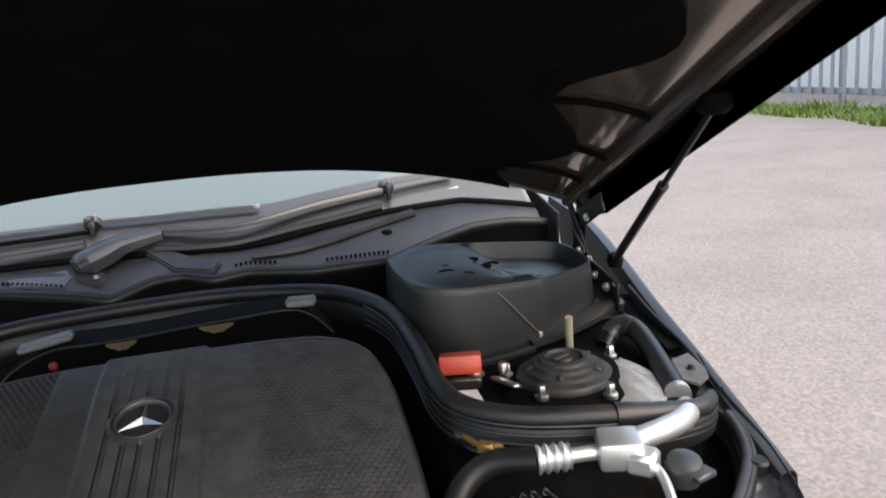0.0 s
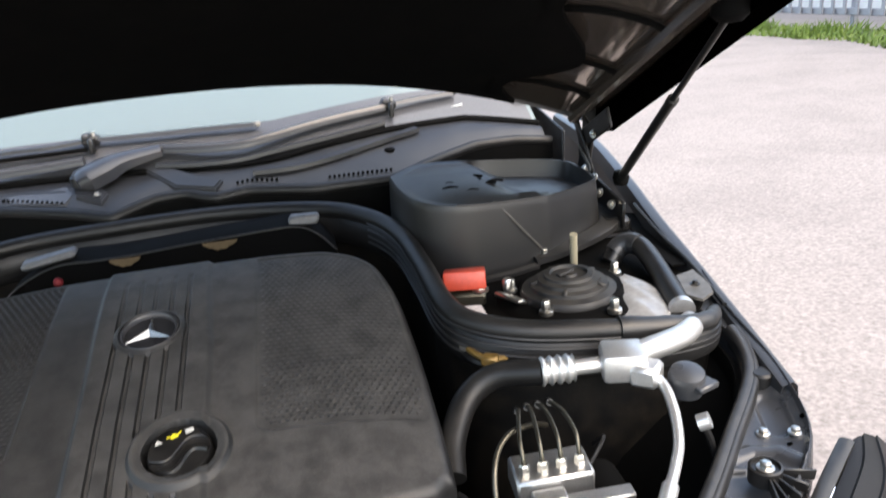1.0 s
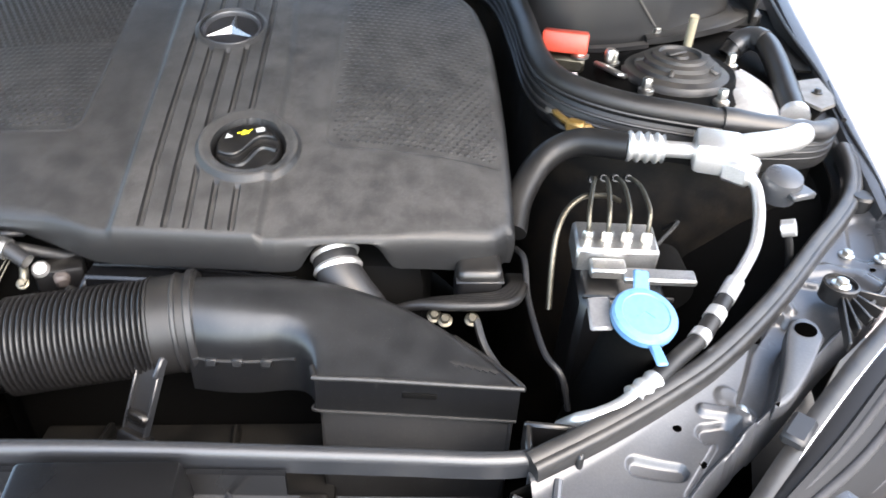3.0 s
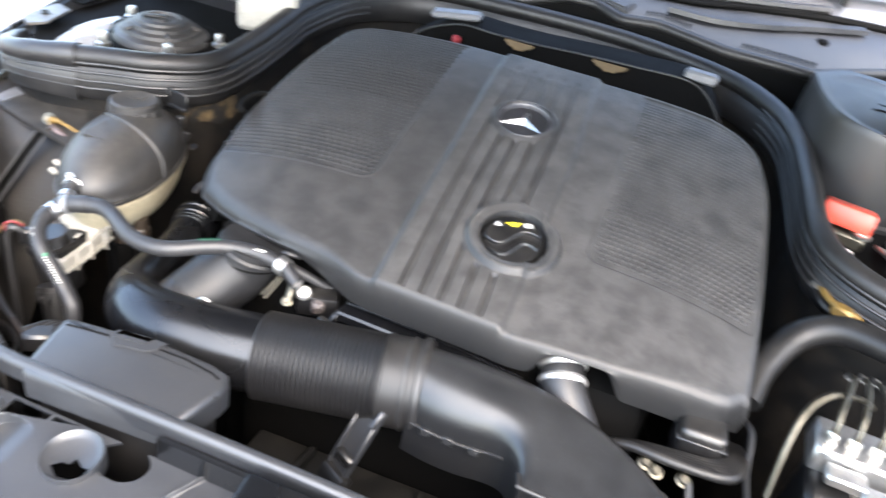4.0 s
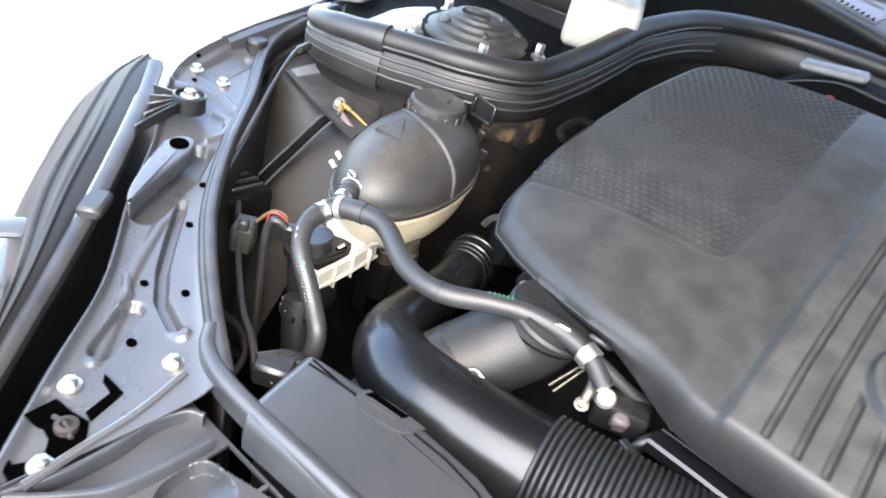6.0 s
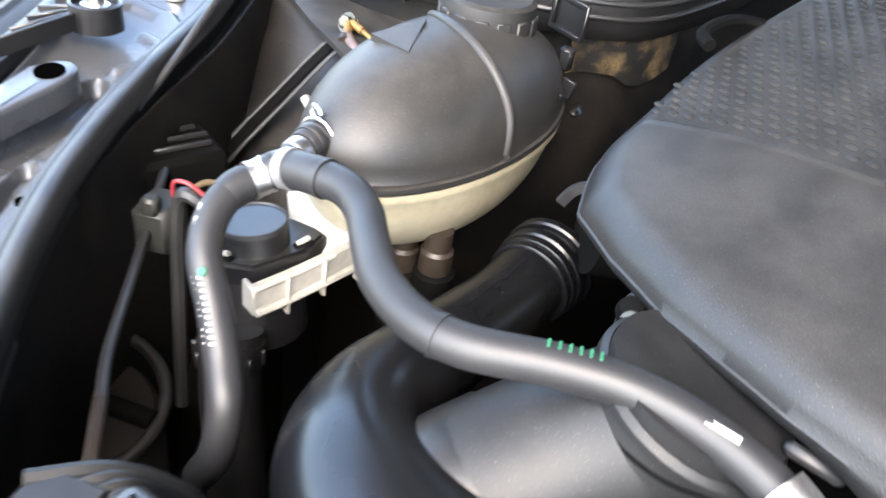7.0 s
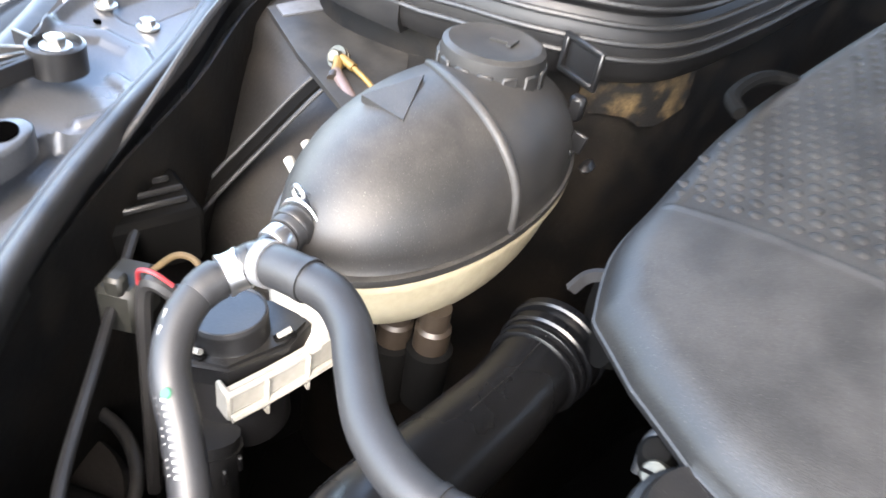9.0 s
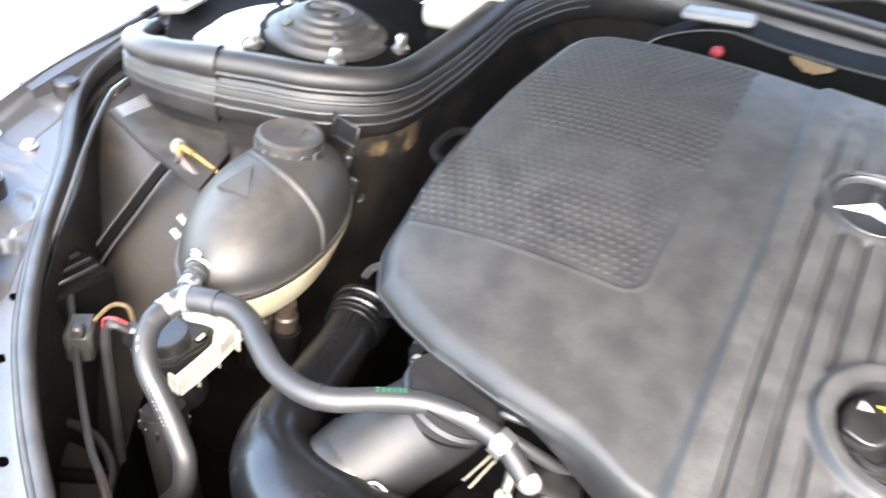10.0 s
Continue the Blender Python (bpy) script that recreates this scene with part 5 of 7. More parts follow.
    for p in ((-.412, .472, .797), (-.392, .482, .803)):
        part("outlet", lathe([(.0105, 0), (.0105, .02), (.0085, .022), (.0085, .035)], Matrix.Translation(p), 20), M_STAINED, r, "brown stained outlet")
        part("outlet_clamp", lathe([(.011, -.04), (.0125, -.038), (.0135, .004), (.0105, .006)], Matrix.Translation(p), 20), M_DARK, r)
    for y in (.447, .465):
        part("side_nub", lathe([(.003, 0), (.003, .009), (0, .009)], Matrix.Translation((-.481 - .6 * (y - .447), y, .884)) @ pose(0, 0, 0, 0, -60, 0), 12), M_WHITE, r, "small white clip")
    part("foot", block((.03, .03, .16), pose(-.47, .53, .75), .006, 1), M_DARK, r)


make_reservoir()


# ---- coolant hoses with their joint ----
def make_hoses():
    h = thing("coolant_hose", (-.405, .385, .88), "grey-black rubber coolant hose with a silver clip", "hose", "coolant hoses")
    B = [(-0.4135, 0.3865, 0.8945, 0.0089), (-0.397, 0.3905, 0.899, 0.0091), (-0.3728, 0.3952, 0.902, 0.009), (-0.3535, 0.3915, 0.901, 0.0089), (-0.3328, 0.3801, 0.9, 0.0088), (-0.3105, 0.3691, 0.9, 0.0087), (-0.2843, 0.365, 0.901, 0.0086), (-0.262, 0.37, 0.903, 0.0085), (-0.235, 0.388, 0.906, 0.0083), (-0.21, 0.402, 0.907, 0.0081), (-0.18, 0.409, 0.906, 0.0079), (-0.152, 0.408, 0.902, 0.0077), (-0.13, 0.4, 0.893, 0.0076)]
    part("pipe", tube(B, .0095, 8, 18), M_HOSE, h)
    s = spline(B, 8)
    part("sleeve_ring", sweep(s[52:54, :3], .0091, 18), M_HOSE, h)
    part("sleeve", sweep(s[0:13, :3], [.0094] + [.0098] * 11 + [.0092], 20), M_HOSE, h, "rubber end sleeve")
    part("clip", sweep(s[1:5, :3], .0108, 24), M_PALE, h, "pale crimped clip")
    part("clip", sweep(s[11:13, :3], .0101, 24), M_HOSE, h)
    part("clip", sweep(s[86:90, :3], .0102, 18), M_ALU_DULL, h, "pale crimped clip")
    for k in range(6):
        p = s[63 + k, :3]
        part("paint_mark", block((.0012, .0040, .0008), Matrix.Translation(Vector(p) + Vector((-.001, .001, .0082))) @ pose(0, 0, 0, 0, 0, 35), 0), M_GREEN, h, "green paint dash")
    part("bar_mark", block((.012, .0025, .0008), Matrix.Translation(Vector(s[80, :3]) + Vector((0, -.0032, .0070))) @ pose(0, 0, 0, 20, 0, 10), 0), M_PRINT, h)
    g = thing("coolant_hose", (-.41, .36, .86), "grey-black rubber coolant hose with white printing", "hose", "coolant hoses")
    A = [(-.4155, .3870, .8935), (-.4195, .377, .8885), (-.4195, .362, .885), (-.412, .347, .878), (-.398, .336, .868), (-.380, .331, .853), (-.362, .325, .838), (-.347, .318, .825), (-.345, .312, .80), (-.36, .31, .77)]
    part("pipe", tube(A, .0084, 8, 18), M_HOSE, g)
    s = spline(A, 8)
    part("clip", sweep(s[5:12, :3], .0096, 24), M_BLADE, g, "silver crimped clip")
    part("clip_edge", sweep(s[5:7, :3], .0100, 24), M_BLADE, g)
    part("clip_edge", sweep(s[10:12, :3], .0100, 24), M_BLADE, g)
    part("sleeve", sweep(s[0:5, :3], [.0088, .0096, .0097, .0097, .0092], 24), M_RUBBER, g, "black rubber end sleeve")
    part("sleeve", sweep(s[12:19, :3], [.0092, .0093, .0092, .0091, .009, .0089, .0086], 24), M_HOSE, g, "rubber end sleeve")
    # printed bars along the hose, on its near upper side
    for k in range(11):
        p = Vector(s[36 + k, :3])
        part("printed_bar", block((.0024, .0013, .0006), Matrix.Translation(p + Vector((.0026, -.0052, .0062))) @ pose(0, 0, 0, 42, 10, 60), 0), M_PRINT, g)
        if k % 4 != 3:
            part("printed_bar", block((.0014, .0008, .0006), Matrix.Translation(p + Vector((-.0012, -.0066, .0046))) @ pose(0, 0, 0, 50, 10, 60), 0), M_PRINT, g)
    for k in (24, 27):
        part("scratch", block((.0007, .0040, .0005), Matrix.Translation(Vector(s[k, :3]) + Vector((-.002, -.0045, .0068))) @ pose(0, 0, 0, 40, 0, 40), 0), M_PRINT, g, "pale scratch")
    part("paint_mark", lathe([(.0024, 0), (.002, .0006), (0, .0007)], Matrix.Translation(Vector(s[35, :3]) + Vector((.0040, -.0042, .0064))) @ pose(0, 0, 0, 40, 15, 0), 12), M_GREEN, g, "green paint dot")
    j = thing("hose_joint", (-.411, .388, .89), "black plastic Y-joint of the coolant hoses", "hose joint")
    part("body", tube([(-.4190, .3785, .8895), (-.4150, .3870, .894), (-.402, .3895, .898)], .0092, 5, 16), M_PLASTIC, j)


make_hoses()


# ---- electric valve in its white bracket ----
def make_valve():
    v = thing("heater_valve", (-.425, .38, .80), "round black electric valve held by a white bracket", "valve")
    m = Matrix.Translation((-.426, .379, .838)) @ pose(0, 0, 0, 3, -5, 0)
    part("body", lathe([(.024, -.05), (.024, -.01), (.0182, 0), (.0182, .018), (.0175, .0198), (0, .0198)], m, 40), M_PLASTIC, v)
    part("rim", lathe([(.0166, .0197), (.0174, .0209), (.0181, .0205), (.0184, .018)], m, 40), M_HOSE, v, "worn grey rim")
    fl = bmesh.new()
    plate([(-.022, -.018), (.006, -.026), (.021, -.014), (.024, .016), (.016, .034), (-.006, .034), (-.024, .010)], .0065, .014, .002, bm=fl)
    fl.transform(m)
    part("flange", fl, M_PLASTIC, v, "grey-black fixing flange")
    for q, a in (((.0185, .018, .0070), 75), ((.004, -.0205, .0070), 15)):
        part("slot", block((.011, .005, .002), m @ pose(*q, 0, 0, a), .0009, 1), M_DARK, v)
        part("pin", tube([tuple(m @ Vector((q[0] - .0035 * math.cos(radians(a)), q[1] - .0035 * math.sin(radians(a)), q[2] + .001))), tuple(m @ Vector((q[0] + .0035 * math.cos(radians(a)), q[1] + .0035 * math.sin(radians(a)), q[2] + .0035)))], .0016, 3, 8), M_WHITE, v, "white plastic tongue")
    w = part("bracket", sweep(spline([(-.3985, .3610, .8310), (-.3985, .385, .8325), (-.400, .410, .834), (-.404, .440, .8345)], 5), .0085, section=[(-.3, -1), (.3, -1), (.3, 1), (-.3, 1)], up=(0, 0, 1)), M_WHITE, v, "white plastic bracket")
    part("bracket_arm", sweep(spline([(-.404, .436, .834), (-.418, .440, .842), (-.434, .430, .852), (-.441, .417, .858)], 5), .013, section=[(-.25, -1), (.25, -1), (.25, 1), (-.25, 1)], up=(0, 0, 1)), M_WHITE, v, "white plastic bracket")
    gus = [(-.447, .410, .856), (-.442, .418, .868), (-.430, .426, .862), (-.418, .432, .850), (-.402, .430, .836), (-.404, .405, .834), (-.418, .404, .836), (-.434, .404, .842)]
    part("gusset", plate(gus, .0, .003, .001), M_WHITE, w, "white triangular gusset")
    for q in ((-.3955, .379, .829), (-.3965, .402, .831), (-.3965, .425, .832)):
        part("web", block((.0055, .0020, .024), pose(*q, 0, 0, 0), .0007, 1), M_WHITE, w)
    part("lip", sweep(spline([(-.3950, .3605, .8245), (-.3950, .385, .826), (-.3965, .410, .8275), (-.400, .440, .828)], 5), .0024, 8), M_WHITE, w)
    part("lip", sweep(spline([(-.3965, .3605, .8390), (-.3965, .385, .8405), (-.398, .410, .842)], 5), .0018, 8), M_WHITE, w)
    part("end", block((.012, .003, .018), pose(-.4010, .3605, .8315, 0, 0, 0), .001, 1), M_WHITE, w)
    part("lower_hose", tube([(-.405, .352, .81), (-.395, .345, .78), (-.378, .338, .73), (-.36, .33, .65)], .0165, 6, 16), M_RUBBER, v, "black lower hose")
    part("hose_clamp", sweep([(-.4035, .351, .805), (-.4, .348, .793)], .0178, 18), M_RUBBER, v, "black hose clamp")
    for k in range(7):
        part("clamp_tooth", block((.003, .0022, .010), Matrix.Translation((-.402 + .0185 * math.cos(.55 * k - .6), .3495 - .0185 * math.sin(.55 * k - .6), .801)), .0006, 1), M_PLASTIC, v)
    part("wire", tube([(-.445, .365, .855), (-.456, .355, .865), (-.463, .352, .85), (-.460, .348, .80), (-.45, .34, .72)], .0042, 6, 8), M_SEAL, v, "grey sheathed cable")
    part("plug", block((.016, .012, .02), pose(-.447, .365, .852, 0, 0, 30), .003, 1), M_PLASTIC, v)
    part("wire", tube([(-.446, .360, .868), (-.452, .354, .874), (-.459, .350, .872), (-.462, .350, .862)], .0012, 6, 8), M_CRIMSON, v, "thin red wire")


make_valve()


# ---- intake pipe, air filter box ----
def make_intake():
    p = thing("intake_pipe", (-.1, .36, .75), "black plastic intake pipe with a corrugated bellows", "intake pipe")
    E = [(-.3345, .505, .832, .0225), (-.326, .470, .830, .0228), (-.3205, .437, .830, .0235), (-.3145, .402, .831, .0255), (-.303, .364, .833, .029), (-.276, .338, .836, .034), (-.232, .329, .837, .038), (-.18, .334, .837, .040), (-.135, .343, .838, .041)]
    part("elbow", tube(E, .04, 8, 40), M_PIPE, p, "smooth black elbow")
    end, ax = Vector((-.3340, .5035, .830)), Vector((-.0085, .035, .002)).normalized()

    def along(d0, d1, r0, r1=None):
        n = 7
        return sweep([end + ax * (d0 + (d1 - d0) * k / (n - 1)) for k in range(n)], [r0 + ((r1 or r0) - r0) * k / (n - 1) + (-.0012 if k in (0, n - 1) else 0) for k in range(n)], 44)
    part("coupling", along(-.004, .026, .0245), M_PIPE, p, "black ribbed coupling")
    part("coupling_ring", along(-.006, -.002, .0258), M_PIPE, p)
    part("coupling_ring", along(.000, .004, .0265), M_PIPE, p)
    part("coupling_ring", along(.0055, .013, .0278), M_PIPE, p)
    part("coupling_ring", along(.017, .024, .0292), M_PIPE, p)
    mouth = part("duct_mouth", sweep(spline([(-.335, .512, .880), (-.331, .5165, .889), (-.3235, .5195, .894), (-.314, .521, .894), (-.302, .522, .888)], 6), .0035, section=[(-.5, -.9), (.5, -.9), (.5, .7), (-.5, .7)], up=(0, 0, 1)), M_HOSE, p, "thin pale edge of a duct mouth")
    part("duct_tube", tube([(-.318, .522, .868), (-.300, .545, .865), (-.27, .58, .86)], .024, 5, 28), M_DARK, mouth, "black duct below the cover")
    part("mould_line", sweep([Vector((-.3345, .505, .832)) + Vector((.0, 0, .0225)), Vector((-.326, .470, .830)) + Vector((.0, 0, .0228)), Vector((-.3205, .437, .830)) + Vector((.0, 0, .0235))], .0003, 6), M_PLASTIC, p, "fine mould line")
    a, b = np.array((-.135, .343, .838)), np.array((-.011, .366, .846))
    n = 25 * 8
    line = np.array([a + (b - a) * k / n for k in range(n + 1)])
    rad = [.0402 + .0054 * abs(math.sin(math.pi * k / 8)) ** .6 for k in range(n + 1)]
    part("bellows", sweep(line, rad, 40), M_BELLOWS, p, "finely corrugated bellows")
    d = (b - a) / np.linalg.norm(b - a)

    def band(d0, d1, r, name, material, label=""):
        e = min(.0012, (d1 - d0) / 4)
        part(name, sweep([b + d * q for q in (d0, d0 + e, d1 - e, d1)], [r - .0012, r, r, r - .0012], 40), material, p, label)
    band(0, .046, .0462, "collar", M_RUBBER)
    band(.0005, .004, .0474, "collar_lip", M_RUBBER)
    band(.0235, .0285, .0476, "clamp", M_SEAL, "worn black clamp band")
    band(.0355, .043, .0490, "clamp", M_SEAL, "worn black clamp band")
    # bracket strap from the collar down to the fan shroud
    top, foot = Vector((-.002, .3290, .838)), Vector((-.022, .292, .765))
    lean = Matrix.Translation((top + foot) / 2) @ (top - foot).to_track_quat("Z", "Y").to_matrix().to_4x4()
    strap = part("strap", block((.026, .004, .086), lean, .0015, 1), M_BATTERY, p, "black bracket strap")
    for dx in (-.0125, .0125):
        part("strap_edge", block((.003, .008, .082), lean @ pose(dx, .002, 0), .001, 1), M_PANEL, strap)
        part("hook", block((.005, .010, .020), lean @ pose(dx, .004, .040, 12, 0, 0), .0015, 1), M_PANEL, strap)
    part("clip", block((.024, .010, .012), lean @ pose(-.002, .005, -.012), .003, 1), M_PLASTIC, strap)
    part("clip_slot", block((.014, .002, .004), lean @ pose(-.002, .0105, -.012), .0006, 1), M_DARK, strap)
    part("clip", block((.034, .016, .018), lean @ pose(-.002, .002, -.036), .004, 2), M_PLASTIC, strap)

    f = thing("air_filter_box", (.23, .27, .6), "dusty black plastic air filter box with a wide duct", "air filter box")
    # near edge, far edge, their heights, height of the crest and squareness, from the clamp to the box front
    near = [(.030, .328), (.058, .324), (.088, .324), (.112, .3255), (.1285, .321), (.1395, .310), (.1465, .296), (.150, .2815)]
    far = [(.022, .412), (.072, .416), (.124, .413), (.172, .402), (.216, .383), (.262, .350), (.304, .306), (.324, .2735)]
    shape = [(.844, .842, .893, 2.0), (.844, .842, .893, 2.2), (.844, .843, .891, 2.6), (.846, .845, .888, 3.2), (.851, .849, .883, 4.0), (.858, .855, .877, 5.5), (.8635, .860, .8715, 8), (.8675, .866, .8685, 12)]
    rows = []
    for x0, y0, x1, y1, z0, z1, zc, q in spline([(*u, *v, *w) for u, v, w in zip(near, far, shape)], 8):
        arc = []
        for t in np.linspace(0, 1, 49):
            t = t - .08 * math.sin(4 * math.pi * t) / (2 * math.pi)
            w = (1 - abs(2 * t - 1) ** q) ** .5
            arc.append((x0 + (x1 - x0) * t, y0 + (y1 - y0) * t, z0 + (z1 - z0) * t + (zc - (z0 + z1) / 2) * w))
        rows.append(arc + [(x1, y1, z1 - .040), (x0, y0, z0 - .040)])
    shell = loft(rows, closed=True)
    shell.faces.new([v for v in shell.verts][:51])
    shell.faces.new([v for v in shell.verts][-51:])
    part("lid", shell, M_AIRBOX, f, "dusty moulded lid and duct in one piece")
    part("lid_rim", tube([(.1465, .296, .8655), (.150, .2835, .868), (.153, .2805, .8685), (.20, .2785, .869), (.315, .2730, .868), (.3245, .2735, .8675), (.3230, .2790, .867), (.304, .307, .863), (.270, .345, .859)], .0026, 6, 10), M_SEAL, f, "pale rim of the lid")
    part("seam", tube([(.034, .3265, .8445), (.06, .3228, .8445), (.09, .3228, .8445), (.113, .3243, .8465), (.1275, .3203, .851)], .0016, 6, 8), M_SEAL, f, "moulded seam along the duct")
    for x in (.052, .075, .101):
        part("snap_clip", block((.010, .005, .008), pose(x, .3222, .8435, -20, 0, 0), .0012, 1), M_AIRBOX, f)
    part("body", pillow([(.1530, .292), (.1550, .2845), (.160, .2835), (.315, .2760), (.3200, .2775), (.3205, .284), (.300, .312), (.262, .350), (.21, .36), (.165, .335)], lambda x, y: .8300, .27, .002, steps=2), M_AIRBODY, f, "scuffed black lower body, lightened")
    part("skirt_line", tube([(.1495, .290, .8285), (.1505, .2812, .8285), (.20, .2785, .8285), (.3235, .2728, .8275)], .0015, 5, 8), M_SEAL, f)
    part("slot", block((.030, .003, .006), pose(.2390, .2770, .8530, 0, 0, -2.6), .0008, 1), M_DARK, f)
    for x, dz in ((.193, 0), (.199, 0), (.206, .001), (.213, 0), (.219, .001), (.226, 0)):
        part("embossed_bar", block((.0035, .009, .001), pose(x + .075, .298 - .25 * (x - .2), .8698 - .02 * (x - .2) + dz * .1, 0, 0, 52), 0), M_SEAL, f)
    part("corner_strip", block((.005, .005, .17), pose(.3195, .2785, .744, 0, 0, -4), .002, 2), M_HOSE, f, "pale corner strip")
    # paler strip: the left edge's highlight is put in as colour
    part("corner_strip", block((.004, .004, .17), pose(.1548, .2862, .744, 0, 0, -4), .0015, 2), M_SEAL, f, "pale strip for the corner's highlight")
    g = thing("fan_shroud", (.02, .27, .6), "dark dusty fan shroud below the intake pipe", "fan shroud")
    part("panel", block((.30, .13, .012), pose(.012, .300, .715, -6, 0, 2), .004, 2), M_SHROUD, g)
    part("wall", block((.30, .008, .06), pose(.012, .236, .735, 0, 0, 2), .003, 2), M_SHROUD, g)
    part("rib", block((.008, .11, .018), pose(.060, .300, .724, -6, 0, 6), .003, 1), M_SHROUD, g)
    part("rib", block((.008, .11, .018), pose(-.075, .300, .724, -6, 0, -4), .003, 1), M_SHROUD, g)
    part("ledge", block((.09, .05, .014), pose(-.065, .262, .742, -4, 0, 3), .004, 2), M_SHROUD, g)


make_intake()


def make_turbo_pipe():
    t = thing("turbo_pipe", (-.225, .42, .76), "satin black turbo pipe elbow with a wire clip", "turbo pipe")
    part("pipe", tube([(-.272, .30, .785, .034), (-.258, .335, .815, .035), (-.243, .37, .837, .0362), (-.227, .402, .855, .0368), (-.210, .422, .873, .0362), (-.202, .428, .890, .0358), (-.199, .430, .905, .0355)], 0, 8, 40), M_TURBO, t)
    part("flange_ring", sweep([(-.2015, .4285, .8905), (-.201, .429, .8925), (-.200, .4295, .8965), (-.1995, .4298, .8985)], [.0372, .0392, .0392, .0372], 40), M_TURBO, t)
    part("groove", sweep([(-.2025, .4278, .8865), (-.2022, .4280, .8885)], .0366, 40), M_DARK, t, "dark groove below the flange")
    part("cuff", sweep([(-.2475, .36, .8295), (-.243, .37, .835), (-.2385, .386, .8395)], .0385, 36), M_PLASTIC, t, "black cuff at the pipe joint")
    part("wire_clip", sweep([(-.2465, .3625, .831), (-.2461, .3635, .8316)], .0400, 36), M_DULL, t, "steel wire clip")
    part("clip_end", tube([(-.222, .352, .862), (-.214, .356, .868), (-.205, .356, .866)], .0016, 4, 8), M_STEEL, t)
    head = pose(-.2385, .4405, .8985, 48, 0, -12)
    screw = part("screw", lathe([(.0052, -.006), (.0054, .0006), (.0046, .0016), (0, .0020)], head, 24), M_DULL, t, "dull slotted screw head")
    part("slot", block((.0090, .0014, .0010), head @ pose(0, 0, .0020, 0, 0, 25), 0), M_DARK, screw)
    part("lug", lathe([(.007, -.014), (.0072, -.002), (.005, .002), (0, .003)], pose(-.2440, .449, .8985, 30, 0, 0), 22), M_DARK, t, "dark metal lug")
    part("hook", tube([(-.2475, .452, .880), (-.2505, .458, .892), (-.2465, .464, .899), (-.2395, .464, .898)], .0030, 5, 10), M_HOSE, t, "bent steel hook")
    s = thing("pressure_sensor", (-.13, .41, .83), "small sensor block with bolts under the cover edge", "sensor")
    part("body", block((.045, .026, .026), pose(-.118, .428, .858, 0, 0, 20), .005, 2), M_PLASTIC, s)
    part("head", lathe([(.0, .006), (.006, .0052), (.0082, .002), (.0085, -.006)], pose(-.130, .416, .872, 38, 0, 22), 24), M_ALU, s, "round bright bolt head")
    part("plug", block((.014, .012, .016), pose(-.113, .417, .860, 20, 0, 30), .003, 1), M_DULLPLUG, s, "pinkish grey plug")
    part("plug", block((.006, .010, .008), pose(-.110, .432, .865, 0, 0, 20), .002, 1), M_TEAL, s, "teal plug")
    part("arm", tube([(-.150, .425, .884), (-.142, .41, .878), (-.140, .40, .868)], .0042, 5, 10), M_DULL, s, "bent metal arm")
    part("bolt", bolt((-.140, .398, .868), .0038, .006, (.2, -.6, .7)), M_DULL, s)
    part("bolt", bolt((-.146, .443, .905), .0034, .006, (.3, -.5, .7)), M_DULL, s)
    part("lug", block((.022, .006, .006), pose(-.157, .435, .900, 0, 10, 20), .002, 1), M_HOSE, s)
    for d in (0, .006):
        part("clip_leg", tube([(-.168 + d, .393 - d * .5, .868), (-.157 + d * .6, .416 - d * .3, .886)], .0009, 3, 8), M_DULL, s, "thin wire leg")
    part("rod", tube([(-.096, .449, .868), (-.080, .444, .862)], .0012, 3, 8), M_STEEL, s)
    part("branch", tube([(-.156, .423, .893), (-.145, .427, .888), (-.132, .433, .880), (-.119, .440, .872), (-.105, .447, .865)], .0052, 6, 12), M_HOSE, s, "thin black branch hose")
    part("branch", tube([(-.094, .412, .848), (-.089, .418, .858), (-.079, .429, .864), (-.055, .435, .862), (-.021, .435, .860), (.02, .43, .858)], .0055, 6, 12), M_PLASTIC, s, "thin black pipe")
    part("pipe", tube([(-.10, .40, .86), (-.085, .392, .862), (-.06, .388, .862), (.02, .384, .86), (.1, .385, .858)], .0045, 7, 10), M_PLASTIC, s, "thin black pipe")


make_turbo_pipe()


def make_charge_hose():
    c = thing("charge_hose", (.17, .42, .8), "black hose with a pale metal collar under the cover", "hose")
    part("hose", tube([(.146, .464, .894, .0225), (.1505, .444, .884, .0225), (.157, .424, .872, .0225), (.171, .411, .856, .0225), (.189, .403, .832, .0220), (.2, .399, .79, .022)], 0, 7, 28), M_HOSE, c)
    part("collar", sweep([(.1512, .4415, .8826), (.1518, .4395, .8815), (.1526, .4375, .8802)], [.0236, .0250, .0238], 32), M_ALU, c, "bright metal collar")
    part("collar", sweep([(.1555, .4285, .8748), (.1563, .4262, .8735), (.1570, .4240, .8720)], [.0236, .0250, .0238], 32), M_ALU, c, "bright metal collar")
    part("clip", block((.006, .01, .03), pose(.137, .44, .873), .002, 1), M_STEEL, c)


make_charge_hose()


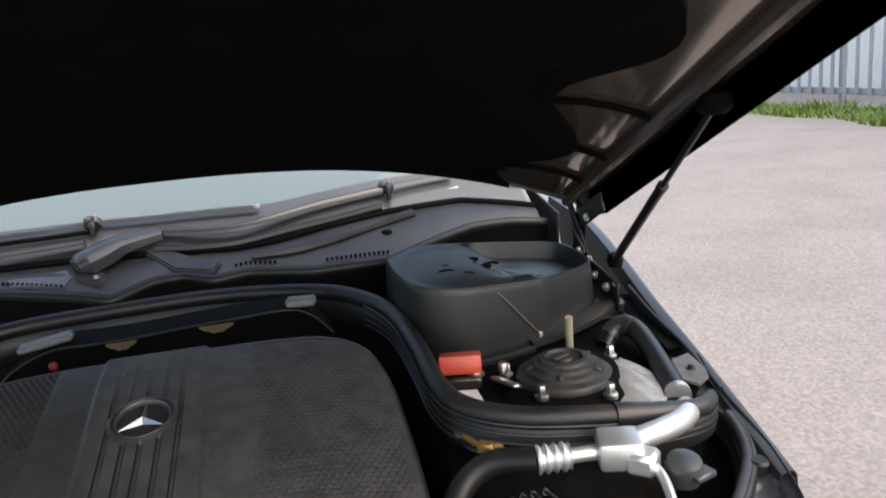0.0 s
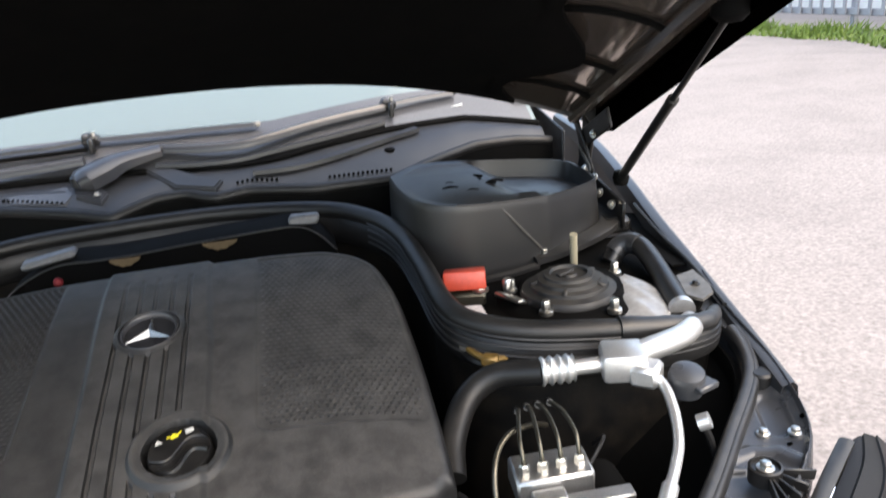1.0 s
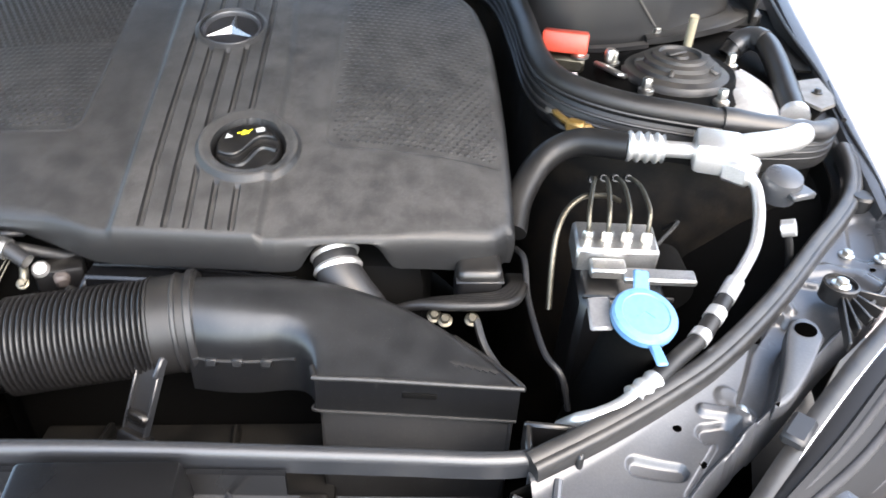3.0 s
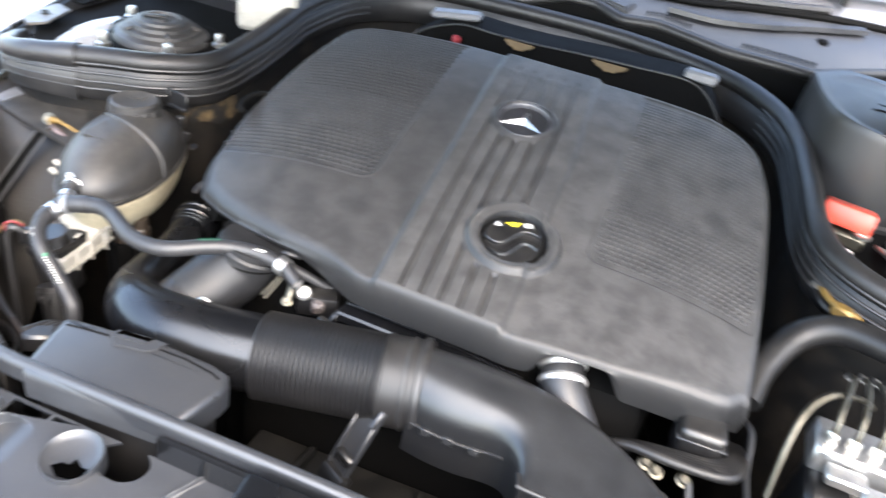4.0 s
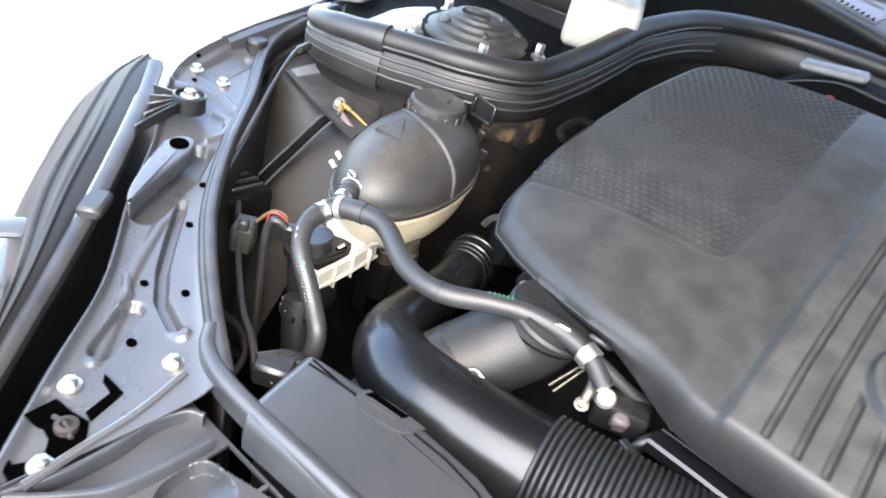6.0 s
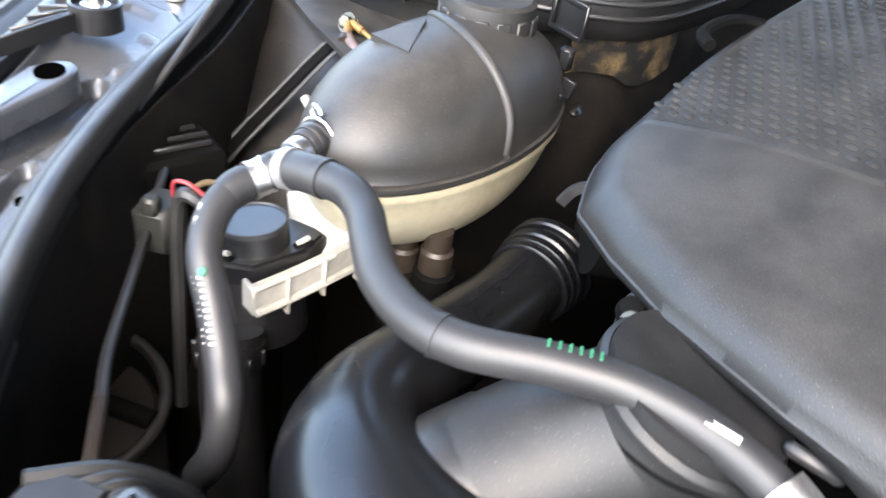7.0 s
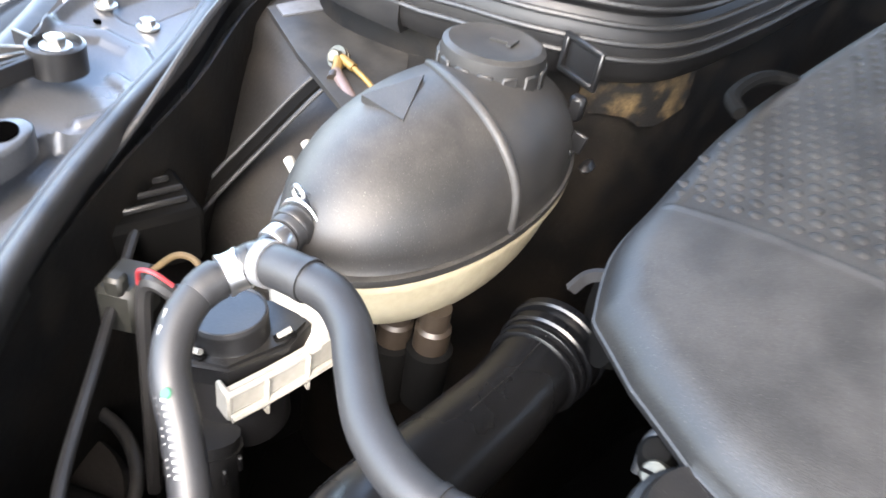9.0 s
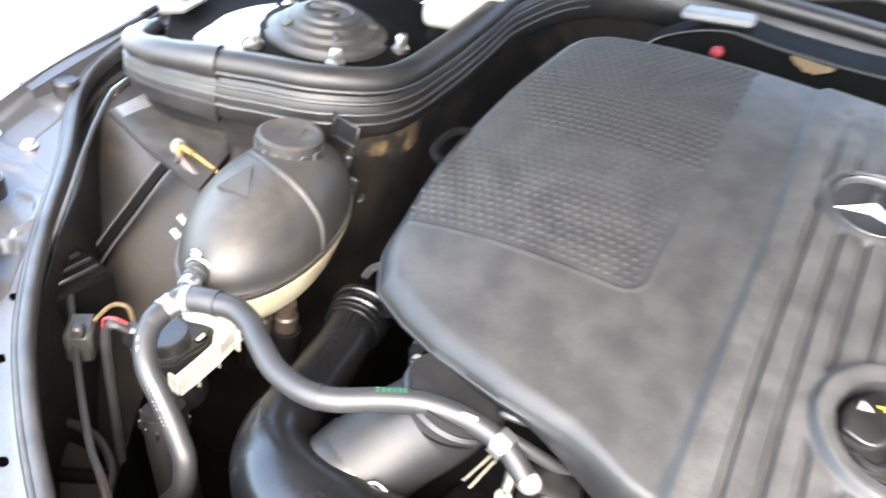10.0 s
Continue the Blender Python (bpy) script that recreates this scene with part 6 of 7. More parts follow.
def make_fuse_box():
    f = thing("fuse_box", (-.21, .235, .72), "flat black fuse box with a clipped lid", "fuse box")
    part("lid", pillow([(-.300, .258), (-.284, .194), (-.276, .188), (-.140, .197), (-.130, .203), (-.121, .250), (-.121, .264), (-.128, .274), (-.148, .279), (-.195, .280), (-.246, .273), (-.288, .267), (-.297, .264)], lambda x, y: .871, .030, .008, steps=6), M_PANEL, f, "smooth black lid")
    part("body", pillow([(-.286, .255), (-.274, .198), (-.140, .204), (-.134, .262)], lambda x, y: .85, .15, .002), M_PLASTIC, f)
    for k, line in enumerate(([(-.290, .2535), (-.268, .2575), (-.247, .2605)], [(-.198, .268), (-.170, .2690), (-.140, .2655), (-.131, .262)], [(-.128, .250), (-.1225, .245)])):
        part("seam", sweep([(x, y, .8712 if k < 2 else .867) for x, y in line], .0010, 8), M_DARK, f, "dark seam along the lid's edge")
    cl = part("clip", plate([(-.249, .261), (-.236, .251), (-.220, .2545), (-.206, .2575), (-.199, .2640), (-.196, .2775), (-.222, .2755), (-.246, .2710)], .8732, .003, .0012), M_PANEL, f, "raised clip of the lid")
    part("opening", plate([(-.243, .2645), (-.212, .2690), (-.210, .2745), (-.241, .2705)], .8738, .0012, 0), M_HOLE, cl, "black plate for the slot of the clip")
    part("tongue", plate([(-.240, .2605), (-.215, .2645), (-.213, .2685), (-.238, .2650)], .8744, .0014, .0006), M_PANEL, cl)


make_fuse_box()


def make_lock_cover():
    b = thing("lock_cover", (.01, .16, .83), "black plastic lock cover with a red and white warning label", "cover")
    part("body", block((.125, .10, .05), pose(.010, .142, .847, 8, 0, 2), .005, 2, taper=.94), M_PIPE, b)
    lb = part("label", block((.080, .036, .0012), pose(.006, .122, .8695, 8, 0, 2), 0), M_RED, b, "red warning label")
    t = pose(.006, .122, .8704, 8, 0, 2)
    tri = bmesh.new()
    tri.faces.new([tri.verts.new(t @ Vector(q)) for q in ((-.036, .004, 0), (-.025, .004, 0), (-.0305, .014, 0))])
    part("warning_sign", tri, M_PRINT, lb, "white triangle")
    for x in (-.008, .018):
        part("warning_sign", lathe([(.011, 0), (.011, .0004), (0, .0004)], t @ pose(x, .004, 0), 24), M_PRINT, lb, "white round sign")
        part("sign_bar", block((.009, .0022, .0004), t @ pose(x, .005, .0008, 0, 0, 25), 0), M_DARK, lb)


make_lock_cover()


# ---- washer filler, brake unit, air conditioning pipes ----
def make_washer():
    w = thing("washer_filler", (.42, .30, .6), "washer fluid filler with a bright blue cap", "washer cap")
    m = pose(.426, .310, .914, 16, 4, 0)
    part("neck", lathe([(.026, -.25), (.026, -.004), (.028, 0), (.028, .004)], m, 28), M_DARK, w)
    cap = part("cap", lathe([(.0265, .0), (.0285, .002), (.0285, .008), (.0265, .0105), (.021, .0115), (.020, .0105), (0, .0105)], m, 40), M_BLUE, w, "bright blue snap cap")
    part("tab", block((.014, .022, .004), m @ pose(.002, .036, .008, 8, 0, -6), .0015, 1), M_BLUE, cap)
    part("tab", block((.010, .022, .004), m @ pose(.006, -.037, .006, -10, 0, 8), .0015, 1), M_BLUE, cap)
    part("washer_mark", block((.010, .0015, .0006), m @ pose(-.004, 0, .0108, 0, 0, 40), 0), M_BLUE, cap)
    part("washer_mark", block((.010, .0015, .0006), m @ pose(.004, 0, .0108, 0, 0, -40), 0), M_BLUE, cap)
    part("tongue", block((.020, .034, .005), m @ pose(-.034, .008, -.006, 0, -12, 0), .002, 1), M_PALE, w, "pale square strap end")


make_washer()


def make_abs():
    a = thing("brake_unit", (.44, .42, .7), "aluminium brake modulator with bent steel pipes", "brake unit")
    part("block", block((.082, .046, .03), pose(.432, .446, .895, 6, 0, -2), .003, 1), M_ALU_DULL, a, "bright aluminium block")
    part("control_box", block((.085, .07, .16), pose(.435, .42, .80, 6, 0, -2), .006, 1), M_PLASTIC, a, "black control box")
    part("bracket", block((.07, .018, .008), pose(.468, .400, .893, 6, 0, -2), .002, 1), M_ALU_DULL, a, "metal bracket")
    part("bracket", block((.035, .02, .012), pose(.42, .412, .893, 6, 0, -2), .002, 1), M_ALU_DULL, a, "metal bracket")
    part("motor", lathe([(.025, 0), (.025, .05), (.02, .055), (0, .055)], pose(.49, .42, .86, -90, 0, 0), 24), M_DARK, a)
    ends = ((.4190, .5208), (.4316, .5255), (.4446, .5262), (.4589, .5268))
    for k, (ex, ey) in enumerate(ends):
        x = .402 + .0198 * k
        part("nut", lathe([(.0062, 0), (.0062, .008), (.0042, .011)], Matrix.Translation((x, .438, .909)), 6), M_STEEL, a)
        part("brake_pipe", tube([(x, .438, .914), (x, .4405, .926), (x + .001, .452, .938), ((x + ex) / 2, .482, .944), (ex - .002, .506, .940), (ex, ey, .930)], .0024, 7, 10), M_DULL, a, "thin bent steel pipe")
        part("pipe_end", sweep([(ex - .0004, ey - .004, .9318), (ex + .001, ey + .008, .926)], .0040, 10), M_PLASTIC, a, "black pipe clip")
    part("brake_pipe", tube([(.452, .520, .905), (.436, .500, .922), (.418, .482, .934), (.398, .470, .938), (.381, .456, .930), (.371, .438, .915), (.367, .420, .890), (.366, .40, .85)], .0030, 7, 10), M_DULL, a, "thin bent steel pipe")
    part("wire", tube([(.476, .445, .90), (.492, .455, .915), (.500, .470, .912), (.496, .49, .89)], .0022, 6, 8), M_RUBBER, a)
    part("box_edge", block((.088, .004, .006), pose(.437, .385, .878, 6, 0, -2), .0015, 1), M_SEAL, a, "worn rim of the control box")

make_abs()
cb = thing("clip_box", (.343, .217, .82), "open black plastic clip beside the wing rail seal", "clip")
part("body", block((.042, .006, .03), pose(.343, .232, .856, 0, 0, -6), .002, 1), M_PLASTIC, cb)
part("body", block((.006, .030, .03), pose(.324, .218, .856, 0, 0, -4), .002, 1), M_PLASTIC, cb)
part("body", block((.006, .030, .03), pose(.363, .214, .856, 0, 0, -4), .002, 1), M_PLASTIC, cb)
part("tongue", block((.010, .024, .006), pose(.342, .216, .848, 0, 0, -4), .002, 1), M_RUBBER, cb)
lead = thing("sensor_cable", (.36, .38, .8), "thin black cable beside the brake unit", "cable")
part("cable", tube([(.338, .475, .87), (.345, .452, .872), (.347, .411, .852), (.356, .350, .840), (.371, .327, .830), (.382, .323, .79)], .0032, 7, 8), M_HOSE, lead)


def make_ac():
    p = thing("ac_pipe", (.56, .56, .9), "bare aluminium air-conditioning pipe with a junction block", "pipe")
    part("hose", tube([(.335, .49, .88), (.345, .53, .90), (.372, .57, .925), (.41, .578, .945), (.462, .552, .955)], .0155, 8, 18), M_RUBBER, p, "thick black rubber hose")
    part("crimp", sweep(spline([(.458, .553, .955), (.497, .549, .955)], 30), [.0155 + .0018 * math.sin(k * .85) for k in range(31)], 22), M_ALU, p, "ribbed aluminium crimp")
    part("pipe", tube([(.497, .549, .955), (.52, .547, .955), (.548, .546, .954)], .009, 5, 16), M_ALU, p)
    part("junction", block((.052, .05, .036), pose(.556, .545, .955, 0, 0, -15), .007, 2), M_ALU, p, "aluminium junction block")
    part("junction", block((.034, .034, .026), pose(.574, .522, .948, 0, 0, -40), .005, 1), M_ALU, p)
    part("pipe", tube([(.558, .545, .957), (.59, .553, .959), (.62, .562, .959), (.65, .578, .957), (.675, .605, .952), (.686, .632, .943)], .0142, 7, 18), M_ALU, p, "thick bright pipe")
    thin = [(.577, .53, .948), (.585, .50, .941), (.580, .465, .928), (.567, .430, .916), (.549, .402, .909), (.530, .377, .903)]
    part("thin_pipe", tube(thin, .0060, 7, 12), M_ALU, p, "thin aluminium pipe")
    part("fitting", sweep([(.533, .381, .904), (.517, .359, .900)], .0088, 14), M_ALU, p)
    part("thin_hose", tube([(.519, .362, .9005), (.502, .339, .897), (.482, .314, .892), (.456, .291, .888), (.43, .266, .884)], .0082, 7, 12), M_RUBBER, p, "black hose section")
    part("crimp", sweep([(.506, .344, .898), (.498, .334, .896)], .0092, 14), M_ALU, p)
    part("crimp", sweep([(.486, .319, .893), (.479, .311, .8915)], .0092, 14), M_ALU, p)
    part("crimp", sweep(spline([(.434, .270, .8845), (.412, .254, .881)], 14), [.0092 + .001 * math.sin(k) for k in range(15)], 16), M_ALU, p)
    part("thin_pipe", tube([(.414, .255, .881), (.398, .244, .879), (.380, .238, .875), (.366, .240, .867), (.357, .252, .845)], .0064, 7, 12), M_ALU, p, "thin aluminium pipe")
    v = thing("service_valve", (.605, .49, .9), "grey service valve with a round cap", "valve")
    part("body", lathe([(.02, -.02), (.021, .0), (.019, .006), (.012, .008), (0, .008)], pose(.615, .505, .945, 12, 0, 0), 26), M_INNER, v)
    part("lug", block((.03, .02, .008), pose(.628, .491, .938, 0, 0, 20), .002, 1), M_INNER, v)
    g = thing("pressure_switch", (.60, .43, .9), "small silver pressure switch", "switch")
    part("body", sweep([(.596, .443, .925), (.606, .438, .93)], .009, 14), M_ALU, g)
    part("lead", tube([(.60, .44, .925), (.61, .44, .9), (.62, .44, .86)], .004, 5, 8), M_RUBBER, g)


make_ac()


# ---- behind the strut: battery cover, terminal, hinge-side clutter ----
def make_battery():
    b = thing("battery_cover", (.54, 1.02, .93), "large black plastic cover over the battery", "battery cover")

    def ring(z, k, dz=0):
        o = [(.352, 1.07), (.357, .995), (.376, .925), (.408, .892), (.455, .882), (.52, .892), (.578, .906), (.60, .913), (.65, .945), (.695, .978), (.715, 1.01), (.716, 1.08), (.69, 1.14), (.55, 1.16), (.42, 1.15)]
        c = np.array((.54, 1.02))
        s = spline([*o, o[0]], 5)[:-1]
        return [(c[0] + (p[0] - c[0]) * k, c[1] + (p[1] - c[1]) * k + dz, z) for p in s]
    def crest(x, y):
        return 1.066 - .09 * (x - .43) + .05 * (y - .88)

    def level(k, dz):
        return [(x, y, crest(x, y) + dz - (.030 * smooth(.50, .575, x) * smooth(.935, .965, y) if k < .93 else 0)) for x, y, _ in ring(0, k)]
    rows = [ring(.93, 1.0), level(.985, -.055), level(.972, -.012), level(.966, -.004), level(.955, .0005), level(.935, .001), level(.90, -.001), level(.85, 0), level(.74, .004), level(.5, .008), level(.25, .009), level(.001, .009)]
    part("body", loft(rows, closed=True), M_BATTERY, b)
    edge = [(x, y, z + .001) for x, y, z in level(.957, .0005)]
    part("top_edge", sweep(edge[18:52], .0018, 8), M_SEAL, b, "pale top edge")
    part("rim", sweep(spline([(.56, .905, .955), (.62, .915, .962), (.69, .95, .968), (.725, .99, .972), (.735, 1.05, .975)], 6), .009, section=[(-1.8, -.6), (1.8, -.6), (1.8, .4), (1.2, .7), (-1.8, .7)], up=(0, 0, 1)), M_BATTERY, b, "projecting lower rim")
    part("rim", sweep(spline([(.395, .90, .945), (.44, .872, .947), (.50, .868, .95), (.56, .884, .952)], 6), .005, section=[(-1.4, -.6), (1.4, -.6), (1.4, .6), (-1.4, .6)], up=(0, 0, 1)), M_BATTERY, b)
    part("stay_wire", tube([(.499, .8975, 1.064), (.528, .893, 1.030), (.556, .898, .995), (.578, .906, .968)], .0013, 6, 8), M_GREYTAN, b, "thin pale stay wire")
    part("wire_end", bolt((.579, .906, .958), .0055, .012), M_STEEL, b, "bright end fitting")
    # raised black crescents in place of the shade inside the slots
    for k, (x, y) in enumerate(((.445, .968), (.448, .992), (.475, .950), (.490, 1.005), (.512, .985), (.528, 1.000), (.500, 1.03))):
        z = crest(x, y) + .006
        part("vent", sweep(spline([(x - .014, y - .002, z), (x, y + .003, z + .0015), (x + .014, y - .001, z)], 5), .0042, section=[(-1, -.6), (1, -.6), (.7, .15), (-.7, .15)], up=(0, 0, 1)), M_DARK, b, "black crescent for a curved vent slot")
    part("pull_tab", block((.03, .012, .006), pose(.595, .962, crest(.595, .962) - .012, 20, 0, 25), .003, 2), M_SEAL, b)
    t = thing("terminal_cover", (.415, .82, .94), "red plastic cover on the positive terminal", "terminal cover")
    part("cover", block((.062, .048, .028), pose(.427, .812, .978, -14, 0, -12), .004, 2), M_RED, t)
    part("base", block((.06, .04, .02), pose(.425, .805, .955, 0, 0, -12), .004, 1), M_DULL, t, "metal terminal base")
    part("nut", bolt((.445, .79, .965), .008, .012), M_STEEL, t)
    part("bracket", block((.02, .05, .006), pose(.48, .755, .962, 0, 20, 30), .002, 1), M_STEEL, t)
    part("stud", lathe([(.007, 0), (.008, .012), (.006, .016), (0, .016)], Matrix.Translation((.485, .788, .962)), 16), M_STEEL, t)
    d = thing("vent_tube", (.59, .86, .94), "pale tan rubber vent tube end", "tube")
    part("tube", tube([(.619, .880, .945), (.618, .876, .98), (.617, .872, 1.0)], .0062, 5, 12), M_MILK, d)
    w = thing("drain_pipe", (.70, .77, .93), "black bent pipe beside the strut tower", "pipe")
    part("pipe", tube([(.676, .868, .945), (.690, .873, .962), (.706, .868, .972), (.717, .848, .972), (.714, .80, .966), (.704, .735, .957), (.692, .665, .948)], .0155, 7, 18), M_PLASTIC, w)
    part("end_cap", sweep([(.6925, .668, .948), (.69, .658, .947)], .0175, 18), M_ALU, w, "bright end ring")
    part("elbow", tube([(.684, .872, .958), (.695, .874, .967), (.708, .867, .973), (.716, .852, .973)], .0168, 5, 18), M_PANEL, w, "shiny black elbow")


make_battery()


def make_film(s):
    """A thin sheet moulded over the tower's front shoulder, with soft folds."""
    rows = []
    for v in np.linspace(0, 1, 22):
        row = []
        for u in np.linspace(-1, 1, 22):
            w = .036 * math.sqrt(max(.05, 1 - (2 * v - 1) ** 4))
            x, y = .638 + w * u + .02 * v, .635 + .14 * v
            z = .962 - .010 * u * u - .016 * (1 - v) ** 3 + .0022 * math.sin(9 * v + 3 * u) * math.sin(4 * u + 5 * v)
            row.append((x * s, y, z))
        rows.append(row)
    return thicken(loft(rows), .0008)


for s in (1, -1):
    single("protective_film", make_film(s), M_FOIL, "crumpled pale film on the strut tower", "film", "films on the strut towers")


def make_brake_reservoir():
    b = thing("brake_fluid_reservoir", (-.46, .88, .95), "white plastic brake fluid reservoir with a dark cap", "reservoir")
    part("tank", block((.095, .12, .075), pose(-.487, .93, 1.0, 0, 0, 25), .012, 3), M_WHITE, b)
    part("cap", lathe([(.026, 0), (.026, .02), (.022, .024), (0, .024)], Matrix.Translation((-.495, .975, 1.035)), 28), M_OLIVE, b, "dark yellowish screw cap")
    part("cap", lathe([(.008, 0), (.008, .012), (0, .012)], Matrix.Translation((-.503, .89, 1.035)), 14), M_DARK, b)
    part("pedestal", block((.08, .1, .06), pose(-.487, .93, .94, 0, 0, 25), .01, 1), M_DARK, b)
    c = thing("module_box", (-.55, .98, .95), "flat black plastic box behind the strut tower", "box")
    part("lid", block((.20, .16, .06), pose(-.585, 1.0, 1.01, 0, 0, 12), .012, 2), M_PLASTIC, c)


make_brake_reservoir()


# ---- wires, stays and stains round the reservoir ----
def make_clutter():
    s = thing("earth_cable", (-.583, .55, .85), "earth cable lugs on a stud with yellow sleeves", "cable")
    part("stud", bolt((-.585, .548, .888), .0055, .010, (.3, -.8, .5)), M_DULL, s)
    part("lug_ring", lathe([(.004, 0), (.0080, 0), (.0080, .002), (.004, .002)], pose(-.584, .5455, .8900, 58, 12, 0), 24), M_DULL, s, "dull ring terminal")
    part("lug", tube([(-.580, .543, .891), (-.575, .539, .889), (-.571, .535, .887)], .0036, 4, 10), M_BRASS, s, "yellow crimped terminal")
    part("cable", tube([(-.571, .535, .887), (-.553, .531, .883), (-.533, .528, .8766), (-.51, .525, .86), (-.495, .525, .83)], .0040, 6, 10), M_SLEEVE, s, "pinkish grey sleeve")
    part("lug", tube([(-.579, .545, .892), (-.572, .5455, .891), (-.566, .546, .890)], .0032, 4, 10), M_BRASS, s, "yellow crimped terminal")
    part("cable", tube([(-.566, .546, .890), (-.550, .547, .886), (-.528, .549, .876), (-.50, .56, .84)], .0020, 6, 10), M_BRASS, s, "thin brass rod")
    part("terminal_band", sweep([(-.5695, .5335, .8862), (-.5665, .530, .8842)], .0046, 12), M_STAINED, s)
    r = thing("stay_rod", (-.55, .42, .6), "thin dark stay rod with a copper tip", "rod")
    part("rod", tube([(-.576, .404, .832), (-.53, .371, .828), (-.472, .330, .818), (-.415, .293, .818), (-.385, .278, .819)], .0030, 6, 8), M_HOSE, r)
    part("tip", tube([(-.385, .278, .819), (-.366, .268, .819), (-.352, .259, .812)], .0034, 3, 8), M_RUST, r, "copper tip")
    r2 = thing("release_cable", (-.60, .46, .9), "thin dark cable running along the inner wing", "cable")
    part("cable", tube([(-.650, .545, .935), (-.630, .510, .940), (-.600, .460, .925), (-.570, .405, .890), (-.548, .352, .850), (-.530, .310, .79)], .0024, 6, 8), M_HOSE, r2)
    part("spring_end", sweep(spline([(-.652, .549, .934), (-.634, .517, .939)], 12), [.0036 + .0008 * (k % 2) for k in range(13)], 10), M_DULL, r2, "ribbed metal end")
    b2 = thing("ribbed_module", (-.56, .39, .81), "dark plastic module with moulded ribs on the arch", "module")
    part("body", block((.055, .07, .04), pose(-.566, .388, .815, 0, 0, -5), .004, 1), M_DARK, b2)
    for k in range(4):
        part("rib", block((.003, .052 - .006 * (k % 2), .004), pose(-.588 + .0125 * k, .392, .837, 0, 0, -5), .001, 1), M_SEAL, b2, "worn pale rib")
    w = thing("wheel_arch_liner", (-.62, .5, .5), "brown-dusted black wheel arch liner with a pale ridge", "liner")
    slope = spline([(.62, .885), (.575, .878), (.538, .858), (.50, .818), (.458, .776), (.42, .728), (.38, .66), (.34, .56)], 5)
    rows = []
    for y, z in slope:
        rows.append([(x, y + .02 * math.sin((x + .76) * 5), z - .03 * ((x + .60) / .16) ** 2 * (z < .86) + .004 * math.sin(40 * x + 30 * y)) for x in np.linspace(-.77, -.515, 26)])
    part("shell", thicken(loft(rows), .003), M_ARCH, w)
    band = spline([(-.585, .552, .872), (-.592, .538, .864), (-.603, .501, .8245), (-.611, .459, .782), (-.612, .43, .745)], 6)
    off = np.array((0, -.003, .005))
    part("groove", sweep(band + off, .0055, section=[(-1, -.3), (1, -.3), (.8, .3), (-.8, .3)], up=(0, -.7, .7)), M_DARK, w, "black groove in the liner")
    for dx in (-.0085, .0085):
        part("ridge", sweep(band + off + np.array((dx, 0, 0)), .0018, 8), M_HOSE, w, "pale worn ridge")
    b = thing("bracket_panel", (-.6, .57, .85), "dark flat bracket panel with a pale patch", "bracket")
    part("panel", plate([(-.694, .555), (-.61, .53), (-.523, .511), (-.549, .578), (-.60, .625), (-.705, .642)], .884, .004, 0), M_DUSTY, b)
    part("patch", plate([(-.692, .562), (-.672, .556), (-.672, .60), (-.69, .63), (-.698, .61)], .8855, .0015, 0), M_PALE, b)
    part("nut", bolt((-.52, .60, .90), .009, .01, (.2, -1, .2)), M_DARK, b)
    c = thing("wiring_connector", (-.50, .36, .8), "grey connector with a yellow wire", "connector")
    part("plug", block((.022, .03, .03), pose(-.502, .358, .82, 0, 0, 40), .003, 1), M_PLUG, c)
    part("plug_tab", block((.010, .010, .012), pose(-.494, .350, .838, 0, 0, 40), .002, 1), M_PLUG, c)
    part("wire", tube([(-.498, .368, .834), (-.492, .382, .845), (-.480, .388, .845), (-.470, .384, .835)], .0019, 6, 8), M_FOAM, c, "dull yellow wire")
    d = thing("horn", (-.43, .28, .7), "brown dusty round drum low in the bay", "horn")
    part("ring", sweep([(-.487 + .060 * math.cos(a), .292 + .048 * math.sin(a), .722 + .006 * math.sin(a)) for a in np.linspace(0, 6.283, 48)], .0042, 10), M_SEAL, d, "dusty round rim")
    part("duct", lathe([(.056, -.2), (.056, -.01), (.050, -.002), (.02, .004), (0, .004)], Matrix.Translation((-.487, .292, .715)), 40, (1, .8)), M_BROWN, d, "brown dusty drum")
    part("bar", tube([(-.545, .268, .728), (-.49, .285, .732), (-.44, .318, .728)], .006, 5, 10), M_DARK, d)
    h = thing("horn_lead", (-.32, .22, .75), "black ribbed cable ends beside the fuse box", "cable")
    for k in range(4):
        part("cable", tube([(-.325 + .006 * k, .235, .86 - .004 * k), (-.315 + .004 * k, .262, .855), (-.305, .285, .83 - .006 * k), (-.31, .30, .78)], .004, 6, 8), M_RUBBER, h)
    part("plug", block((.03, .02, .02), pose(-.312, .242, .852, 0, 0, 30), .003, 1), M_PLASTIC, h)
    # cables and a bracket behind the cover
    e = thing("wiring_loom", (0, 1.05, .95), "sheathed wiring loom behind the engine cover", "cable")
    part("connector", block((.05, .025, .016), pose(.205, 1.045, 1.036, 0, 0, -8), .004, 1), M_PALE, e, "grey connector")
    part("connector", block((.085, .028, .012), pose(-.205, 1.052, 1.026, 4, -8, 4), .004, 1), M_PALE, e, "pale grey connector strip")
    part("red_cap", block((.014, .012, .014), pose(-.187, 1.010, .998, 0, 0, 20), .004, 1), M_CRIMSON, e, "red plastic cap")
    part("branch", tube([(.386, .672, .952), (.392, .664, .949), (.396, .643, .949), (.410, .618, .948), (.432, .619, .944), (.44, .63, .93)], .004, 6, 8), M_BRASS, e, "dull yellow taped branch")
    part("branch", tube([(.388, .665, .942), (.400, .635, .938), (.43, .625, .928), (.45, .63, .905)], .005, 6, 8), M_RUBBER, e)
    part("connector", block((.022, .016, .014), pose(.414, .617, .946, 0, 0, -30), .003, 1), M_BRASS, e, "yellowish connector")
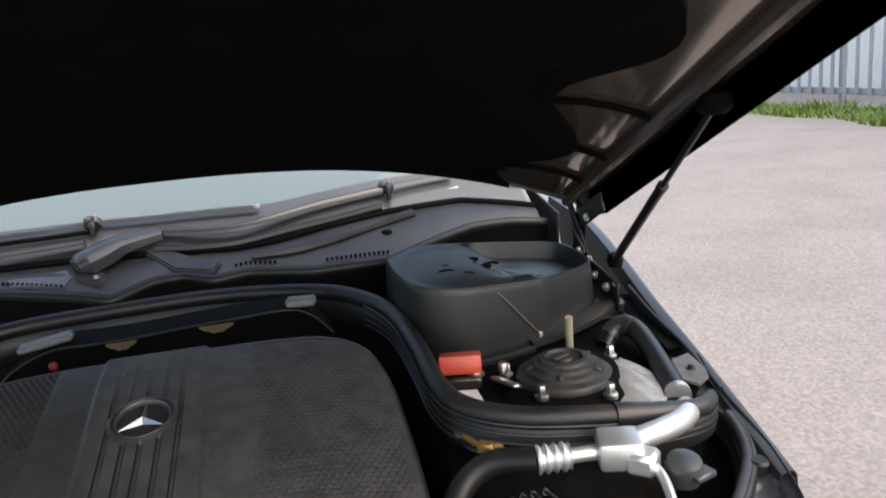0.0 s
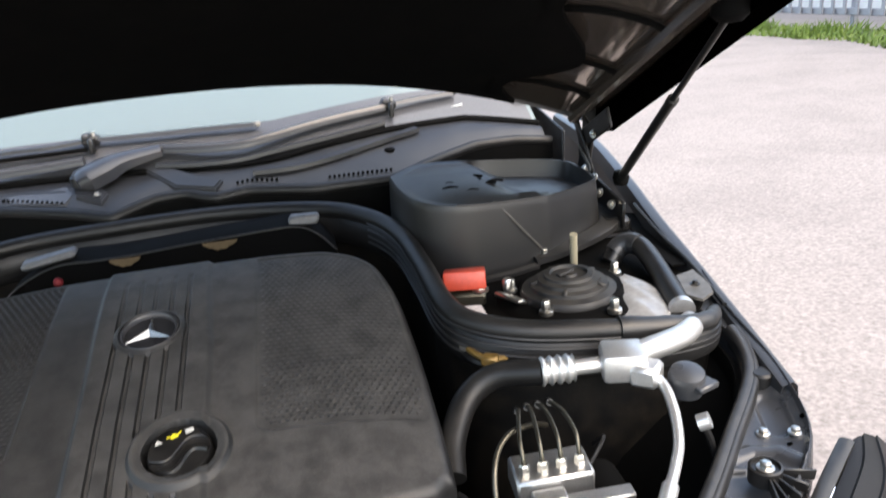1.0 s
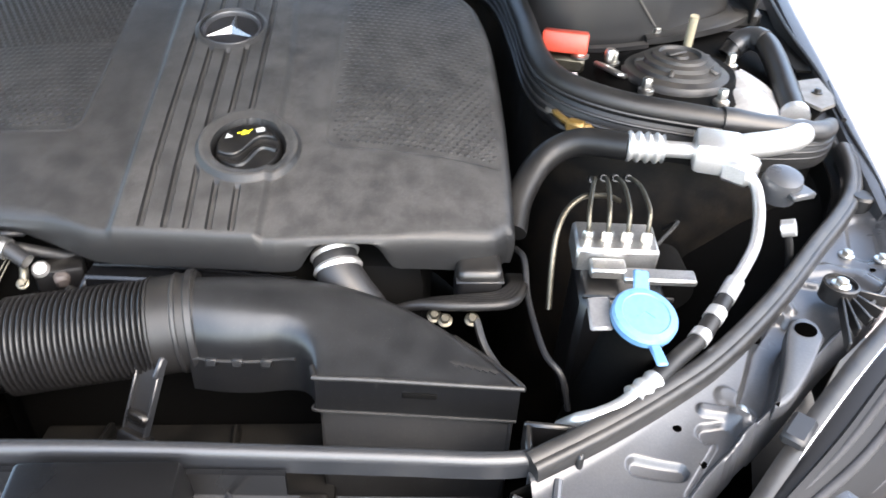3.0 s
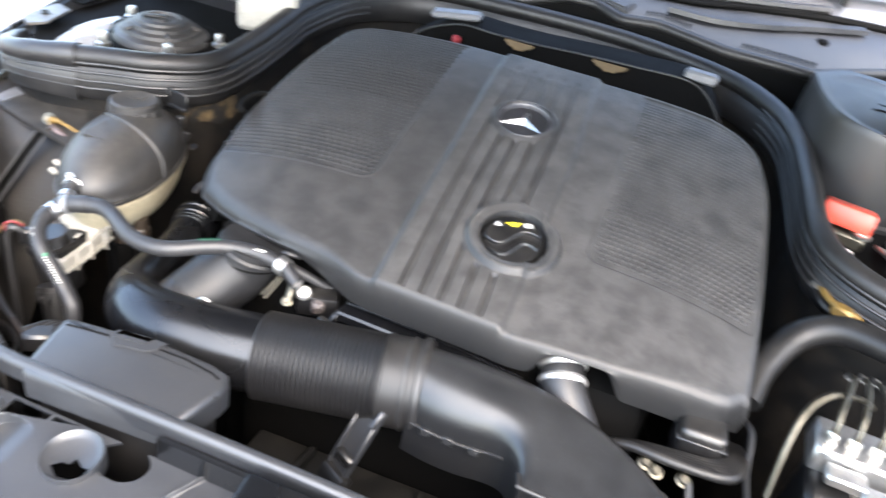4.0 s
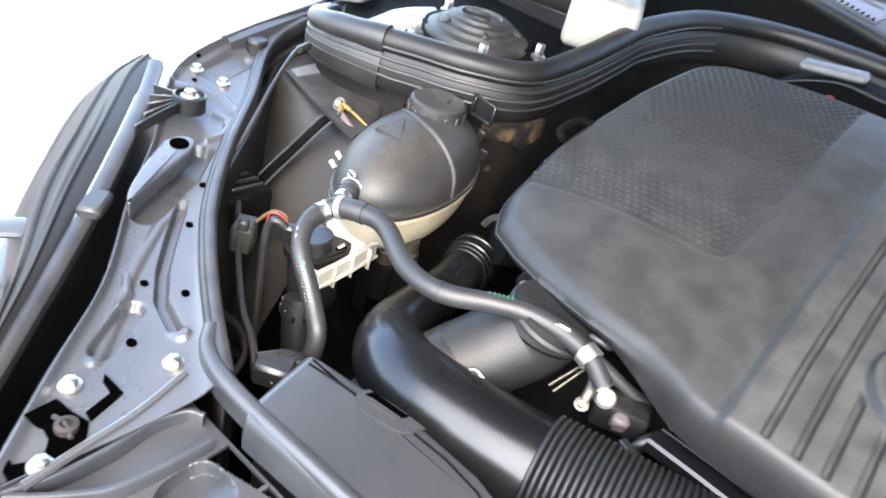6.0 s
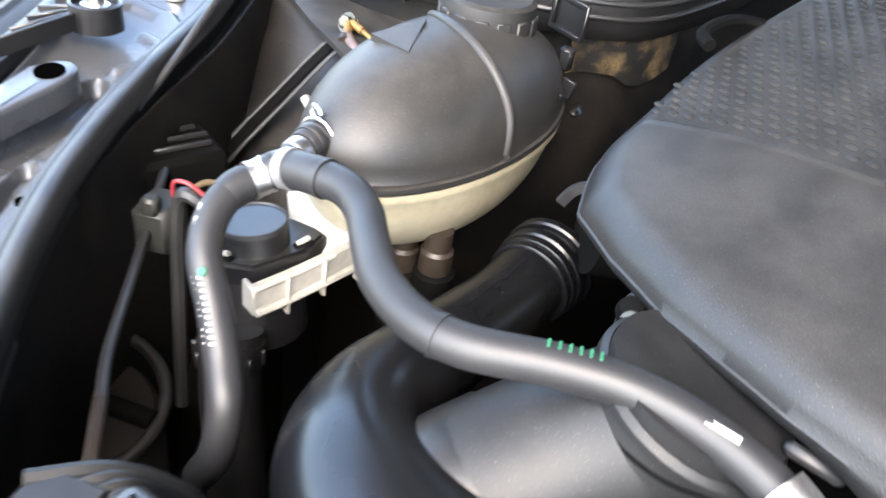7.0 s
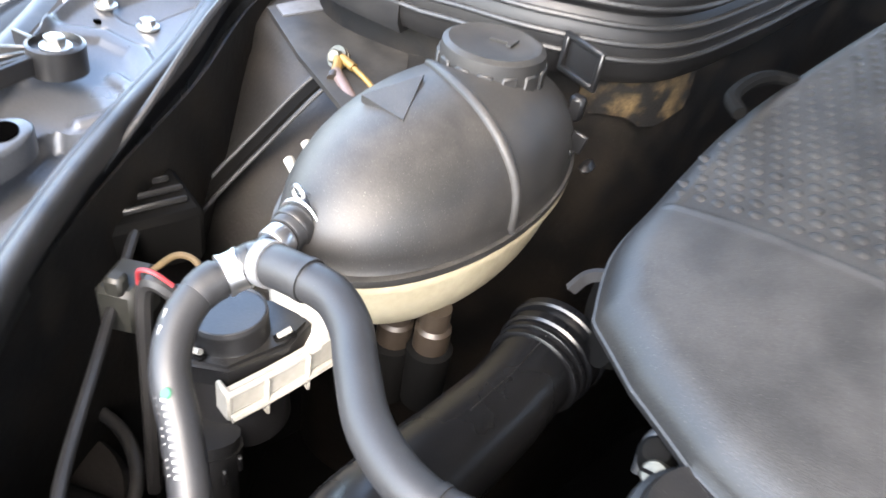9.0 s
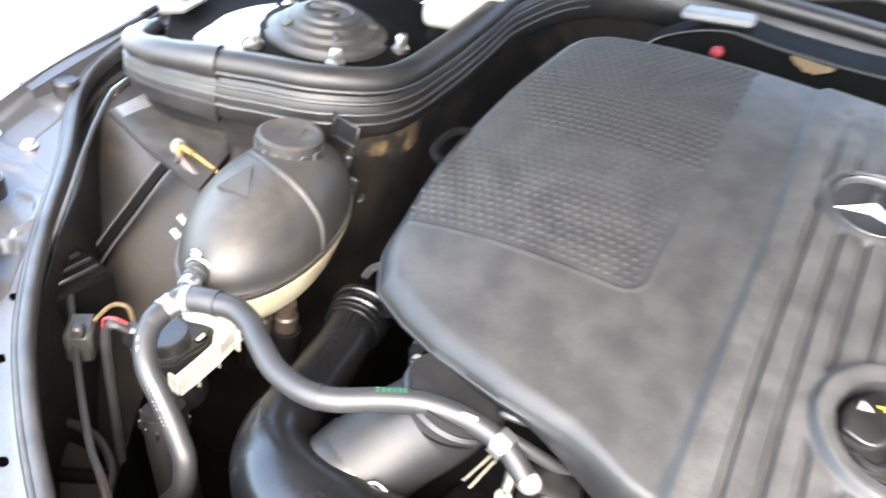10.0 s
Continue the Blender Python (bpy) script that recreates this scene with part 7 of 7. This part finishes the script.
    part("connector", block((.016, .014, .014), pose(.393, .660, .946, 0, 0, -60), .003, 1), M_GREYTAN, e, "beige connector")
    # black shelf under the bulkhead seal, with strips of foam hanging from its lip
    lip = spline([(-.275, 1.010, .975), (-.256, 1.020, .992), (-.220, 1.024, 1.010), (-.181, 1.025, 1.0205), (-.130, 1.025, 1.0195), (-.054, 1.025, 1.021), (.01, 1.025, 1.025), (.11, 1.025, 1.029), (.187, 1.025, 1.030), (.223, 1.020, 1.015), (.252, 1.010, .985)], 6)
    shelf = part("cowl_shelf", thicken(loft([[tuple(p + np.array((0, .004, -.08))) for p in lip], [tuple(p + np.array((0, .003, -.004))) for p in lip], [tuple(p) for p in lip], [tuple(p + np.array((0, .05, .004))) for p in lip], [tuple(p + np.array((0, .10, -.004))) for p in lip]]), .002), M_DARK, car, "black shelf below the bulkhead seal")
    part("lip", sweep(lip, .0017, 8), M_SEAL, shelf, "pale lip of the shelf")
    for x0, x1, z in ((-.108, -.060, 1.015), (.038, .094, 1.021)):
        hang = [(x0 + (x1 - x0) * k / 12, z - (.009 + .0012 * (k % 3)) * math.sin(math.pi * k / 12)) for k in range(13)]
        part("foam_strip", thicken(loft([[(x, 1.0225, z + .003) for x, _ in hang], [(x, 1.0205, q) for x, q in hang]]), .002), M_FOAM, shelf, "ochre strip of foam")


make_clutter()


def make_stain():
    """A ragged crust of corrosion on the bulkhead behind the reservoir."""
    pts = [p for p in seal_line if -.465 < p[0] < -.425 and .64 < p[1] < .74]
    rnd = random.Random(3)
    rows = []
    for k in range(9):
        rows.append([(p[0] + .006, p[1] + .006, p[2] - .036 - .0075 * k - rnd.uniform(0, .003) - (.006 + .006 * math.sin(.9 * i)) * (k == 8)) for i, p in enumerate(pts)])
    return thicken(loft(rows), .0012)


part("corrosion", make_stain(), M_TAN, bulkhead, "tan and brown crust of corrosion")


# ---- wipers ----
def make_wiper(head, arm, blade, rubber, joint, far):
    w = thing("wiper", head[0], "black windscreen wiper arm and blade", "wiper", "windscreen wipers")
    part("head", sweep(spline(head, 4), np.interp(np.arange(4 * len(head) - 3), [0, 2, 6, 4 * len(head) - 4], [.020, .036, .036, .019]), section=[(-1, -.5), (1, -.5), (1, .05), (.75, .35), (.3, .5), (-.3, .5), (-.75, .35), (-1, .05)], up=(0, 0, 1)), M_FRIT, w, "grey faceted wiper arm head")
    part("pivot_cap", lathe([(.012, -.012), (.012, .004), (.008, .008), (0, .008)], Matrix.Translation(Vector(head[0]) + Vector((.004, .004, .006))), 20), M_PLASTIC, w)
    part("arm", sweep(spline(arm, 6), .0145, section=[(-.8, -.5), (.8, -.5), (.8, .1), (.5, .5), (-.5, .5), (-.8, .1)], up=(0, 0, 1)), M_FRIT, w, "grey-black arm")
    part("hinge_pin", block((.008, .026, .016), Matrix.Translation(arm[0]), .003, 1), M_PLASTIC, w)
    part("blade", sweep(spline(blade, 6), .010, section=[(-1, -.35), (1, -.35), (.9, .3), (.2, .5), (-.9, .3)], up=(0, 0, 1)), M_SCUTTLE, w, "grey-black blade spine")
    part("rubber", sweep(spline(rubber, 6), .0045, 8), M_DARK, w, "black wiper rubber")
    j = part("joint", block((.034, .022, .020), Matrix.Translation(joint), .005, 1), M_PLASTIC, w, "plastic blade joint")
    part("joint_clip", block((.014, .026, .012), Matrix.Translation(Vector(joint) + Vector((-.006, -.004, .009))), .003, 1), M_FRIT, j)
    part("joint_clip", block((.010, .018, .030), Matrix.Translation(Vector(joint) + Vector((.004, -.020, -.008))), .003, 1), M_PLASTIC, j)
    part("pin", lathe([(.004, 0), (.004, .008), (0, .008)], Matrix.Translation((joint[0] + .008, joint[1] - .006, joint[2] + .008)), 12), M_STEEL, j)
    part("blade_end", sweep(spline([joint, *far], 5), .0085, section=[(-1, -.4), (1, -.4), (.7, .5), (-.7, .5)], up=(0, 0, 1)), M_FRIT, w, "grey-black blade spine")
    part("end_cap", block((.016, .014, .010), Matrix.Translation(far[-1]), .003, 1), M_WHITE if far[-1][0] < .3 else M_PLASTIC, w, "pale end cap")
    return w


make_wiper([(-.198, 1.247, 1.104), (-.171, 1.267, 1.113), (-.125, 1.297, 1.126), (-.051, 1.316, 1.135)],
           [(-.048, 1.316, 1.137), (.032, 1.299, 1.131), (.103, 1.296, 1.130), (.162, 1.311, 1.136), (.265, 1.344, 1.148), (.392, 1.377, 1.157)],
           [(-.059, 1.290, 1.111), (.019, 1.278, 1.106), (.100, 1.277, 1.106), (.192, 1.298, 1.114), (.307, 1.326, 1.123), (.386, 1.348, 1.130)],
           [(-.022, 1.279, 1.100), (.081, 1.266, 1.096), (.167, 1.275, 1.098), (.258, 1.303, 1.108), (.386, 1.340, 1.123)],
           (.402, 1.382, 1.160), [(.47, 1.400, 1.163), (.547, 1.418, 1.164)])
make_wiper([(-.63, 1.285, 1.08), (-.60, 1.29, 1.093), (-.555, 1.30, 1.105), (-.48, 1.305, 1.118)],
           [(-.478, 1.305, 1.119), (-.40, 1.308, 1.124), (-.331, 1.309, 1.127), (-.26, 1.311, 1.129), (-.192, 1.314, 1.132)],
           [(-.46, 1.362, 1.150), (-.34, 1.361, 1.157), (-.261, 1.357, 1.158), (-.20, 1.362, 1.161)],
           [(-.44, 1.346, 1.142), (-.337, 1.345, 1.146), (-.25, 1.343, 1.147), (-.19, 1.345, 1.148)],
           (-.184, 1.362, 1.162), [(-.077, 1.356, 1.160), (.032, 1.353, 1.159), (.133, 1.350, 1.157)])

# raised pieces of the scuttle round the wiper spindle
def on_scuttle(points, lift):
    return [(x, y, scuttle_z(x, y) + lift) for x, y in points]


part("spindle_cover", plate(on_scuttle([(-.087, 1.290), (-.021, 1.222), (.051, 1.203), (.064, 1.226), (.02, 1.246), (-.066, 1.303)], .012), 0, .012, .003), M_SCUTTLE, scuttle, "raised plastic cover round the spindle")
part("spindle_foot", plate(on_scuttle([(-.205, 1.262), (-.198, 1.232), (-.150, 1.206), (-.140, 1.228), (-.165, 1.262)], .014), 0, .014, .003), M_FRIT, scuttle, "grey moulded foot below the wiper head")
part("spindle_nut", bolt((-.158, 1.222, scuttle_z(-.158, 1.222) + .014), .005, .006), M_STEEL, scuttle, "zinc nut")
part("wash_panel", plate(on_scuttle([(-.33, 1.268), (-.31, 1.245), (-.215, 1.222), (-.205, 1.245), (-.22, 1.272)], .006), 0, .006, .002), M_BORDER, scuttle, "pale smooth plastic panel")
part("step", sweep(spline([(.12, 1.236, 1.086), (.20, 1.236, 1.086), (.28, 1.256, 1.093), (.36, 1.288, 1.103), (.45, 1.325, 1.112)], 6), .010, section=[(-1, -.5), (1, -.5), (.9, .3), (-.9, .5)], up=(0, 0, 1)), M_SCUTTLE, scuttle, "moulded step along the scuttle")
